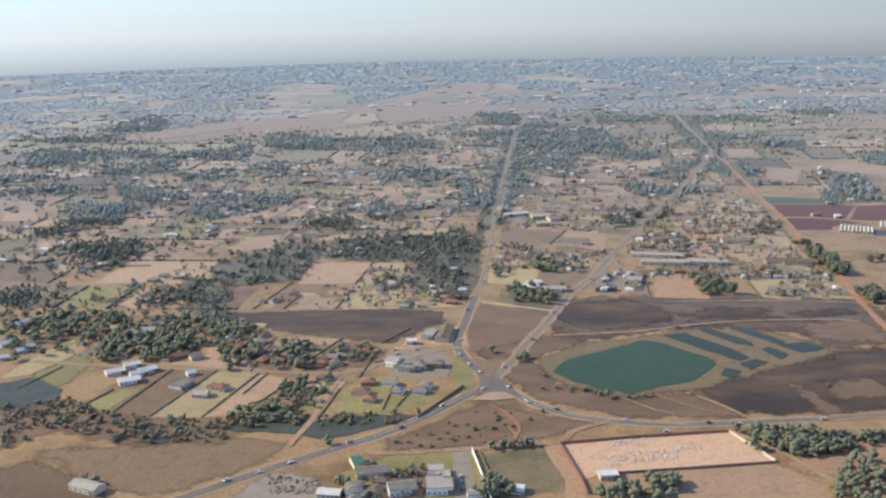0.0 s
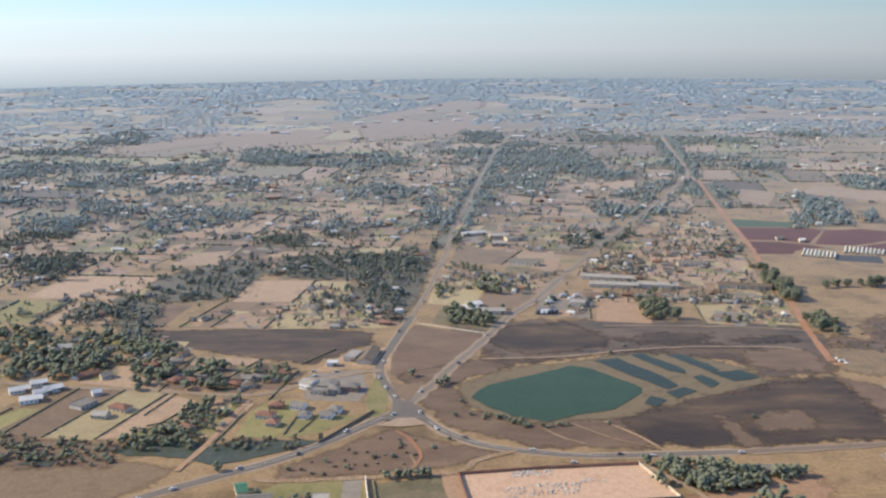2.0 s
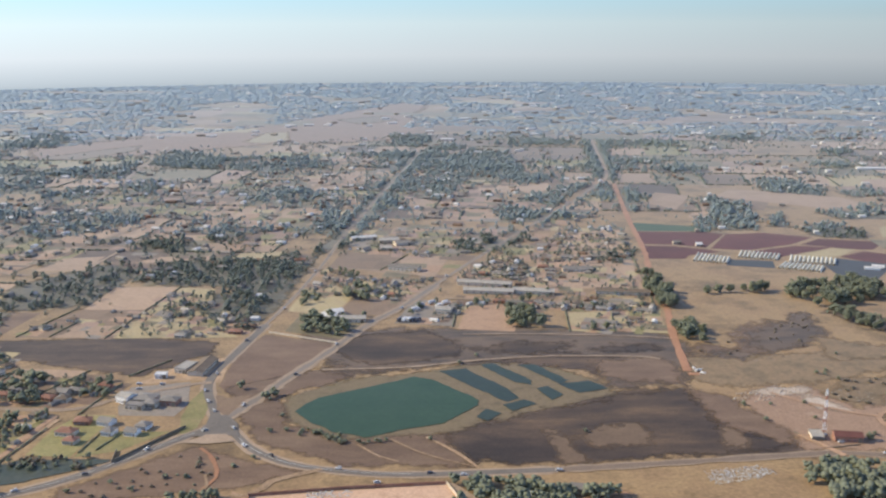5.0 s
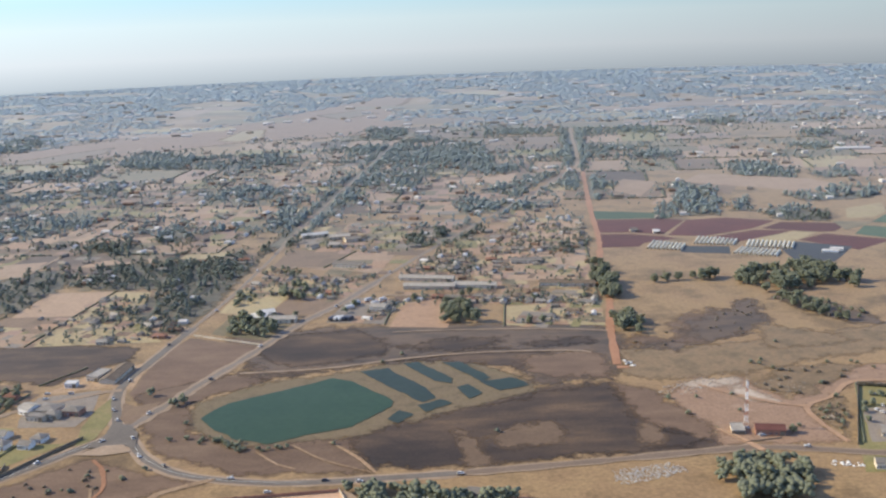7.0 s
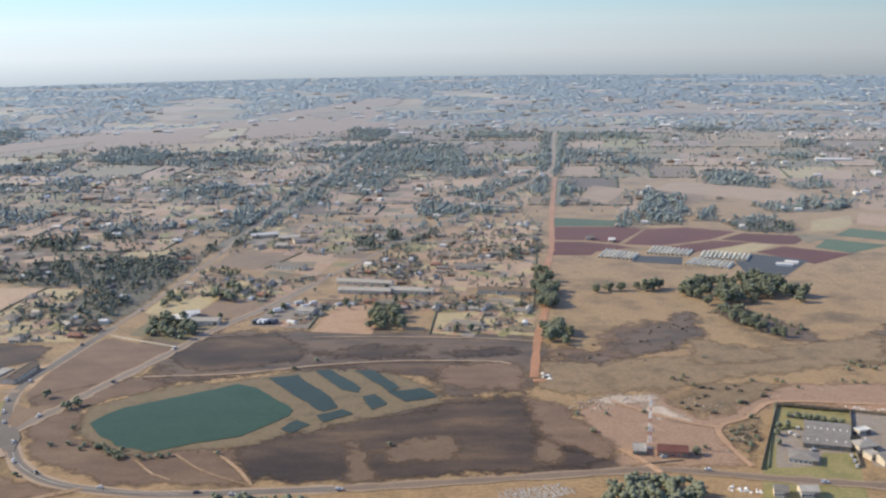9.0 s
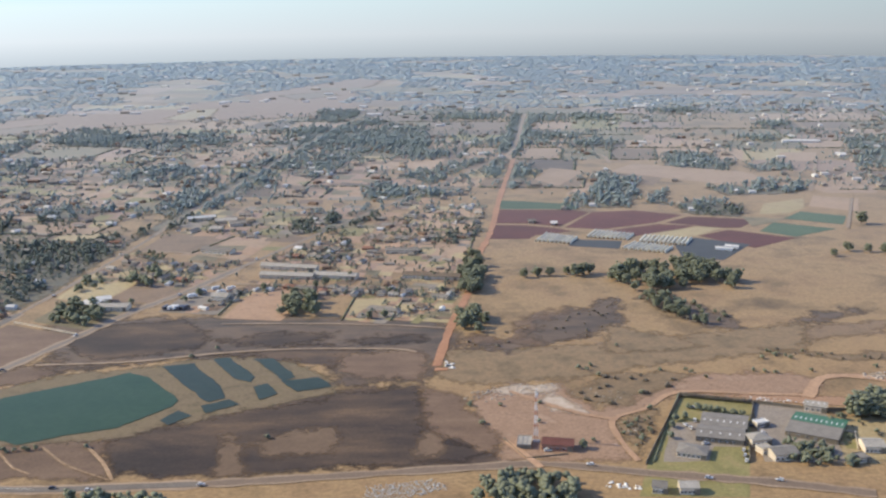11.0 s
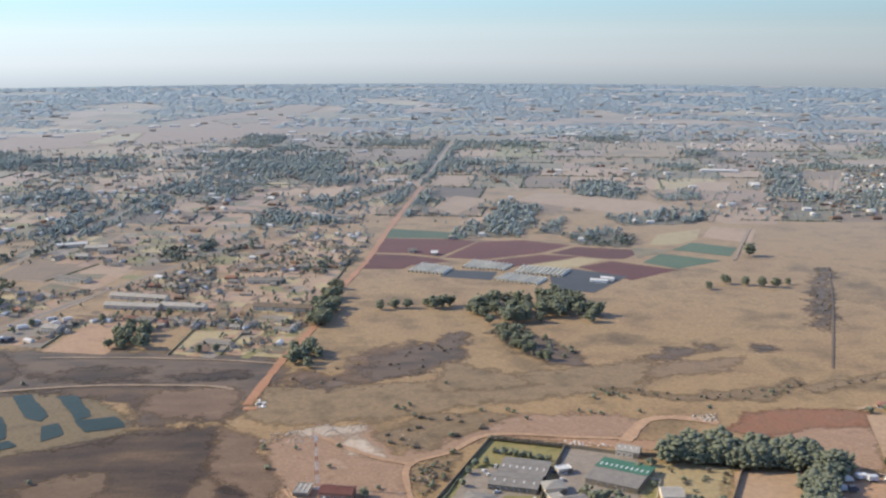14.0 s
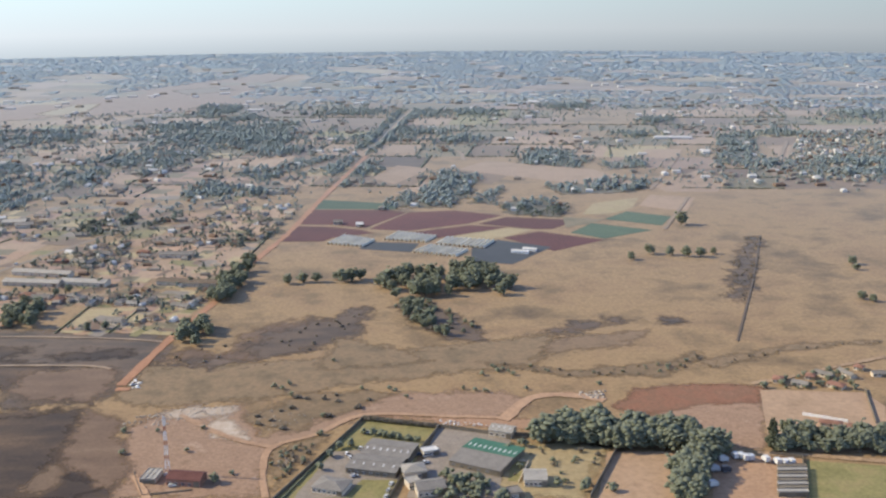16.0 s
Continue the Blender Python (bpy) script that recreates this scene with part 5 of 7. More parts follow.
bungalow([(-426.0, 887.0), (-418.3, 897.9)], 8, 3, "gable", WHITE_TIN, WHITE_WALL)
bungalow([(-419.8, 829.8), (-410.2, 842.2)], 8, 3, "gable", WHITE_TIN, WHITE_WALL)
bungalow([(-399.7, 812.6), (-392.3, 817.6)], 6, 3, "gable", WHITE_TIN, CREAM)
bungalow([(-396.2, 823.6), (-390.5, 826.0)], 5, 3, "gable", WHITE_TIN, CREAM)
bungalow([(-408.6, 796.8), (-402.2, 799.0)], 6, 3, "gable", WHITE_TIN, CREAM)
bungalow([(-328.8, 844.4), (-319.8, 846.7)], 8, 3, "hip", THATCH, CREAM)
for e, d in (([(-311.0, 753.2), (-298.9, 759.7)], 12), ([(-301.2, 768.8), (-290.3, 774.3)], 10), ([(-296.2, 732.9), (-281.7, 738.9)], 14), ([(-285.6, 755.0), (-274.4, 762.9)], 12), ([(-291.9, 749.3), (-280.6, 755.8)], 8)):
    building(e, d * 0.75, 3.2, "gable", WHITE_TIN, WHITE_WALL, "bright white-roofed guest house wing", "white_house", "house", 1.6, 4, group="white guest house")
# offices and scrap yard below the asphalt road
for e, d, h, r, rm, wm, lb in (([(-113.0, 576.5), (-106.6, 578.4)], 13, 4, "gable", GREEN_ROOF, CREAM, "small green-roofed hall in a garden"), ([(-110.7, 563.2), (-91.1, 565.7)], 10, 4, "gable", TIN, CREAM, "long grey-roofed workshop beside offices"),
                               ([(-90.6, 538.5), (-74.9, 541.7)], 11, 5, "gable", TIN, WHITE_WALL, "grey-roofed workshop with white walls"), ([(-69.4, 539.9), (-54.0, 540.4)], 16, 4.5, "flat", PALE_TIN, WHITE_WALL, "white flat-roofed office building"),
                               ([(-68.0, 563.4), (-58.9, 563.6)], 9, 4.5, "flat", PALE_TIN, WHITE_WALL, "white flat-roofed office building wing"), ([(-59.2, 553.8), (-54.8, 554.2)], 9, 5, "flat", PALE_TIN, WHITE_WALL, "white flat-roofed office building wing"),
                               ([(-45.8, 535.6), (-35.3, 536.3)], 6, 3, "flat", PALE_TIN, WHITE_WALL, "low white gatehouse by the drive"), ([(-116.1, 540.1), (-107.0, 540.9)], 9, 4, "hip", TIN, WHITE_WALL, "grey-roofed house among garden trees"),
                               ([(-133.1, 541.2), (-119.8, 538.3)], 8, 3, "gable", WHITE_TIN, CREAM, "pale-roofed shed beside a scrap yard"), ([(-281.0, 560.9), (-263.9, 551.1)], 10, 4, "gable", PALE_TIN, CREAM, "pale-roofed farm shed in dry grass"),
                               ([(-20.4, 538.9), (-14.0, 537.0)], 8, 3, "gable", WHITE_TIN, WHITE_WALL, "small white house among trees"), ([(33.8, 552.1), (44.7, 552.9)], 8, 3.2, "flat", WHITE_TIN, CREAM, "site shed with white roof sheets"),
                               ([(172.2, 592.5), (179.3, 592.0)], 8, 3, "hip", WHITE_TIN, CREAM, "white-roofed house among trees"), ([(199.2, 603.5), (211.7, 599.9)], 8, 3, "gable", TIN, CREAM, "grey-roofed house among trees")):
    building(e, d, h, r, rm, wm, lb, "workshop" if "workshop" in lb else "office" if "office" in lb else "shed" if "shed" in lb else "house", "building", 1.4, 4)
# sheds and yards between the two roads
for e, d, h, rm, lb in (([(158.1, 1084.2), (211.0, 1070.0)], 9, 4, PALE_TIN, "long low poultry shed with a pale metal roof"), ([(162.5, 1050.4), (210.9, 1041.3)], 11, 4, PALE_TIN, "long low poultry shed with a pale metal roof"),
                        ([(210.7, 1047.3), (249.8, 1038.7)], 11, 4, PALE_TIN, "long low poultry shed with a pale metal roof"), ([(291.3, 1042.0), (342.2, 1030.7)], 10, 4, THATCH, "long brown-roofed shed behind trees"),
                        ([(87.9, 1153.3), (119.1, 1141.5)], 12, 4, TIN, "grey-roofed farm shed in dry grass"), ([(272.8, 1135.5), (303.9, 1133.3)], 9, 4, TIN, "low grey-roofed shed on dry ground")):
    building(e, d, h, "gable", rm, CREAM, lb, "long_shed", "shed", 1.8, 6, group="long sheds")
for e, d, h, r, rm, lb in (([(29.3, 964.5), (43.3, 960.2)], 14, 4, "gable", WHITE_TIN, "white-roofed store beside a road"), ([(44.9, 954.7), (70.3, 953.6)], 12, 4, "gable", PALE_TIN, "pale-roofed store beside a road"),
                           ([(133.0, 978.9), (146.8, 974.5)], 12, 5, "gable", PALE_TIN, "pale-roofed workshop in the truck yard"), ([(41.9, 1303.2), (72.2, 1311.9)], 8, 4, "gable", WHITE_TIN, "long white market hall in a yard"),
                           ([(75.6, 1288.6), (99.5, 1290.8)], 16, 4, "gable", PALE_TIN, "pale-roofed hall in a yard"), ([(77.3, 1247.5), (90.5, 1246.9)], 14, 4, "gable", PALE_TIN, "pale-roofed hall in a yard"),
                           ([(95.6, 1271.6), (112.7, 1277.2)], 14, 4, "gable", TIN, "grey-roofed hall in a yard"), ([(39.5, 974.4), (50.6, 978.9)], 12, 4, "gable", WHITE_TIN, "white-roofed store beside a road"),
                           ([(331.6, 1440.5), (355.3, 1438.4)], 16, 4, "gable", PALE_TIN, "pale-roofed farm hall among plots") , ([(318.0, 1467.4), (359.5, 1463.7)], 14, 4, "gable", TIN, "grey-roofed farm hall among plots"),
                           ([(423.3, 1266.6), (432.1, 1265.9)], 8, 3, "gable", TIN, "farm house among the crops"), ([(447.2, 1253.8), (454.2, 1253.2)], 7, 3, "gable", WHITE_TIN, "small white farm store")):
    building(e, d, h, r, rm, CREAM, lb, "store", "building", 1.5, 4)
# the walled yard with its halls, the green-roofed warehouse and its neighbours
# dark wall colour on the halls and warehouse paints in their unlit fronts
building([(473.6, 695.7), (498.2, 687.5)], 19, 3.4, "gable", TIN, DARK_WALL, "large grey-roofed hall with a row of roof lights", "hall", "hall", 0.8, 6, True, 7)
building([(466.9, 678.8), (492.0, 670.9)], 17, 3.4, "gable", TIN, DARK_WALL, "large grey-roofed hall with a row of roof lights", "hall", "hall", 0.8, 6, True, 5)
building([(451.5, 658.5), (466.3, 652.9)], 13, 3, "hip", TIN, CREAM, "grey hip-roofed office in the walled yard", "office", "office", 1.5, 5)
building([(519.3, 684.3), (544.1, 669.9)], 30, 3.4, "gable", TIN, DARK_WALL, "warehouse with a green and grey metal roof", "warehouse", "warehouse", 0.9, 5, True, 10, light_side=1, back_roof=GREEN_ROOF)
building([(542.3, 720.5), (554.2, 715.3)], 9, 4, "gable", PALE_TIN, CREAM, "pale-roofed shed behind the warehouse", "shed", "shed", 1.4, 3, True, 4)
for e, d, h, r, rm, lb in (([(496.2, 669.4), (507.5, 671.3)], 10, 4, "hip", PALE_TIN, "pale-roofed building in the works yard"), ([(503.0, 649.7), (516.6, 652.4)], 11, 4, "gable", TIN, "grey-roofed building in the works yard"),
                           ([(498.9, 658.2), (504.5, 660.3)], 7, 3.5, "flat", PALE_TIN, "small shed in the works yard"), ([(506.5, 695.2), (513.9, 697.5)], 5, 3, "flat", WHITE_TIN, "white storage container shed"),
                           ([(555.0, 658.7), (566.0, 658.0)], 12, 4, "gable", PALE_TIN, "pale-roofed cottage in a garden"), ([(547.3, 645.4), (552.9, 646.9)], 7, 3, "flat", TIN, "small flat-roofed shed in a garden"),
                           ([(379.0, 670.0), (396.0, 666.6)], 10, 4.0, "gable", RED_ROOF, "brick building with a dull red roof"), ([(443.4, 613.3), (452.8, 612.9)], 8, 4, "gable", PALE_TIN, "pale-roofed house by the road"),
                           ([(429.6, 615.2), (436.6, 613.6)], 8, 4, "gable", TIN, "grey-roofed house by the road")):
    building(e, d, h, r, rm, BRICK if rm is RED_ROOF else CREAM, lb, "works_building", "building", 1.6, 4)
for k in range(3):
    for x1, y1 in ((365.6 + 2.5 * k, 673.0 - 0.4 * k),):
        building([(x1, y1), (x1 + 2.2, y1 - 0.35)], 12, 2.4, "flat", PALE_TIN, CREAM, "pale storage container beside the mast", "container", "container", windows=0)
wall_line([(433.0, 649.0), (473.8, 749.1), (515.7, 733.7), (499.1, 687.5), (489.4, 650.4)], 2.0, 0.25, DARK_WALL, "dark boundary wall round the yard")
wall_line([(515.7, 733.7), (550.0, 720.1), (568.4, 719.0)], 2.0, 0.25, DARK_WALL, "dark boundary wall behind the works")
wall_line([(552.7, 662.9), (560.2, 686.5), (552.9, 689.0)], 1.0, 0.3, CREAM, "low cream wall round a small lawn")
wall_line([(610.1, 703.2), (585.1, 645.0)], 2.2, 0.25, DARK_WALL, "dark boundary wall of the garden")
wall_line([(16.6, 605.9), (72.7, 613.5), (129.3, 617.7)], 1.8, 0.25, BRICK, "brown wall with pillars round the building site", posts=5.0)
wall_line([(129.3, 617.7), (144.2, 571.1)], 1.8, 0.25, CREAM, "pale wall with pillars round the building site", posts=5.0)
wall_line([(16.6, 605.9), (22.4, 554.4), (23.4, 536.0)], 2.2, 0.3, TILE_ROOF, "orange brick wall of the building site")
wall_line([(34.0, 559.7), (143.7, 569.5)], 1.6, 0.25, DARK_WALL, "dark wall of the building site")
wall_line([(-39.8, 601.1), (-32.8, 534.7), (-31.4, 502.7)], 2.2, 0.3, WHITE_WALL, "white garden wall along a drive")
wall_line([(-11.0, 927.1), (47.8, 894.9)], 1.2, 0.25, CREAM, "pale precast wall along a plot", posts=6.0)
wall_line([(-75.3, 674.4), (-73.5, 656.0), (-39.9, 712.3)], 1.8, 0.25, DARK_WALL, "dark garden wall below the houses")
wall_line([(685.9, 688.2), (701.1, 682.5), (686.6, 639.3)], 2.0, 0.25, DARK_WALL, "dark wall round the truck yard")
wall_line([(772.9, 775.3), (757.7, 724.7)], 1.6, 0.25, DARK_WALL, "dark wall beside the dry paddock")
hedge([(-287.5, 681.6), (-264.2, 765.9)], 1.3, 0.9)
hedge([(-314.2, 691.9), (-299.4, 726.2)], 1.3, 0.9)
hedge([(-259.5, 671.4), (-228.4, 761.8)], 1.3, 0.9)
hedge([(-223.1, 666.8), (-195.1, 751.7)], 1.3, 0.9)
hedge([(-190.9, 682.9), (-168.4, 732.6)], 1.3, 0.9)
hedge([(-221.8, 766.4), (-191.9, 839.1)], 1.3, 0.9)
hedge([(-270.1, 783.2), (-252.4, 819.0)], 1.3, 0.9)
hedge([(-147.9, 916.1), (-119.0, 1088.6)], 1.3, 0.9)
hedge([(-224.7, 922.6), (-198.0, 1012.5)], 1.3, 0.9)
hedge([(-196.4, 921.4), (-185.7, 964.4)], 1.3, 0.9)
hedge([(-202.4, 757.2), (-193.1, 831.2)], 1.3, 0.9)
hedge([(-200.9, 709.4), (-188.5, 751.0)], 1.3, 0.9)
hedge([(-193.7, 689.7), (-178.6, 698.6)], 1.3, 0.9)
hedge([(-117.9, 737.2), (-103.8, 801.2)], 1.3, 0.9)
hedge([(-98.4, 672.0), (-90.0, 725.4)], 1.3, 0.9)
hedge([(-88.7, 676.1), (-77.2, 709.4)], 1.3, 0.9)
hedge([(79.1, 1151.3), (109.6, 1225.0)], 1.3, 0.9)
hedge([(147.2, 938.1), (155.6, 1012.0)], 1.3, 0.9)
hedge([(285.6, 915.8), (294.9, 981.3)], 1.3, 0.9)
hedge([(247.1, 918.1), (253.0, 983.9)], 1.3, 0.9)
hedge([(339.2, 1000.3), (367.1, 1256.6)], 1.3, 0.9)
hedge([(438.1, 652.2), (473.3, 750.8)], 1.3, 0.9)
hedge([(-372.0, 731.6), (-353.5, 779.3)], 1.3, 0.9)
hedge([(-34.6, 598.2), (-27.3, 534.4)], 1.3, 0.9)
hedge([(-159.9, 777.1), (-136.5, 831.5)], 1.3, 0.9)
hedge([(-142.9, 656.1), (-131.2, 713.5)], 1.3, 0.9)
hedge([(-102.8, 816.8), (-78.8, 854.5)], 1.3, 0.9)
wall_line([(358.7, 687.0), (369.4, 659.5), (393.0, 664.0)], 0.7, 0.15, DARK_WALL, "low brown wall round the red-roofed building")
tree(402.0, 671.5, 5.0, "round", "yard trees", 1.2)
# mast of red and white lattice beside the red-roofed building
mx, my = 377.0, 683.0
mast = empty("lattice_mast", pose(mx, my, 0), "red and white steel lattice mast", "mast")
for i in range(12):
    z0, z1, r0, r1 = i * 2.6, i * 2.6 + 2.6, 1.5 - i * 0.085, 1.5 - (i + 1) * 0.085
    mt = STEEL_WHITE if i % 3 else STEEL_RED
    sec = bmesh.new()
    for k in range(4):
        a, b = k * math.pi / 2 + 0.8, (k + 1) * math.pi / 2 + 0.8
        p0, p1 = (r0 * math.cos(a), r0 * math.sin(a), z0), (r1 * math.cos(a), r1 * math.sin(a), z1)
        q0, q1 = (r0 * math.cos(b), r0 * math.sin(b), z0), (r1 * math.cos(b), r1 * math.sin(b), z1)
        tube(sec, p0, p1, 0.08, 4)
        tube(sec, p0, q1, 0.045, 4)
        tube(sec, q0, p1, 0.045, 4)
        tube(sec, p1, q1, 0.045, 4)
    part("section", sec, mt, mast)
for k in range(3):
    part("antenna", box(bmesh.new(), 0.7 * math.cos(k * 2.1), 0.7 * math.sin(k * 2.1), 27.5, 0.35, 0.25, 2.2, k * 120), STEEL_WHITE, mast)
part("plinth", box(bmesh.new(), 0, 0, 0, 3.6, 3.6, 0.4), CONCRETE, mast)

# plastic tunnels beside the red crop fields
for (a, b, c, d), n in (([(422.0, 1178.9), (457.8, 1164.0), (468.6, 1189.4), (436.8, 1213.1)], 9), ([(475.9, 1192.4), (517.2, 1177.5), (529.2, 1200.9), (489.9, 1224.6)], 10), ([(525.5, 1168.3), (571.8, 1149.7), (584.0, 1176.8), (537.3, 1196.3)], 11), ([(503.7, 1140.9), (544.0, 1118.5), (556.4, 1141.8), (520.6, 1165.5)], 10)):
    A, B, C, D = Vector(a), Vector(b), Vector(c), Vector(d)
    for k in range(n):
        f = (k + 0.5) / n
        p, q = A.lerp(B, f), D.lerp(C, f)
        L, w = (q - p).length, (B - A).length / n * 0.66
        ang = math.degrees(math.atan2(q.y - p.y, q.x - p.x))
        tn = empty("tunnel_greenhouse", pose((p.x + q.x) / 2, (p.y + q.y) / 2, 0, 0, 0, ang - 90), "long milky plastic tunnel greenhouse", "greenhouse", "plastic tunnels")
        arc = [(w / 2 * math.cos(math.pi * i / 8), 2.6 * math.sin(math.pi * i / 8) ** 0.7) for i in range(9)]
        part("film", prism(bmesh.new(), arc, -L / 2, L / 2), PLASTIC, tn)
        for s in (-1, 1):
            part("end_frame", box(bmesh.new(), 0, s * (L / 2 + 0.05), 0, 1.4, 0.1, 2.0), TIMBER, tn)
for e in ([(595.0, 1131.3), (610.0, 1125.8)], [(606.3, 1139.2), (617.7, 1133.9)]):
    building(e, 4, 2.4, "gable", WHITE_TIN, WHITE_WALL, "low white tunnel roof", "tunnel_greenhouse", "greenhouse", 0.8, 0, False)

# cottages by the far paddock
for e, d in (([(721.9, 789.9), (727.4, 787.6)], 9), ([(743.8, 794.4), (748.3, 792.1)], 8), ([(731.8, 785.4), (739.3, 779.3)], 6), ([(751.8, 781.3), (758.7, 774.3)], 8), ([(751.9, 801.8), (759.3, 793.4)], 6), ([(767.4, 804.9), (771.4, 792.6)], 6), ([(780.0, 809.2), (784.0, 805.8)], 7), ([(786.8, 795.6), (794.8, 795.1)], 6), ([(737.6, 714.2), (744.3, 711.5)], 9), ([(725.3, 722.7), (736.1, 718.1)], 7)):
    building(e, d * 0.8, 2.5, "hip" if d > 6 else "gable", TILE_ROOF if d > 6 else TIN, CREAM, "cottage with an orange tiled roof" if d > 6 else "small pale-roofed outbuilding near the cottages", "cottage", "house", 1.1, 2, group="cottages")
wall_line([(721.8, 739.0), (742.9, 727.1)], 1.6, 0.25, WHITE_WALL, "pale wall round a garden")

# ---- vehicles ----
for line, f, side, colour in ((ROAD_A, 0.03, 2, "white"), (ROAD_A, 0.045, 2, "silver"), (ROAD_A, 0.07, -2, "white"), (ROAD_A, 0.13, 2, "dark"), (ROAD_A, 0.2, -2, "silver"), (ROAD_A, 0.3, 2, "white"), (ROAD_A, 0.42, -2, "dark"),
                             (ROAD_B, 0.03, 2, "white"), (ROAD_B, 0.1, -2, "dark"), (ROAD_B, 0.17, 2, "white"), (ROAD_B, 0.28, -2, "silver"), (ROAD_B, 0.4, 2, "white"),
                             (ROAD_SW, 0.06, 2, "white"), (ROAD_SW, 0.2, -2, "white"), (ROAD_SW, 0.36, 2, "dark"), (ROAD_SW, 0.5, -2, "silver"), (ROAD_SW, 0.66, 2, "white"), (ROAD_SW, 0.8, -2, "white"),
                             (ROAD_E, 0.03, 2, "white"), (ROAD_E, 0.08, -2, "white"), (ROAD_E, 0.12, 2, "dark"), (ROAD_E, 0.2, 2, "white"), (ROAD_E, 0.42, -2, "white"), (ROAD_E, 0.76, 2, "white"), (ROAD_E, 0.86, -2, "silver"), (ROAD_E, 0.92, 2, "white")):
    x, y, a = on_line(line, f, side)
    car(x, y, a + (180 if side > 0 else 0), colour)
for x, y, a, col in ((-26.0, 741.1, 110, "white"), (368.4, 675.1, 10, "white"), (382.2, 668.5, 12, "white"), (476.0, 727.8, 10, "silver"), (473.4, 707.3, 80, "white"), (468.3, 696.0, 100, "white"),
                     (489.1, 674.9, 170, "dark"), (-48.7, 562.9, 80, "white"), (-49.1, 555.3, 80, "silver"), (-48.5, 545.7, 80, "dark"), (-90.9, 798.8, 5, "white"), (-88.6, 788.1, 10, "white"), (-73.5, 797.5, 20, "silver"),
                     (89.1, 620.5, 5, "white"), (120.3, 632.4, 5, "dark"), (140.1, 629.1, 5, "white"), (-170.4, 576.4, 20, "white"), (328.9, 810.4, 30, "white"), (52.2, 1254.7, 5, "white"), (62.1, 1251.2, 5, "white"), (42.2, 1255.2, 5, "silver"),
                     (512.4, 704.2, 20, "white"), (509.4, 697.7, 100, "silver"), (504.4, 697.6, 10, "dark"), (490.1, 664.5, 70, "white"), (488.9, 657.6, 70, "silver"), (487.8, 650.9, 70, "white"), (471.5, 674.2, 20, "silver"), (466.3, 700.7, 100, "white"), (507.3, 687.9, 30, "white")):
    car(x, y, a, col, 0.3)
for k, (x, y, a, col, L) in enumerate(((105.8, 956.8, 62, "white", 9.0), (109.6, 956.6, 62, "white", 9.0), (113.4, 956.4, 62, "dark", 9.0), (117.2, 956.2, 62, "dark", 9.0), (101.5, 957.1, 62, "dark", 9.0), (115.3, 990.7, 30, "white", 9.0),
                       (119.9, 1004.9, 30, "silver", 9.0), (137.7, 1002.0, 40, "white", 9.0), (144.0, 1012.7, 40, "white", 9.0), (131.3, 1013.5, 40, "silver", 9.0),
                       (666.5, 684.5, 100, "white", 5.4), (669.4, 684.3, 100, "white", 5.4), (671.0, 682.2, 100, "white", 5.4), (673.9, 682.0, 95, "silver", 5.4), (681.0, 679.6, 100, "white", 5.4), (685.8, 676.6, 100, "white", 5.4),
                       (689.1, 675.1, 100, "white", 5.4), (692.7, 675.6, 100, "white", 5.4), (655.8, 683.1, 5, "silver", 5.4), (659.5, 680.8, 5, "white", 5.4), (652.1, 670.0, 5, "silver", 5.4), (646.5, 653.4, 20, "white", 5.4),
                       (657.5, 669.1, 5, "dark", 5.4)
                       )):
    truck(x, y, a, col, L, label={"white": "white box truck parked in a yard", "silver": "silver box truck parked in a yard", "dark": "dark box truck parked in a yard"}[col])
for k in range(8):
    (x1, y1), (x2, y2) = [(683.8, 668.2), (674.5, 641.2)]
    f = k / 7
    building([(x1 + (x2 - x1) * f, y1 + (y2 - y1) * f), (x1 + (x2 - x1) * f + 14, y1 + (y2 - y1) * f - 0.6)], 2.6, 2.6, "flat", PALE_TIN if k % 2 else DARK_WALL, DARK_WALL, "rusty long container in the truck yard", "container", "container", windows=0, group="containers of the truck yard")

# ---- rubble, rocks and building blocks ----
def rubble(name, poly, n, lo, hi, mat, label, seed):
    rng = np.random.RandomState(seed)
    ps = spots(poly, n, lo, seed)
    me = clump_mesh(name, [(p[0], p[1], 0.2) for p in ps], rng.uniform(lo, hi, len(ps)), mat, 0.6, 0.5, rng)
    return tagged(new(name, me), label, "rubble", kind="stuff")


rubble("rubble", [(336.7, 750.1), (342.3, 759.6), (369.5, 768.9), (398.1, 775.0), (394.0, 758.9), (372.8, 752.0), (349.9, 741.3)], 150, 0.25, 0.8, PALE_RUBBLE, "heaps of pale builder's rubble", 1)
rubble("rubble", [(403.8, 758.4), (425.6, 765.5), (446.4, 751.6), (423.0, 733.0)], 60, 0.2, 0.6, PALE_RUBBLE, "scattered pale stones in scrub", 2)
rubble("rubble", [(288.1, 630.3), (318.2, 635.9), (322.6, 629.0), (314.6, 616.9), (284.8, 610.1)], 280, 0.3, 0.6, CONCRETE, "stacks of white stone blocks beside the road", 3)
rubble("rubble", [(283.4, 628.3), (323.8, 632.2), (325.6, 623.0), (282.6, 614.7)], 160, 0.3, 0.55, CONCRETE, "stacks of white stone blocks beside the road", 4)
rubble("rubble", [(409.6, 629.9), (426.6, 624.9), (424.9, 619.5), (407.7, 623.0)], 24, 0.5, 1.1, WHITE_WALL, "white painted stones by the road", 5)
rubble("rubble", [(53.9, 592.1), (90.0, 593.9), (86.0, 577.5), (43.1, 572.3), (41.6, 583.0)], 160, 0.3, 0.9, CONCRETE, "half-laid foundation blocks on orange earth", 6)
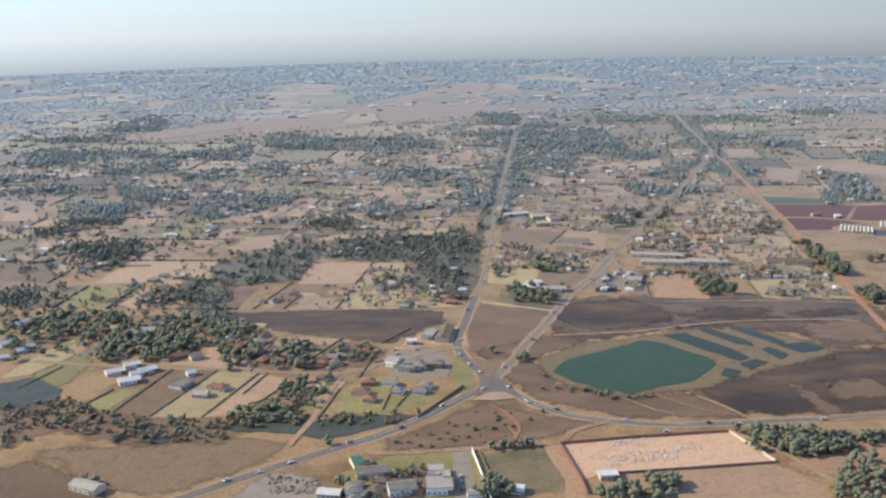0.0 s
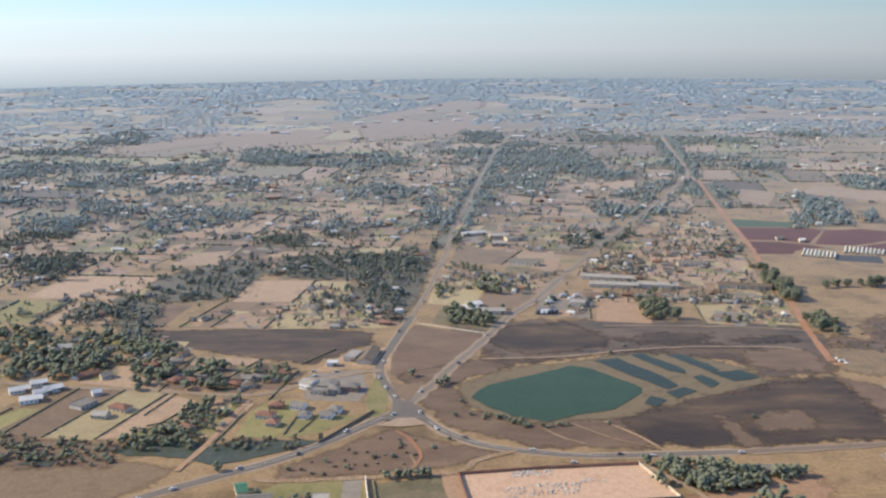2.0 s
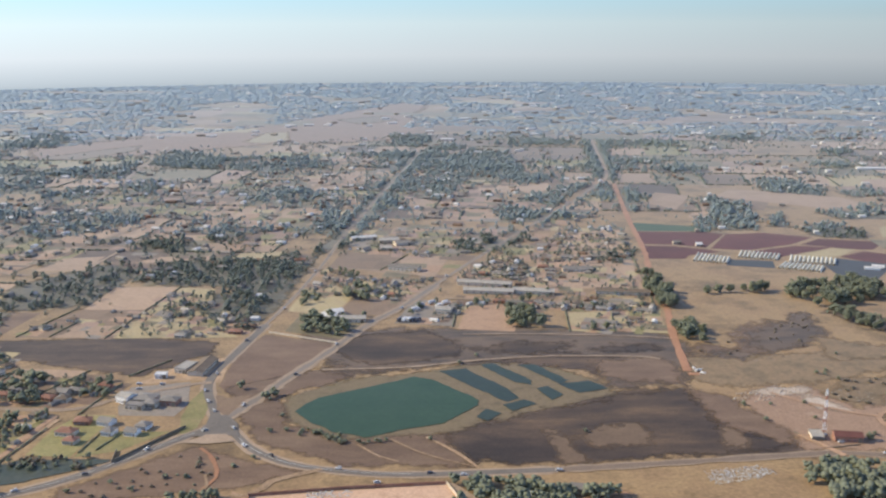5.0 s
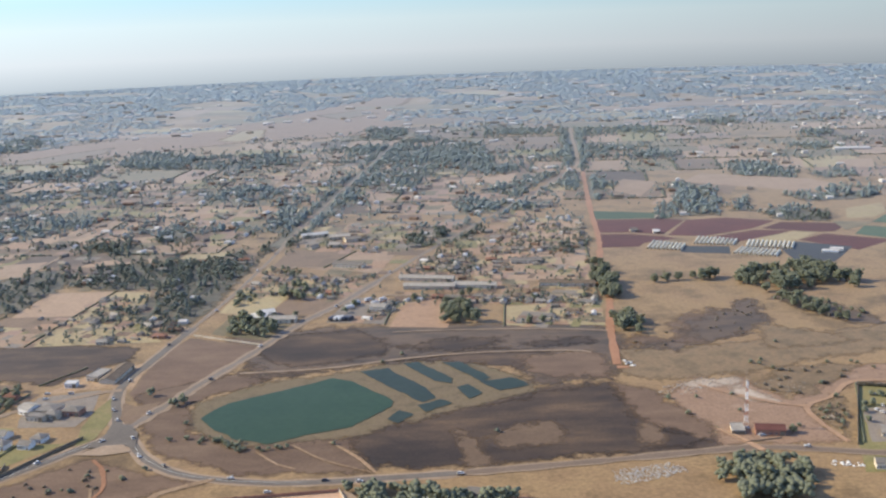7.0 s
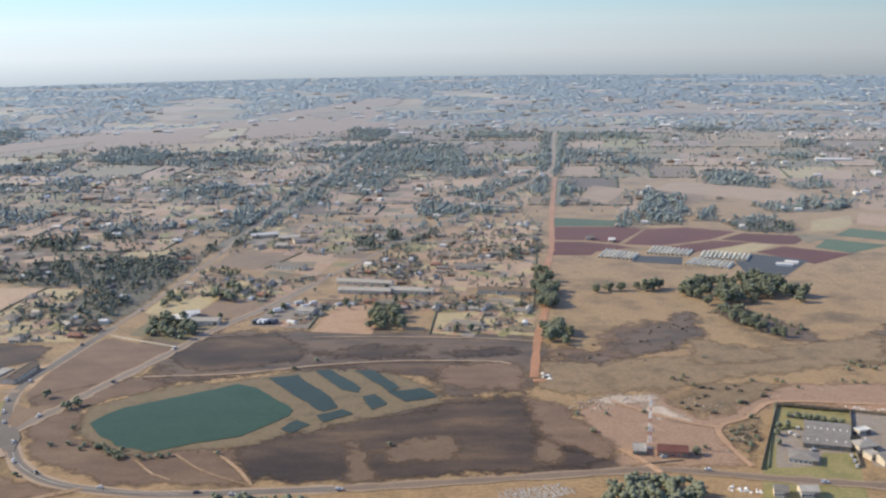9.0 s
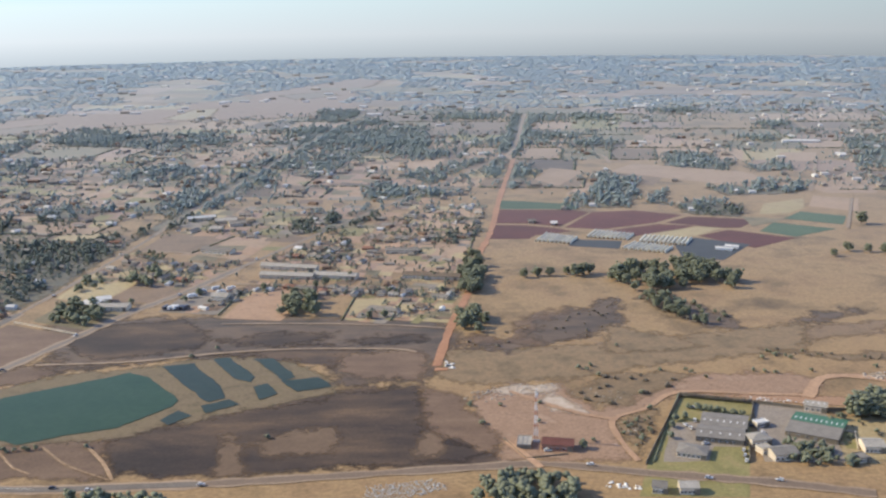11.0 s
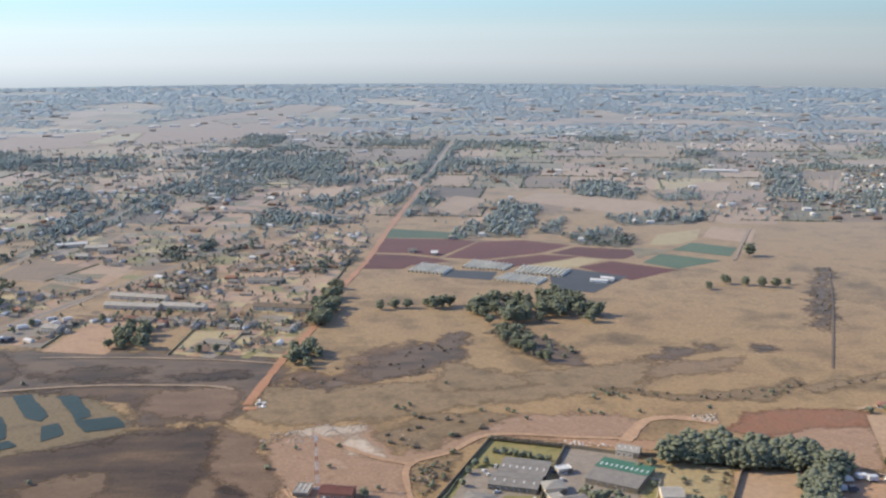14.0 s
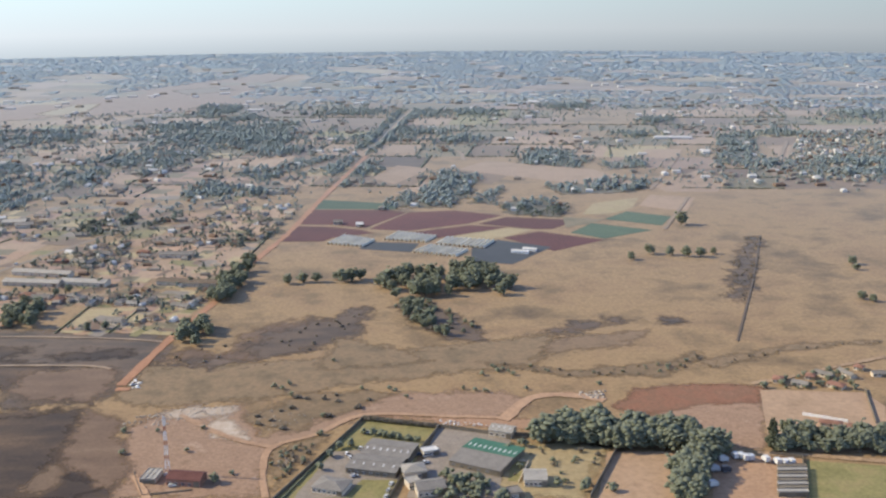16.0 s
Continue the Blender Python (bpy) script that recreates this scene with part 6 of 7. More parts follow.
rubble("rubble", [(50.0, 609.7), (76.2, 612.3), (74.2, 603.6), (48.4, 601.1)], 60, 0.4, 1.0, CONCRETE, "stacked bricks on the building site", 7)
rubble("rubble", [(91.1, 598.1), (105.2, 597.1), (103.9, 592.1), (89.8, 593.0)], 24, 0.4, 0.8, CONCRETE, "stacked bricks on the building site", 8)
rubble("rubble", [(-166.7, 574.6), (-135.1, 564.8), (-123.6, 545.6), (-160.0, 548.0)], 120, 0.4, 1.3, DARK_WALL, "scrap heaped in a yard", 9)
rubble("rubble", [(599.8, 781.5), (617.2, 783.2), (614.9, 770.5), (601.6, 771.4)], 50, 0.5, 1.4, PALE_RUBBLE, "rubble tipped beside an earth track", 10)
rubble("rubble", [(430.3, 696.2), (438.6, 700.5), (440.1, 685.6), (432.9, 686.0)], 30, 0.3, 0.7, PALE_RUBBLE, "dumped rubble in scrub", 11)
rubble("rubble", [(327.1, 820.2), (334.9, 817.3), (333.6, 805.4), (326.4, 805.8)], 18, 0.4, 1.2, WHITE_WALL, "white rubble at the road end", 12)
rubble("rubble", [(516.9, 743.2), (554.5, 735.3), (551.0, 730.8), (516.8, 737.6)], 40, 0.3, 0.8, WHITE_WALL, "pale rubble along the yard wall", 13)

# ---- trees standing alone, in groves and rows ----
grove([(568.7, 709.3), (576.7, 723.8), (604.3, 730.0), (608.6, 703.3)], 26, 10, 14, ("round",), 3.6, 1, 1.25)
grove([(607.9, 699.8), (615.3, 721.5), (642.9, 719.9), (656.2, 700.5), (666.0, 692.8), (654.3, 683.1), (639.6, 694.4)], 58, 9, 13.5, ("round", "round", "gum"), 3.8, 2, 1.25)
grove([(625.3, 642.8), (637.6, 680.8), (649.1, 680.1), (634.6, 632.0)], 30, 8, 12, ("round", "gum"), 3.6, 3, 1.2)
grove([(689.4, 691.4), (699.7, 712.7), (755.0, 705.6), (745.7, 684.7)], 40, 5, 10, ("gum", "round"), 4, 4, 1.15)
tree_row([(687.8, 690.1), (694.9, 709.2)], 4, 12, 15, "conifer", 5)
grove([(471.0, 1022.0), (498.8, 1058.8), (552.6, 1073.6), (574.7, 1045.9), (541.2, 995.4), (507.4, 986.7)], 42, 9, 14, ("gum", "gum", "round"), 6, 6)
grove([(489.6, 995.9), (507.1, 963.8), (526.0, 894.1), (521.6, 882.1), (498.4, 935.6)], 16, 6, 10, ("gum", "bush"), 5, 7)
grove([(565.2, 1015.1), (582.8, 1031.0), (586.3, 997.1), (570.0, 990.2)], 6, 9, 12, ("round",), 5, 8)
grove([(542.6, 1070.5), (572.0, 1072.1), (584.5, 1048.8), (564.8, 1041.2)], 10, 8, 12, ("gum",), 5, 9)
for x, y, h in ((400.3, 1039.2, 8), (412.1, 1043.6, 9), (423.9, 1042.7, 8), (447.0, 1041.0, 12), (452.5, 1044.1, 11), (459.8, 1049.0, 9), (439.4, 1050.5, 7), (698.9, 1098.1, 7), (719.9, 1117.3, 9), (736.7, 1111.8, 8), (750.8, 1106.5, 9), (762.8, 1103.5, 9), (776.8, 1112.9, 6), (778.8, 1237.0, 13), (886.0, 1067.7, 8), (881.6, 1048.8, 6), (850.0, 962.3, 7), (856.0, 955.8, 6)):
    tree(x, y, h, "round", "trees standing in the veld", 1.1)
grove([(345.1, 982.7), (340.5, 1048.8), (356.5, 1084.5), (366.6, 1046.9), (357.1, 989.6)], 18, 8, 12, ("round", "gum"), 5, 10)
grove([(341.6, 882.0), (337.4, 933.0), (357.2, 924.9), (360.4, 884.3)], 10, 8, 12, ("gum", "round"), 5, 11)
grove([(340.6, 1028.3), (348.2, 1118.2), (361.6, 1117.5), (360.3, 1009.3)], 12, 8, 12, ("gum", "round"), 5, 12)
grove([(196.4, 926.2), (201.5, 991.3), (218.9, 998.9), (235.2, 927.3)], 17, 7, 12, ("round", "gum"), 6, 13)
for x, y in ([(269.0, 923.0), (280.6, 927.0), (119.1, 999.5), (172.8, 1010.9), (216.8, 1017.5), (224.2, 1026.6), (244.6, 1045.1), (319.7, 1040.2), (326.1, 992.0), (281.8, 994.8), (183.9, 1059.3), (111.2, 978.6), (51.0, 965.2), (68.7, 972.6)]):
    tree(x, y, 6.5, "round", "garden trees", 1.0)
grove([(11.9, 929.6), (17.0, 974.3), (50.9, 963.6), (56.7, 910.9)], 24, 6, 10, ("round", "gum", "bush"), 5, 14)
grove([(44.1, 1033.0), (54.4, 1088.1), (71.6, 1075.8), (68.8, 1021.5)], 12, 7, 10, ("round", "gum"), 5, 15)
grove([(1.5, 1014.1), (4.4, 1056.2), (27.2, 1044.4), (28.5, 1012.9)], 10, 4, 7, ("bush", "round"), 4, 16)
grove([(24.1, 1125.6), (35.0, 1158.5), (59.6, 1149.5), (56.9, 1119.2)], 14, 3, 5, ("round",), 4, 17)
grove([(134.0, 618.0), (150.0, 619.0), (180.0, 612.0), (205.0, 606.0), (226.0, 598.0), (207.6, 587.2), (180.1, 576.0), (159.3, 578.0), (152.8, 590.0), (140.0, 604.0)], 48, 5, 9, ("gum", "round", "round"), 3.8, 18, 1.15)
grove([(169.7, 546.0), (189.1, 568.5), (212.3, 570.5), (214.0, 541.0), (190.4, 505.0), (160.6, 512.0)], 30, 5, 9, ("gum", "round"), 5, 19, 1.1)
grove([(159.4, 600.5), (168.9, 606.7), (185.2, 605.1), (198.1, 598.2), (194.4, 580.1), (159.4, 581.5)], 12, 5, 8.5, ("gum", "round"), 6, 20)
grove([(343.3, 629.2), (361.4, 635.5), (376.3, 632.7), (391.8, 620.2), (383.1, 585.2), (337.8, 587.0)], 48, 6, 10, ("gum", "round", "round"), 3.8, 22, 1.15)
grove([(133.4, 586.3), (135.5, 604.6), (188.4, 602.4), (207.2, 583.3)], 12, 5, 9, ("gum", "round"), 6, 23)
grove([(-38.6, 535.1), (-33.8, 558.1), (-21.1, 549.8), (-17.6, 533.8)], 8, 6, 9, ("round", "gum"), 5, 24)
grove([(18.6, 525.9), (51.5, 545.0), (79.5, 550.6), (67.8, 515.9)], 18, 6, 10, ("gum", "round"), 5, 25)
for x, y in [(-131.4, 615.3), (-27.2, 602.0), (-19.8, 604.0), (-14.5, 602.8), (-7.3, 603.2), (-2.4, 604.6), (-275.5, 570.3), (-267.8, 568.3), (-87.7, 565.5), (-77.5, 568.6), (-121.3, 560.1), (-116.1, 557.5), (6.9, 763.9), (12.0, 770.1), (-13.6, 785.7), (-154.2, 763.7), (-101.7, 578.1)]:
    tree(x, y, 6, "round", "roadside trees", 1.15)
grove([(-186.7, 759.8), (-184.6, 817.8), (-163.1, 811.8), (-158.4, 761.4)], 16, 7, 11, ("round", "gum"), 5, 26)
grove([(-146.4, 776.1), (-142.6, 817.3), (-111.8, 807.6), (-108.3, 773.0)], 14, 5, 8, ("round", "bush"), 5, 27)
grove([(-179.7, 673.8), (-174.3, 728.3), (-135.0, 739.7), (-144.6, 676.4)], 34, 4, 7, ("round", "bush", "gum"), 4.5, 28)
grove([(-207.8, 665.7), (-181.1, 684.3), (-152.0, 671.8), (-157.6, 650.3), (-195.7, 650.1)], 26, 4, 7, ("bush", "gum"), 4.5, 29)
grove([(-335.4, 777.9), (-332.0, 847.7), (-268.7, 842.5), (-241.9, 825.4), (-270.7, 785.9), (-298.1, 788.1)], 40, 6, 10, ("round", "gum"), 5, 30)
grove([(-408.6, 796.8), (-426.2, 871.0), (-391.8, 917.7), (-339.4, 913.2), (-351.6, 849.3), (-380.8, 794.6)], 24, 6, 10, ("round", "gum"), 6, 31)
tree_row([(474.5, 727.6), (503.8, 715.4)], 11, 3.2, 4.0, "round", 32, 0.4, 1.3, "row of clipped garden shrubs")
tree_row([(474.9, 745.8), (514.1, 733.0)], 24, 2.8, 3.4, "brown", 33, 0.3, 1.0, "row of young trees along the wall")
for x, y in [(457.4, 698.1), (453.8, 683.4), (461.7, 708.4), (468.2, 710.1), (517.3, 671.4), (519.9, 665.0), (523.9, 661.7), (528.4, 667.6), (531.8, 655.1), (519.2, 649.9), (529.8, 646.4), (583.6, 652.2), (597.2, 651.4), (585.9, 658.1), (570.6, 657.8), (551.1, 699.6), (559.3, 706.2)]:
    tree(x, y, 5, "round", "yard trees", 1.1)
for x, y in [(54.6, 691.9), (60.9, 687.4), (65.9, 681.5), (38.2, 701.1), (75.9, 681.0), (46.5, 696.5), (22.5, 728.7), (121.6, 684.7), (417.0, 801.0), (425.9, 805.3), (341.1, 737.3), (347.6, 708.7), (450.7, 727.1), (450.6, 752.0), (545.3, 814.7), (555.7, 820.3), (565.1, 813.6), (223.1, 692.6), (148.1, 836.0), (162.6, 854.5)]:
    tree(x, y, 3, "bush", "bushes in the veld", 1.3)
for x, y in [(487.7, 793.2), (491.1, 790.2), (470.5, 794.3), (532.3, 790.4), (539.0, 788.1), (552.6, 829.0), (562.4, 818.0), (450.0, 846.4), (497.9, 778.7), (422.1, 797.3), (428.3, 787.6), (384.7, 739.2), (664.3, 821.8), (679.6, 831.5), (615.9, 794.7), (545.6, 784.9), (569.9, 788.0), (360.2, 736.8), (381.1, 709.5), (409.4, 680.8)]:
    tree(x, y, 2.6, "bush", "bushes in the veld", 1.3)
for x, y in [(-19.6, 652.1), (12.2, 659.8), (-36.1, 634.0), (-51.8, 616.8), (-66.3, 626.9), (-88.4, 614.9), (17.3, 702.3), (36.9, 695.2), (49.9, 699.8), (63.1, 693.2), (56.1, 688.2), (27.8, 703.7)]:
    tree(x, y, 2.8, "bush", "bushes by the roads", 1.4)

grove([(-372.2, 698.3), (-328.1, 711.4), (-286.1, 676.4), (-204.5, 657.6), (-200.8, 624.5), (-261.1, 624.3), (-316.5, 649.2), (-344.7, 623.9)], 170, 2.4, 4.2, ("brown", "bush", "round"), 2.5, 40, 1.3)
grove([(-206.9, 660.7), (-175.5, 671.5), (-143.7, 666.1), (-128.2, 668.0), (-73.4, 664.0), (-88.8, 647.3), (-156.8, 642.6), (-202.5, 645.8)], 60, 2.2, 3.6, ("brown", "round"), 2.5, 41, 1.3)
grove([(-455.3, 923.2), (-276.9, 907.8), (-222.7, 854.0), (-261.3, 805.6), (-298.1, 788.1), (-352.0, 834.4), (-430.4, 855.9)], 130, 5, 9, ("round",), 5, 42, 1.15)
grove([(-251.1, 847.4), (-239.2, 891.2), (-206.3, 859.8), (-198.0, 792.5), (-218.5, 757.9)], 50, 5, 8, ("round",), 4, 43, 1.15)
grove([(35.5, 709.9), (63.1, 691.5), (78.2, 678.5), (119.1, 688.9), (64.9, 679.1)], 30, 1.6, 3, ("bush", "round"), 2, 44, 1.3)
grove([(336.2, 849.9), (384.7, 911.0), (443.1, 945.5), (466.7, 967.8), (464.6, 917.3), (426.1, 860.8), (367.1, 844.0)], 26, 0.8, 1.8, ("brown",), 5, 45, 2.0)
grove([(405.0, 750.0), (423.7, 783.3), (470.5, 794.3), (491.2, 779.1), (456.0, 751.0), (423.4, 729.2)], 14, 1.2, 2.6, ("brown",), 5, 46, 2.0)
grove([(426.5, 703.3), (448.9, 720.1), (445.3, 691.9), (431.6, 660.8)], 30, 1.2, 2.8, ("brown", "round"), 2.5, 47, 1.3)
grove([(546.1, 840.2), (598.8, 820.8), (665.6, 827.0), (693.1, 847.2), (688.7, 830.9), (660.7, 806.6), (596.9, 807.7), (545.0, 824.3)], 40, 0.8, 2.2, ("brown", "round"), 2.5, 48, 1.4)
grove([(687.2, 825.6), (756.4, 854.6), (825.5, 864.2), (822.9, 858.4), (753.6, 846.7), (692.4, 817.9)], 20, 0.6, 1.6, ("brown",), 2.5, 49, 1.5)
grove([(-91.9, 610.8), (-30.0, 671.1), (25.6, 644.0), (7.4, 619.9), (-52.2, 606.3)], 24, 1.0, 2.2, ("brown", "brown", "round"), 5, 50, 2.0)
grove([(551.8, 706.7), (598.4, 696.8), (582.2, 652.3), (541.3, 654.6)], 22, 1.2, 3.2, ("round", "brown"), 3, 51, 1.2)
grove([(766.1, 1033.3), (826.4, 1178.3), (842.6, 1178.3), (759.6, 959.2), (752.8, 974.6)], 60, 0.7, 1.8, ("brown",), 2.5, 54, 1.4)
grove([(486.6, 967.7), (505.3, 991.3), (521.8, 967.6), (544.0, 923.8), (548.8, 890.7), (528.8, 890.8), (509.8, 910.4)], 40, 1.5, 4.5, ("round", "brown"), 3, 55, 1.2)
grove([(709.0, 779.3), (769.5, 775.5), (782.1, 814.2), (736.6, 798.8)], 26, 2.0, 4.5, ("round",), 4, 52, 1.2)
grove([(514.6, 674.7), (541.9, 660.6), (545.7, 642.6), (510.9, 644.6)], 26, 3, 6, ("round",), 3, 53, 1.2)

for key, nm, lb, mt in (("tree", "garden_groves", "garden trees and groves between the houses", LEAF), ("bush", "veld_bushes", "low bushes scattered in dry grass", LEAF_GUM), ("brown", "dry_shrubs", "brown winter shrubs in dry grass", LEAF_BROWN)):
    if MORE[key]:
        tagged(new(nm, clump_mesh(nm, [q[:3] for q in MORE[key]], [q[3] for q in MORE[key]], mt, 0.8, 0.35)), lb, "trees", kind="stuff")

# ---- the farming district behind: plots, hedges, houses, trees ----
KEEP_OUT = []
KEEP_OUT.append([(-130.0, 870.5), (-51.7, 866.2), (38.3, 918.0), (99.8, 929.8), (337.1, 908.3), (305.7, 607.2), (-17.4, 620.6)])
KEEP_OUT.append([(-379.6, 482.3), (-616.0, 937.2), (-323.7, 911.8), (-165.3, 919.1), (-32.3, 869.8), (-17.7, 792.9), (-40.4, 461.9)])
KEEP_OUT.append([(-256.4, 861.9), (-235.4, 923.1), (-225.7, 922.7), (-147.7, 919.4), (-188.5, 1098.6), (-114.0, 1100.0), (-73.3, 1098.3), (-7.9, 930.4), (-34.5, 824.7)])
KEEP_OUT.append([(-28.8, 852.5), (22.1, 1177.8), (37.3, 1384.5), (189.0, 1377.6), (244.9, 1356.7), (102.8, 980.2), (4.8, 772.1)])
KEEP_OUT.append([(95.8, 899.8), (159.2, 1103.9), (232.3, 1204.5), (310.2, 1386.0), (384.9, 1379.7), (334.8, 886.2)])
KEEP_OUT.append([(375.6, 1436.6), (486.5, 1426.6), (600.7, 1519.8), (727.6, 1460.0), (724.7, 1405.0), (835.5, 1395.0), (897.0, 1444.3), (1052.6, 1375.4), (1228.3, 1413.5), (845.9, 570.2), (250.8, 602.2), (191.0, 863.2), (344.0, 1014.5), (365.8, 1166.9)])
KEEP_OUT.append([(-642.4, 2198.9), (-516.4, 2337.8), (-396.1, 2503.9), (-276.6, 2602.2), (-190.8, 2780.2), (-82.6, 2980.9), (9.3, 3189.8), (127.6, 3295.6), (115.8, 2999.3), (133.3, 2830.3), (64.1, 2415.0), (-55.3, 2369.5), (-164.9, 2374.4), (-240.5, 2309.2), (-319.3, 2249.8), (-413.2, 2182.4), (-550.7, 2125.0)])
KEEP_OUT.append([(568.8, 1601.7), (612.0, 1670.1), (749.1, 1583.9), (786.2, 1474.0), (734.4, 1459.4), (631.7, 1542.1)])
WOODS = []
WOODS.append([(-281.2, 1020.0), (-288.5, 1107.6), (-217.1, 1196.5), (-97.6, 1191.3), (-29.6, 1202.2), (3.9, 1192.4), (-9.2, 1014.5), (-37.2, 1026.0), (-93.5, 1118.4), (-176.3, 1122.0), (-192.5, 1022.3), (-251.1, 1004.9)])
WOODS.append([(-116.9, 989.5), (-105.9, 1050.1), (-52.9, 1069.8), (-9.2, 1014.5), (-27.7, 931.3), (-79.9, 950.9)])
WOODS.append([(-305.8, 997.5), (-311.7, 1058.9), (-284.3, 1026.2), (-253.3, 995.3), (-250.1, 923.7), (-251.1, 847.4)])
WOODS.append([(-351.1, 1980.1), (-368.6, 2203.3), (-231.8, 2094.4), (-229.9, 1918.6)])
WOODS.append([(74.8, 2320.8), (145.5, 2416.0), (160.4, 2305.6), (127.3, 2212.4)])
WOODS.append([(51.8, 1279.9), (80.9, 1549.6), (121.3, 1821.7), (178.5, 2207.5), (143.8, 2209.3), (47.7, 1599.3), (-3.7, 1192.7), (25.3, 1265.3)])
WOODS.append([(513.2, 1424.1), (546.0, 1603.9), (595.9, 1554.2), (573.1, 1418.7), (526.1, 1405.4)])
WOODS.append([(601.9, 1364.9), (656.9, 1393.7), (680.4, 1332.4), (660.9, 1283.1), (608.7, 1302.1)])
WOODS.append([(656.7, 1640.6), (700.8, 1740.9), (765.7, 1680.1), (726.7, 1586.1)])
WOODS.append([(764.8, 1629.7), (829.0, 1673.6), (828.4, 1599.3), (771.4, 1581.7)])
WOODS.append([(666.0, 1465.7), (756.9, 1505.0), (797.4, 1461.2), (767.6, 1419.0), (685.4, 1408.6)])
WOODS.append([(480.4, 1375.7), (499.9, 1443.4), (513.0, 1406.6), (499.6, 1341.9)])
WOODS.append([(1005.6, 1893.7), (1070.0, 1921.4), (993.6, 1656.7), (931.9, 1637.6)])
WOODS.append([(-5.5, 1401.6), (-24.0, 1588.7), (12.9, 1609.0), (22.9, 1399.2)])
WOODS.append([(164.6, 1272.3), (180.6, 1334.3), (247.5, 1362.8), (260.6, 1311.5), (210.2, 1239.5), (173.6, 1228.1)])
WOODS.append([(-115.6, 1089.6), (-174.1, 1115.4), (-192.8, 1163.4), (-151.3, 1211.3), (-53.1, 1204.1), (-16.4, 1256.7), (-11.1, 1104.4), (-58.2, 1096.5)])
WOODS.append([(104.2, 1675.8), (185.7, 2057.8), (248.4, 2224.7), (248.1, 1973.0), (188.9, 1667.4), (152.7, 1572.2)])
WOODS.append([(422.6, 1816.2), (487.2, 2291.5), (521.2, 2237.0), (447.3, 1752.3)])
SUBURB = [(967.2, 1476.9), (1147.0, 1912.5), (1299.4, 1930.9), (1084.0, 1446.1), (1029.3, 1463.0)]
rng = random.Random(42)
nrng = np.random.RandomState(42)
U = Vector((math.cos(radians(81)), math.sin(radians(81))))
V = Vector((math.cos(radians(-7)), math.sin(radians(-7))))
ORIGIN = Vector((0.0, 700.0))
plot_mats = [TAN_FIELD] * 6 + [PALE_GRASS] * 2 + [OLIVE_FIELD] * 5 + [BROWN] * 5 + [GRASS_GREEN] * 3 + [PINK_FIELD] * 2 + [DARK_BROWN] * 2 + [SCORCHED] * 2
tree_at, tree_r = [], []  # clumps of the district's trees
shrub_at, shrub_r = [], []
far_house = {"tin": [], "white": [], "tile": []}
HOUSE_MODELS = {}


def blocked(p):
    return any(inside(p, k) for k in KEEP_OUT)


def near_road(p, gap):
    for pts in (ROAD_A, ROAD_B, ROAD_C, FAR_ROAD):
        for a, b in zip(pts, pts[1:]):
            ab, ap = Vector(b) - Vector(a), Vector(p) - Vector(a)
            t = max(0.0, min(1.0, ap.dot(ab) / max(1e-6, ab.length_squared)))
            if (ap - ab * t).length < gap:
                return True
    return False


def in_view(p):
    a = math.degrees(math.atan2(p[0] - 215, p[1] - 80))
    return -42 < a < 46


def add_tree(x, y, h, wide=1.0):
    """A distant tree: small clumps heaped into an uneven crown."""
    n, lo, hi = (8, 0.11, 0.21) if y < 1350 else (5, 0.15, 0.26)
    for k in range(n):
        f = (k + 0.5) / n
        r = 0.26 * math.sin(math.pi * (0.2 + 0.7 * f)) * h * wide
        tree_at.append((x + rng.gauss(0, 0.8) * r, y + rng.gauss(0, 0.8) * r, h * (0.16 + 0.68 * f)))
        tree_r.append(h * wide * rng.uniform(lo, hi))


def simple_house(x, y, a, style):
    m = pose(x, y, 0, 0, 0, a)
    if style in HOUSE_MODELS:
        return copy_thing(HOUSE_MODELS[style], m)
    w, d, roof, rm, wm, label = {0: (10.5, 6.5, "hip", TIN, CREAM, "bungalow with a grey hip roof on its plot"), 1: (8.5, 5.5, "gable", PALE_TIN, CREAM, "bungalow with a pale metal roof on its plot"),
                                2: (11, 7, "hip", TILE_ROOF, BRICK, "bungalow with a brown tiled roof on its plot"), 3: (15, 6, "gable", TIN, CREAM, "long grey-roofed outbuilding on its plot"),
                                4: (6, 4.5, "gable", WHITE_TIN, WHITE_WALL, "small white-roofed house on its plot"), 5: (9, 6.5, "hip", THATCH, CREAM, "house with a dark thatched roof on its plot")}[style]
    ob = building([(-w / 2, 0), (w / 2, 0)], d, 2.6, roof, rm, wm, label, windows=2, rise=1.4, group="houses of the district")
    HOUSE_MODELS[style] = ob
    ob.matrix_world = m
    return ob


# the fields that lie open, with bare soil or dry grass
OPEN = []
ROSY = surface("rosy_bare_soil", [(0.25, 0.155, 0.105), (0.31, 0.195, 0.135), (0.27, 0.17, 0.115)], 40, 4, haze_gloss=6.5)


def open_field(pts, mat):
    OPEN.append(pts)
    patch("field", pts, mat, 0.030 + 0.0009 * len(OPEN), "open dry field between smallholdings", "field", 1.2, 9, len(OPEN))


open_field([(-335, 1189), (-312, 1167), (-279, 1240), (-274, 1293), (-339, 1246)], TAN_FIELD)
open_field([(-383, 1130), (-324, 1136), (-312, 1167), (-375, 1187)], TAN_FIELD)
open_field([(-290, 1165), (-237, 1166), (-233, 1235), (-277, 1225)], TAN_FIELD)
open_field([(-451, 1321), (-404, 1300), (-391, 1365), (-405, 1430), (-451, 1389)], TAN_FIELD)
open_field([(-271, 1301), (-242, 1440), (-214, 1487), (-208, 1416), (-244, 1331)], TAN_FIELD)
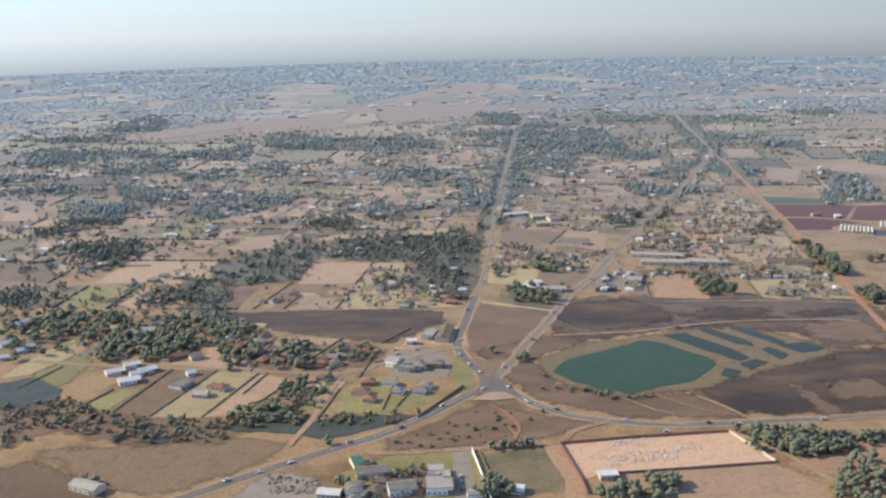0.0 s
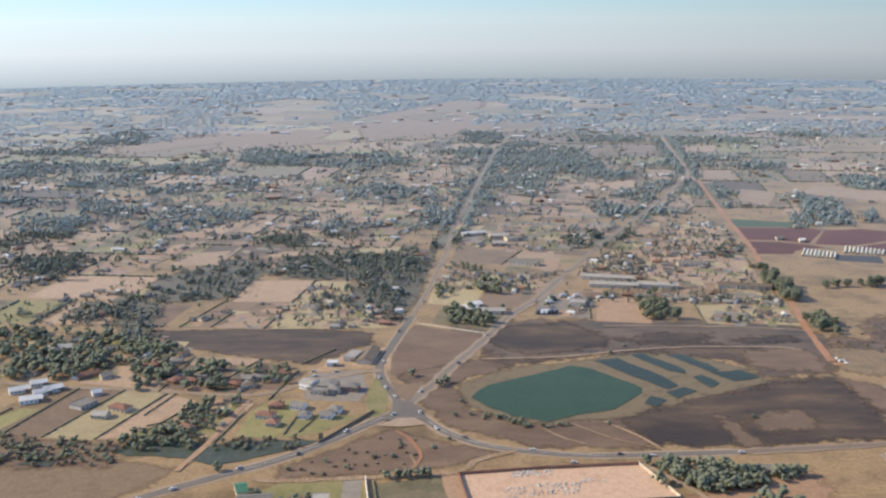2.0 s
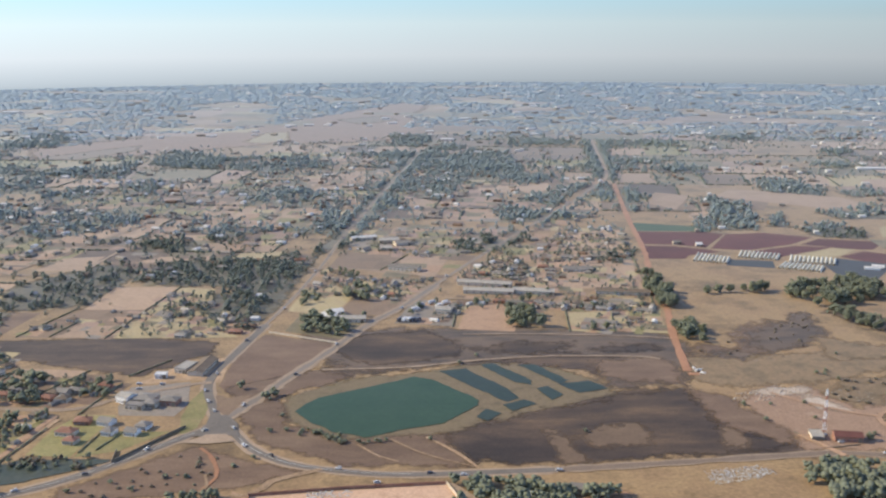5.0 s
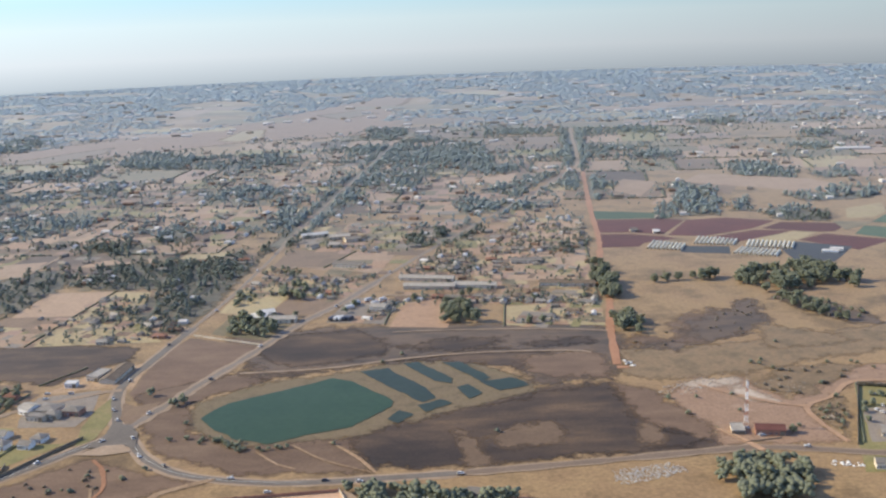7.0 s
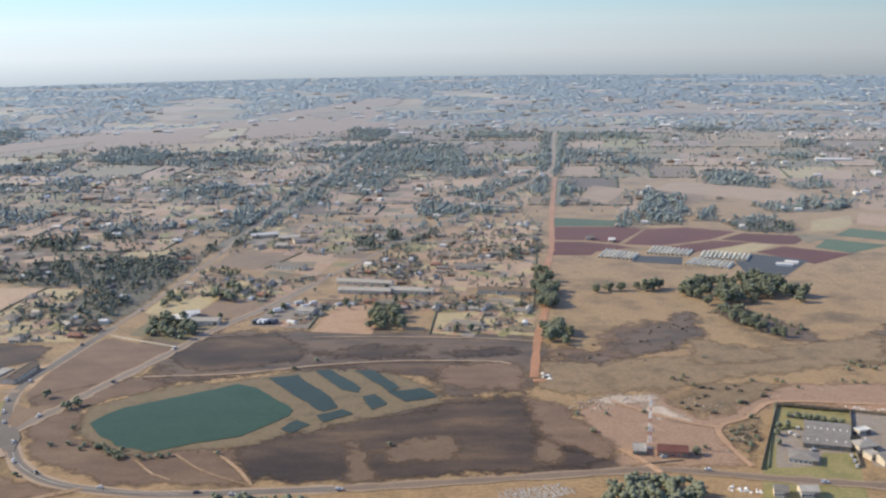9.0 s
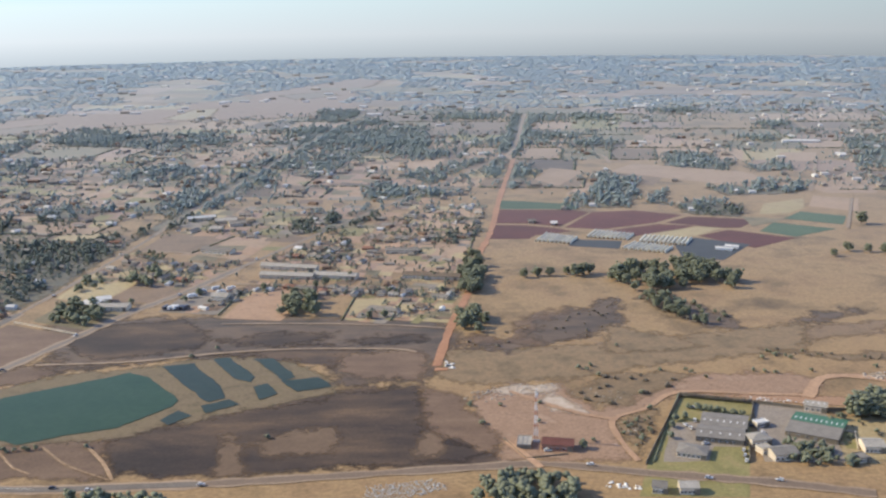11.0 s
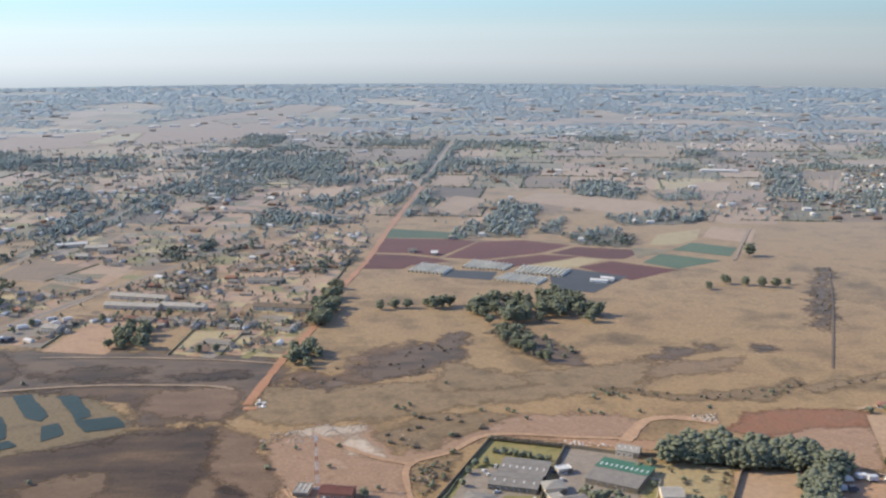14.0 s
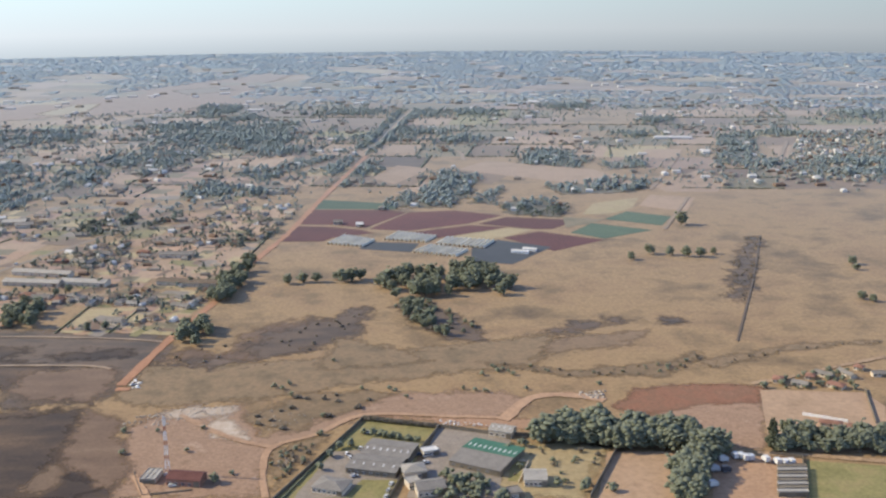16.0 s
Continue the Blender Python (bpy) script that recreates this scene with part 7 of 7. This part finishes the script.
open_field([(-615, 1356), (-564, 1350), (-589, 1414), (-624, 1409)], TAN_FIELD)
open_field([(-516, 1188), (-493, 1186), (-507, 1250), (-521, 1222)], TAN_FIELD)
open_field([(-447, 1243), (-403, 1239), (-404, 1284), (-442, 1288)], OLIVE_FIELD)
open_field([(-75, 1382), (-13, 1393), (10, 1546), (-59, 1555)], TAN_FIELD)
open_field([(-89, 1289), (-48, 1292), (-17, 1375), (-79, 1364)], ROSY)
open_field([(-92, 1213), (-34, 1214), (-29, 1251), (-86, 1242)], PALE_GRASS)
open_field([(-194, 1195), (-111, 1193), (-112, 1229), (-174, 1229)], TAN_FIELD)
open_field([(-183, 1462), (-129, 1466), (-129, 1599), (-165, 1557)], TAN_FIELD)
open_field([(-93, 1738), (-39, 1730), (-32, 1833), (-84, 1841)], TAN_FIELD)
open_field([(-40, 1650), (16, 1655), (16, 1737), (-29, 1743)], TAN_FIELD)
open_field([(108, 1478), (161, 1441), (195, 1581), (124, 1578)], TAN_FIELD)
open_field([(159, 1431), (183, 1428), (201, 1533), (184, 1512)], TAN_FIELD)
open_field([(85, 1345), (131, 1340), (141, 1384), (94, 1390)], TAN_FIELD)
open_field([(145, 1495), (177, 1470), (199, 1556), (158, 1586)], ROSY)
open_field([(167, 1430), (224, 1433), (239, 1505), (192, 1511)], TAN_FIELD)
open_field([(183, 1558), (231, 1529), (258, 1648), (207, 1682)], ROSY)
open_field([(456, 1546), (484, 1496), (533, 1611), (488, 1643)], TAN_FIELD)
open_field([(484, 1432), (520, 1407), (552, 1488), (519, 1515)], TAN_FIELD)
open_field([(564, 1581), (603, 1481), (652, 1595), (600, 1641)], BROWN)
open_field([(834, 1684), (878, 1662), (912, 1750), (856, 1756)], TAN_FIELD)
open_field([(781, 1690), (834, 1684), (852, 1738), (798, 1755)], PALE_GRASS)

# the belts and clumps of trees that stand out
WOODS.append([(-395, 1401), (-334, 1324), (-267, 1404), (-296, 1507), (-350, 1503)])
WOODS.append([(-545, 1254), (-506, 1235), (-489, 1278), (-533, 1330)])
WOODS.append([(-453, 1137), (-399, 1078), (-395, 1156), (-448, 1215)])
WOODS.append([(-514, 1433), (-463, 1314), (-447, 1320), (-468, 1428), (-503, 1461)])
WOODS.append([(-756, 2286), (-612, 2262), (-607, 2404), (-704, 2583)])
WOODS.append([(-792, 1928), (-709, 1869), (-534, 1875), (-563, 1978), (-791, 2012)])
WOODS.append([(-527, 1676), (-465, 1733), (-491, 1853), (-560, 1788)])
WOODS.append([(-408, 1841), (-367, 1820), (-379, 2040), (-441, 1977)])
WOODS.append([(-327, 1675), (-275, 1668), (-292, 1780), (-330, 1756)])
WOODS.append([(-432, 1614), (-368, 1630), (-372, 1734), (-446, 1704)])
WOODS.append([(-505, 1512), (-447, 1484), (-468, 1572), (-525, 1603)])
WOODS.append([(-138, 1600), (-87, 1570), (-9, 1572), (-39, 1703), (-84, 1695)])
WOODS.append([(-134, 1302), (-117, 1300), (-97, 1366), (-131, 1407)])
WOODS.append([(-169, 1258), (-142, 1240), (-140, 1286), (-168, 1298)])
WOODS.append([(62, 2388), (154, 2320), (172, 2449), (85, 2465)])
WOODS.append([(-204, 1924), (-89, 1874), (-90, 2014), (-203, 1995)])
WOODS.append([(101, 1879), (200, 1915), (207, 2005), (125, 2018)])
WOODS.append([(-18, 1357), (18, 1353), (29, 1467), (3, 1491)])
WOODS.append([(212, 1830), (271, 1789), (306, 1848), (311, 2152), (255, 2118)])
WOODS.append([(264, 1572), (315, 1541), (392, 1712), (342, 1691)])
WOODS.append([(230, 1463), (264, 1438), (278, 1523), (247, 1527)])
WOODS.append([(437, 1678), (404, 1484), (427, 1481), (455, 1596), (462, 1703)])
WOODS.append([(320, 1176), (331, 1161), (358, 1186), (375, 1245), (347, 1232)])
WOODS.append([(382, 1606), (410, 1602), (435, 1721), (418, 1723)])
WOODS.append([(460, 1337), (481, 1335), (556, 1487), (558, 1533)])
WOODS.append([(541, 1489), (505, 1350), (540, 1346), (562, 1443)])
WOODS.append([(517, 1380), (550, 1346), (581, 1445), (579, 1537), (546, 1484)])
WOODS.append([(572, 1366), (596, 1360), (618, 1450), (599, 1455)])
WOODS.append([(655, 1634), (730, 1611), (749, 1768), (681, 1775)])
WOODS.append([(717, 1442), (790, 1435), (804, 1499), (740, 1519)])
WOODS.append([(236, 1425), (301, 1407), (283, 1495), (226, 1500)])
WOODS.append([(44, 1928), (275, 1902), (264, 2099), (65, 2179), (53, 2020)])
WOODS.append([(64, 1661), (178, 1666), (146, 1793), (46, 1766)])
WOODS.append([(58, 1516), (116, 1510), (84, 1627), (41, 1601)])
WOODS.append([(51, 1353), (76, 1341), (45, 1442), (18, 1444)])


def free(p, gap=9.0):
    return not near_road(p, gap) and not blocked(p) and not any(inside(p, k) for k in OPEN)


def shrub_line(a, b):
    n = int((b - a).length / 2.4)
    for k in range(n):
        p = a.lerp(b, k / n)
        if rng.random() < 0.85 and not near_road(p, 8):
            shrub_at.append((p.x + rng.uniform(-.5, .5), p.y + rng.uniform(-.5, .5), 0.7))
            shrub_r.append(rng.uniform(0.9, 1.6) if rng.random() < 0.85 else rng.uniform(1.8, 2.8))


houses = 0
u = -100.0
while u < 1750:
    du = rng.uniform(48, 92) * (1 + u / 3500)
    v = -1700 + rng.uniform(0, 60)
    while v < 2000:
        dv = rng.uniform(42, 120) * (1 + u / 3500)
        c = ORIGIN + U * (u + du / 2) + V * (v + dv / 2)
        cs = [ORIGIN + U * (u + a * du) + V * (v + b * dv) for a, b in ((0, 0), (0, 1), (1, 1), (1, 0))]
        if in_view(c) and (c - Vector((215, 80))).length < 2450 and not any(blocked(q) for q in (c, *cs)):
            far = (c - Vector((215, 80))).length
            leafy = noise.noise(Vector((c.x / 190, c.y / 130, 5.0))) + 0.5 * noise.noise(Vector((c.x / 60, c.y / 50, 8.0)))
            pts = [tuple(c + (q - c) * (1 - 2.0 / max(du, dv))) for q in cs]
            if rng.random() < 0.88:
                patch("field", pts, rng.choice(plot_mats), 0.014 + rng.uniform(0, 0.012), "dry plot among smallholdings", "field")
            for a, b in ((0, 1), (1, 2)):
                if rng.random() < 0.34:
                    shrub_line(cs[a], cs[b])
            kind = rng.random() + 0.55 * leafy
            if kind > 0.80:      # a grove over part of the plot
                o = c + U * rng.uniform(-.2, .2) * du + V * rng.uniform(-.2, .2) * dv
                for k in range(int(du * dv / 75)):
                    p = o + U * rng.gauss(0, 0.24) * du + V * rng.gauss(0, 0.26) * dv
                    if free(p):
                        add_tree(p.x, p.y, rng.uniform(4.5, 9.5))
            if kind > 0.24:      # a homestead with its garden trees
                o = c + U * rng.uniform(-.25, .25) * du + V * rng.uniform(-.25, .25) * dv
                for k in range(rng.choice((1, 2, 3, 3, 5))):
                    p = o + U * rng.gauss(0, 0.17) * du + V * rng.gauss(0, 0.17) * dv
                    if not free(p, 14):
                        continue
                    a = rng.choice((-7, -7, 83, -20, 5)) + rng.uniform(-6, 6)
                    if houses < 90 and far < 1500:
                        houses += 1
                        simple_house(p.x, p.y, a, rng.choice((0, 0, 0, 1, 1, 2, 3, 5, 5, 4)))
                    else:
                        far_house[rng.choice(("tin", "tin", "tin", "tin", "white", "tile"))].append((p.x, p.y, a, rng.uniform(8, 16), rng.uniform(5, 8)))
                for k in range(rng.randrange(8, 24)):
                    p = o + U * rng.gauss(0, 0.22) * du + V * rng.gauss(0, 0.24) * dv
                    if free(p):
                        add_tree(p.x, p.y, rng.uniform(3, 7.5))
            for k in range(rng.randrange(0, 4)):
                p = cs[0].lerp(cs[1], rng.random()) if rng.random() < 0.5 else cs[1].lerp(cs[2], rng.random())
                if free(p):
                    add_tree(p.x, p.y, rng.uniform(3, 7))
        v += dv + (8 if rng.random() < 0.12 else 0)
    u += du + (10 if rng.random() < 0.25 else 0)
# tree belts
# dark ground colour under the belts paints in the shade of the trees
WOOD_SHADE = surface("woodland_floor", [(0.085, 0.078, 0.05), (0.12, 0.10, 0.062), (0.17, 0.13, 0.08)], 14, 3, vary=0.2, haze_gloss=6, fade=True)
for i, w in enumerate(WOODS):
    soft_patch("woodland_floor", w, WOOD_SHADE, 0.09 + 0.0004 * i, "ground coloured darker below the trees for their shade", "ground", 26.0)
    area = abs(sum(x1 * y2 - x2 * y1 for (x1, y1), (x2, y2) in zip(w, w[1:] + w[:1])) / 2)
    for p in spots(w, min(420, int(area / 62) + 6), 3.5, 100 + i):
        p = (p[0] + rng.gauss(0, 4), p[1] + rng.gauss(0, 4))
        if not near_road(p, 9) and noise.noise(Vector((p[0] / 26, p[1] / 22, i))) + 0.5 * noise.noise(Vector((p[0] / 9, p[1] / 9, i))) > -0.1:
            add_tree(*p, rng.uniform(3.5, 9), 1.0)
    for p in spots(w, min(40, int(area / 420) + 3), 3.5, 900 + i):
        p = (p[0] + rng.gauss(0, 20), p[1] + rng.gauss(0, 16))
        if free(p):
            add_tree(*p, rng.uniform(3, 7), 1.0)
    for p in spots(w, min(6, int(area / 1900)), 12, 950 + i):
        if not near_road(p, 12):
            far_house[rng.choice(("tin", "tin", "tile", "white"))].append((*p, rng.choice((-7, 83)), rng.uniform(8, 13), 6))
# cluttered ground between the roads: garden beds and bare yards, sheds, small houses, yard trees
BEDS = {}


def beds(zone, n, turn, seed, lo=7.0, hi=24.0):
    """Small oblong gardens, yards and bare plots over a stretch of ground."""
    r = random.Random(seed)
    for p in spots(zone, n, 5, seed):
        if near_road(p, 8):
            continue
        mt = r.choice((BROWN, BROWN, SCORCHED, SCORCHED, OLIVE_FIELD, OLIVE_FIELD, GRASS_GREEN, PALE_GRASS, YARD, ORANGE_DIRT, ORANGE_DIRT, ROSY))
        w, d = r.uniform(lo, hi), r.uniform(lo, hi) * 0.8
        m = pose(p[0], p[1], 0, 0, 0, turn + r.choice((0, 90)) + r.uniform(-5, 5))
        vs, fs = BEDS.setdefault(mt, ([], []))
        z = 0.10 + 0.0001 * sum(len(q[1]) for q in BEDS.values())
        k = len(vs)
        vs.extend(tuple(m @ Vector((x * w / 2 * r.uniform(0.85, 1.1), y * d / 2 * r.uniform(0.85, 1.1), z))) for x, y in ((-1, -1), (1, -1), (1, 1), (-1, 1)))
        fs.append((k, k + 1, k + 2, k + 3))


def settlement(i, z, nh, nt):
    """Small houses, garden beds and trees scattered over an outline."""
    for p in spots(z, nh, 8, 300 + i):
        if not near_road(p, 9) and rng.random() < 0.7:
            simple_house(*p, rng.choice((-30, 60, -10, 80)) + rng.uniform(-8, 8), rng.choice((0, 0, 1, 1, 5, 3, 0, 5, 2)))
    beds(z, nh * 4, -15, 500 + i)
    for p in spots(z, int(nh * 0.7), 9, 600 + i):
        if not near_road(p, 9):
            far_house[rng.choice(("tin", "tin", "tin", "tin", "white"))].append((*p, rng.choice((-30, 60, -10, 80)) + rng.uniform(-8, 8), rng.uniform(4, 9), rng.uniform(3, 5.5)))
    for p in spots(z, int(nt * 1.6), 3, 400 + i):
        if not near_road(p, 7):
            add_tree(*p, rng.uniform(2.2, 6))


settlement(0, [(233.7, 1087.8), (247.3, 1195.4), (309.7, 1375.2), (381.7, 1369.2), (358.6, 1200.6), (313.3, 1198.5), (301.3, 1083.2)], 26, 60)
settlement(1, [(159.2, 1103.9), (177.7, 1161.8), (232.4, 1196.5), (238.9, 1109.8), (209.1, 1093.9)], 16, 40)
settlement(2, [(155.8, 1021.4), (339.2, 1000.3), (337.2, 978.7), (148.4, 994.0)], 18, 34)
settlement(3, [(5.1, 1045.3), (22.6, 1164.3), (59.9, 1111.7), (136.5, 1108.4), (158.0, 1158.4), (178.9, 1184.7), (109.5, 1019.7), (60.5, 1042.9)], 24, 70)
settlement(4, [(52.3, 1248.6), (72.3, 1364.4), (181.1, 1370.5), (217.6, 1305.4), (161.1, 1199.5), (110.6, 1216.2)], 16, 60)
settlement(5, [(-256.4, 861.9), (-244.6, 907.1), (-201.7, 859.6), (-206.4, 792.9), (-227.2, 781.5)], 6, 30)
settlement(6, [(-147.7, 919.4), (-120.8, 1072.7), (-43.6, 986.4), (-27.7, 931.3), (-55.2, 915.5)], 12, 40)
settlement(7, [(-226.7, 926.0), (-192.3, 1000.4), (-134.2, 998.0), (-147.7, 919.4)], 5, 6)
settlement(8, [(247.1, 921.2), (291.0, 981.6), (337.5, 982.3), (328.9, 916.4)], 8, 16)
settlement(9, [(124.4, 952.4), (135.3, 1022.7), (155.8, 1021.4), (149.0, 942.8)], 4, 6)
settlement(10, [(-214.2, 768.4), (-186.7, 835.7), (-137.9, 816.9), (-95.5, 799.2), (-125.2, 755.0)], 8, 24)
settlement(11, [(-430.4, 855.9), (-423.5, 920.5), (-282.0, 908.2), (-225.2, 838.9), (-257.1, 784.8), (-316.4, 789.5), (-388.0, 815.8)], 14, 70)
settlement(12, [(-179.7, 673.8), (-174.3, 728.3), (-135.0, 739.7), (-144.6, 676.4)], 5, 10)
settlement(13, [(-121.5, 563.9), (-91.2, 569.6), (-70.6, 576.0), (-71.1, 537.2), (-119.2, 527.9)], 5, 24)
# roadside trees along the far roads
for pts, lo, hi, n, near, out in ((ROAD_A, 0.35, 1.0, 210, 6, 18), (ROAD_B, 0.5, 1.0, 110, 7, 20), (FAR_ROAD, 0.0, 1.0, 170, 6, 20)):
    for k in range(n):
        x, y, a = on_line(pts, rng.uniform(lo, hi), rng.choice((-1, 1)) * rng.uniform(near, out))
        add_tree(x, y, rng.uniform(4, 9))
# loose trees where the district is leafy
for k in range(20000):
    x, y = rng.uniform(-1400, 1900), rng.uniform(900, 2500)
    if in_view((x, y)) and 0.8 * noise.noise(Vector((x / 150, y / 90, 5.0))) + 0.6 * noise.noise(Vector((x / 42, y / 30, 8.0))) > 0.05 and free((x, y)):
        add_tree(x, y, rng.uniform(2.5, 6.5))
# the dense suburb
for p in spots(SUBURB, 150, 9, 77):
    far_house[rng.choice(("tile", "tin", "tin", "tin", "tin", "white"))].append((*p, rng.choice((0, 90)) + 15, 8, 6))
for p in spots(SUBURB, 520, 5, 78):
    add_tree(*p, rng.uniform(4, 7))

# the built-up ground between the far roads, and loose houses over the district
for i, (z, nh, nt) in enumerate((([(-136.6, 1705.1), (-97.2, 2146.0), (136.7, 2109.1), (330.0, 1565.8), (316.9, 1310.8), (239.7, 1110.9), (87.8, 1110.9)], 170, 420), ([(-260.3, 1336.8), (-278.2, 1713.6), (-73.0, 1870.0), (-2.2, 1383.4), (-66.4, 1232.1), (-157.0, 1071.3)], 70, 200), ([(-545.2, 1226.9), (-462.8, 1551.5), (-365.4, 1810.6), (-228.2, 1796.1), (-287.9, 1207.3), (-370.8, 1082.8), (-474.5, 1044.7)], 70, 260))):
    for p in spots(z, nh, 9, 700 + i):
        if not near_road(p, 10) and not blocked(p):
            far_house[rng.choice(("tin", "tin", "tin", "tin", "tile", "white", "white"))].append((*p, rng.choice((-7, 83, -30, 60)) + rng.uniform(-8, 8), rng.uniform(7, 13), rng.uniform(5, 7)))
    beds(z, nh * 2, -7, 740 + i, 12, 40)
    for p in spots(z, nt, 4, 720 + i):
        if not near_road(p, 7) and not blocked(p):
            add_tree(*p, rng.uniform(3, 7.5))
for k in range(900):
    x, y = rng.uniform(-1300, 1800), rng.uniform(950, 2450)
    if in_view((x, y)) and noise.noise(Vector((x / 150, y / 90, 5.0))) > -0.1 and not near_road((x, y), 10) and not blocked((x, y)):
        far_house[rng.choice(("tin", "tin", "tin", "white"))].append((x, y, rng.choice((-7, 83)) + rng.uniform(-8, 8), rng.uniform(7, 14), rng.uniform(5, 8)))

YARDS = [(150, 1022), (196, 1092), (235, 1200), (310, 1382), (384, 1375), (362, 1190), (345, 1002)]
beds(YARDS, 130, -15, 800)
for p in spots(YARDS, 34, 9, 801):
    if not near_road(p, 9):
        far_house[rng.choice(("tin", "tin", "white", "tile"))].append((*p, rng.choice((-30, 60, -10, 80)) + rng.uniform(-8, 8), rng.uniform(4, 10), rng.uniform(3, 6)))
for p in spots(YARDS, 260, 3, 802):
    if not near_road(p, 7):
        add_tree(*p, rng.uniform(2, 6))
for mt, (vs, fs) in BEDS.items():
    me = bpy.data.meshes.new("garden_beds")
    me.from_pydata(vs, [], fs)
    me.materials.append(mt)
    tagged(new("garden_beds", me), "small gardens and bare yards between sheds", "gardens", kind="stuff")

# ---- the far country out to the haze ----
far_at, far_r = [], []
for k in range(420):
    d = rng.uniform(2350, 4250)
    a = radians(rng.uniform(-36, 42))
    p = Vector((215 + d * math.sin(a), 80 + d * math.cos(a)))
    if blocked(tuple(p)):
        continue
    w, h = rng.uniform(60, 320), rng.uniform(40, 170)
    if d > 4000 and rng.random() < 0.6:
        continue
    q = [tuple(p + V * (sx * w / 2) + U * (sy * h / 2)) for sx, sy in ((-1, -1), (1, -1), (1, 1), (-1, 1))]
    patch("field", q, rng.choice((TAN_FIELD, PINK_FIELD, PINK_FIELD, PALE_GRASS, BROWN, OLIVE_FIELD)), 0.02 + rng.uniform(0, 0.3), "far dry field", "field", 8, 25, k)
for k in range(64000):
    d = 2350 + 1940 * rng.random() ** 0.75
    a = radians(rng.uniform(-36, 43))
    x, y = 215 + d * math.sin(a), 80 + d * math.cos(a)
    if noise.noise(Vector((x / 260, y / 190, 2.0))) + 0.5 * noise.noise(Vector((x / 80, y / 70, 4.0))) > -0.14 - max(0, d - 3000) / 5000 and not blocked((x, y)):
        far_at.append((x, y, 0.4))
        far_r.append(rng.uniform(5, 10) * (1 + max(0, d - 2900) / 1500))
for k in range(420):
    d = rng.uniform(2350, 4100)
    a = radians(rng.uniform(-36, 43))
    far_house[rng.choice(("tin", "white", "white"))].append((215 + d * math.sin(a), 80 + d * math.cos(a), rng.uniform(-20, 20), rng.uniform(10, 26), rng.uniform(7, 12)))
for wx, wy, L in ((925.5, 1866.3, 60), (-996.8, 3100.2, 50), (1299.5, 3901.2, 120), (263.4, 2827.2, 30), (198.1, 2356.9, 30)):
    far_house["white"].append((wx, wy, -10, L, 16))
# trees beyond y 1330 take the copy with more painted haze
for nm, lb, mt, low, top in (("district_trees", "scattered dark trees and groves among the plots", LEAF_HAZE_MID, 0, 1330), ("distant_trees", "distant trees and groves with haze painted in", LEAF_HAZE_OUT, 1330, 9999)):
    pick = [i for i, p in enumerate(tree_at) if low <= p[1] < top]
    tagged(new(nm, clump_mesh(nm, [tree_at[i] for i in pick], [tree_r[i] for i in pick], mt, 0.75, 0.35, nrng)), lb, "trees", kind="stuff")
tagged(new("plot_hedges", clump_mesh("plot_hedges", shrub_at, shrub_r, LEAF_HAZE_MID, 0.8, 0.35, nrng)), "dark hedges and shrubs between the plots", "hedges", kind="stuff")
# clumps pressed nearly flat so no dark rims show from the camera
tagged(new("far_woods", clump_mesh("far_woods", far_at, far_r, LEAF_HAZE_FAR, 0.03, 0.3, nrng)), "far woods as flat discs with haze painted in", "woods", kind="stuff")
FAR_TIN = surface("far_grey_roofs", [(0.20, 0.175, 0.145), (0.31, 0.275, 0.23)], 25, 6, haze_gloss=0, vary=0.2)
# far copy of the tile colour, dulled to paint in haze
FAR_TILE = surface("far_tile_with_haze", [(0.16, 0.11, 0.08), (0.21, 0.14, 0.10)], 25, 6, haze_gloss=0, vary=0.2)
for key, mt in (("tin", FAR_TIN), ("white", WHITE_TIN), ("tile", FAR_TILE)):
    vs, fs = [], []
    for x, y, a, w, d in far_house[key]:
        m = pose(x, y, 0, 0, 0, a)
        b = len(vs)
        for lx, ly, lz in ((-w, -d, 0), (w, -d, 0), (w, d, 0), (-w, d, 0), (-w, -d, 6), (w, -d, 6), (w, d, 6), (-w, d, 6), (-w * 0.8, 0, 9), (w * 0.8, 0, 9)):
            vs.append(tuple(m @ Vector((lx / 2, ly / 2, lz / 2 * min(1.0, 0.25 + d / 10)))))
        fs += [tuple(b + i for i in f) for f in ((0, 1, 5, 4), (1, 2, 6, 5), (2, 3, 7, 6), (3, 0, 4, 7), (4, 5, 9, 8), (6, 7, 8, 9), (5, 6, 9), (7, 4, 8))]
    me = bpy.data.meshes.new("distant_houses")
    me.from_pydata(vs, [], fs)
    me.materials.append(mt)
    tagged(new("distant_houses", me), {"tin": "distant grey-roofed houses", "white": "distant white-roofed houses and sheds", "tile": "distant houses with tiled roofs dulled for haze"}[key], "houses", kind="stuff")
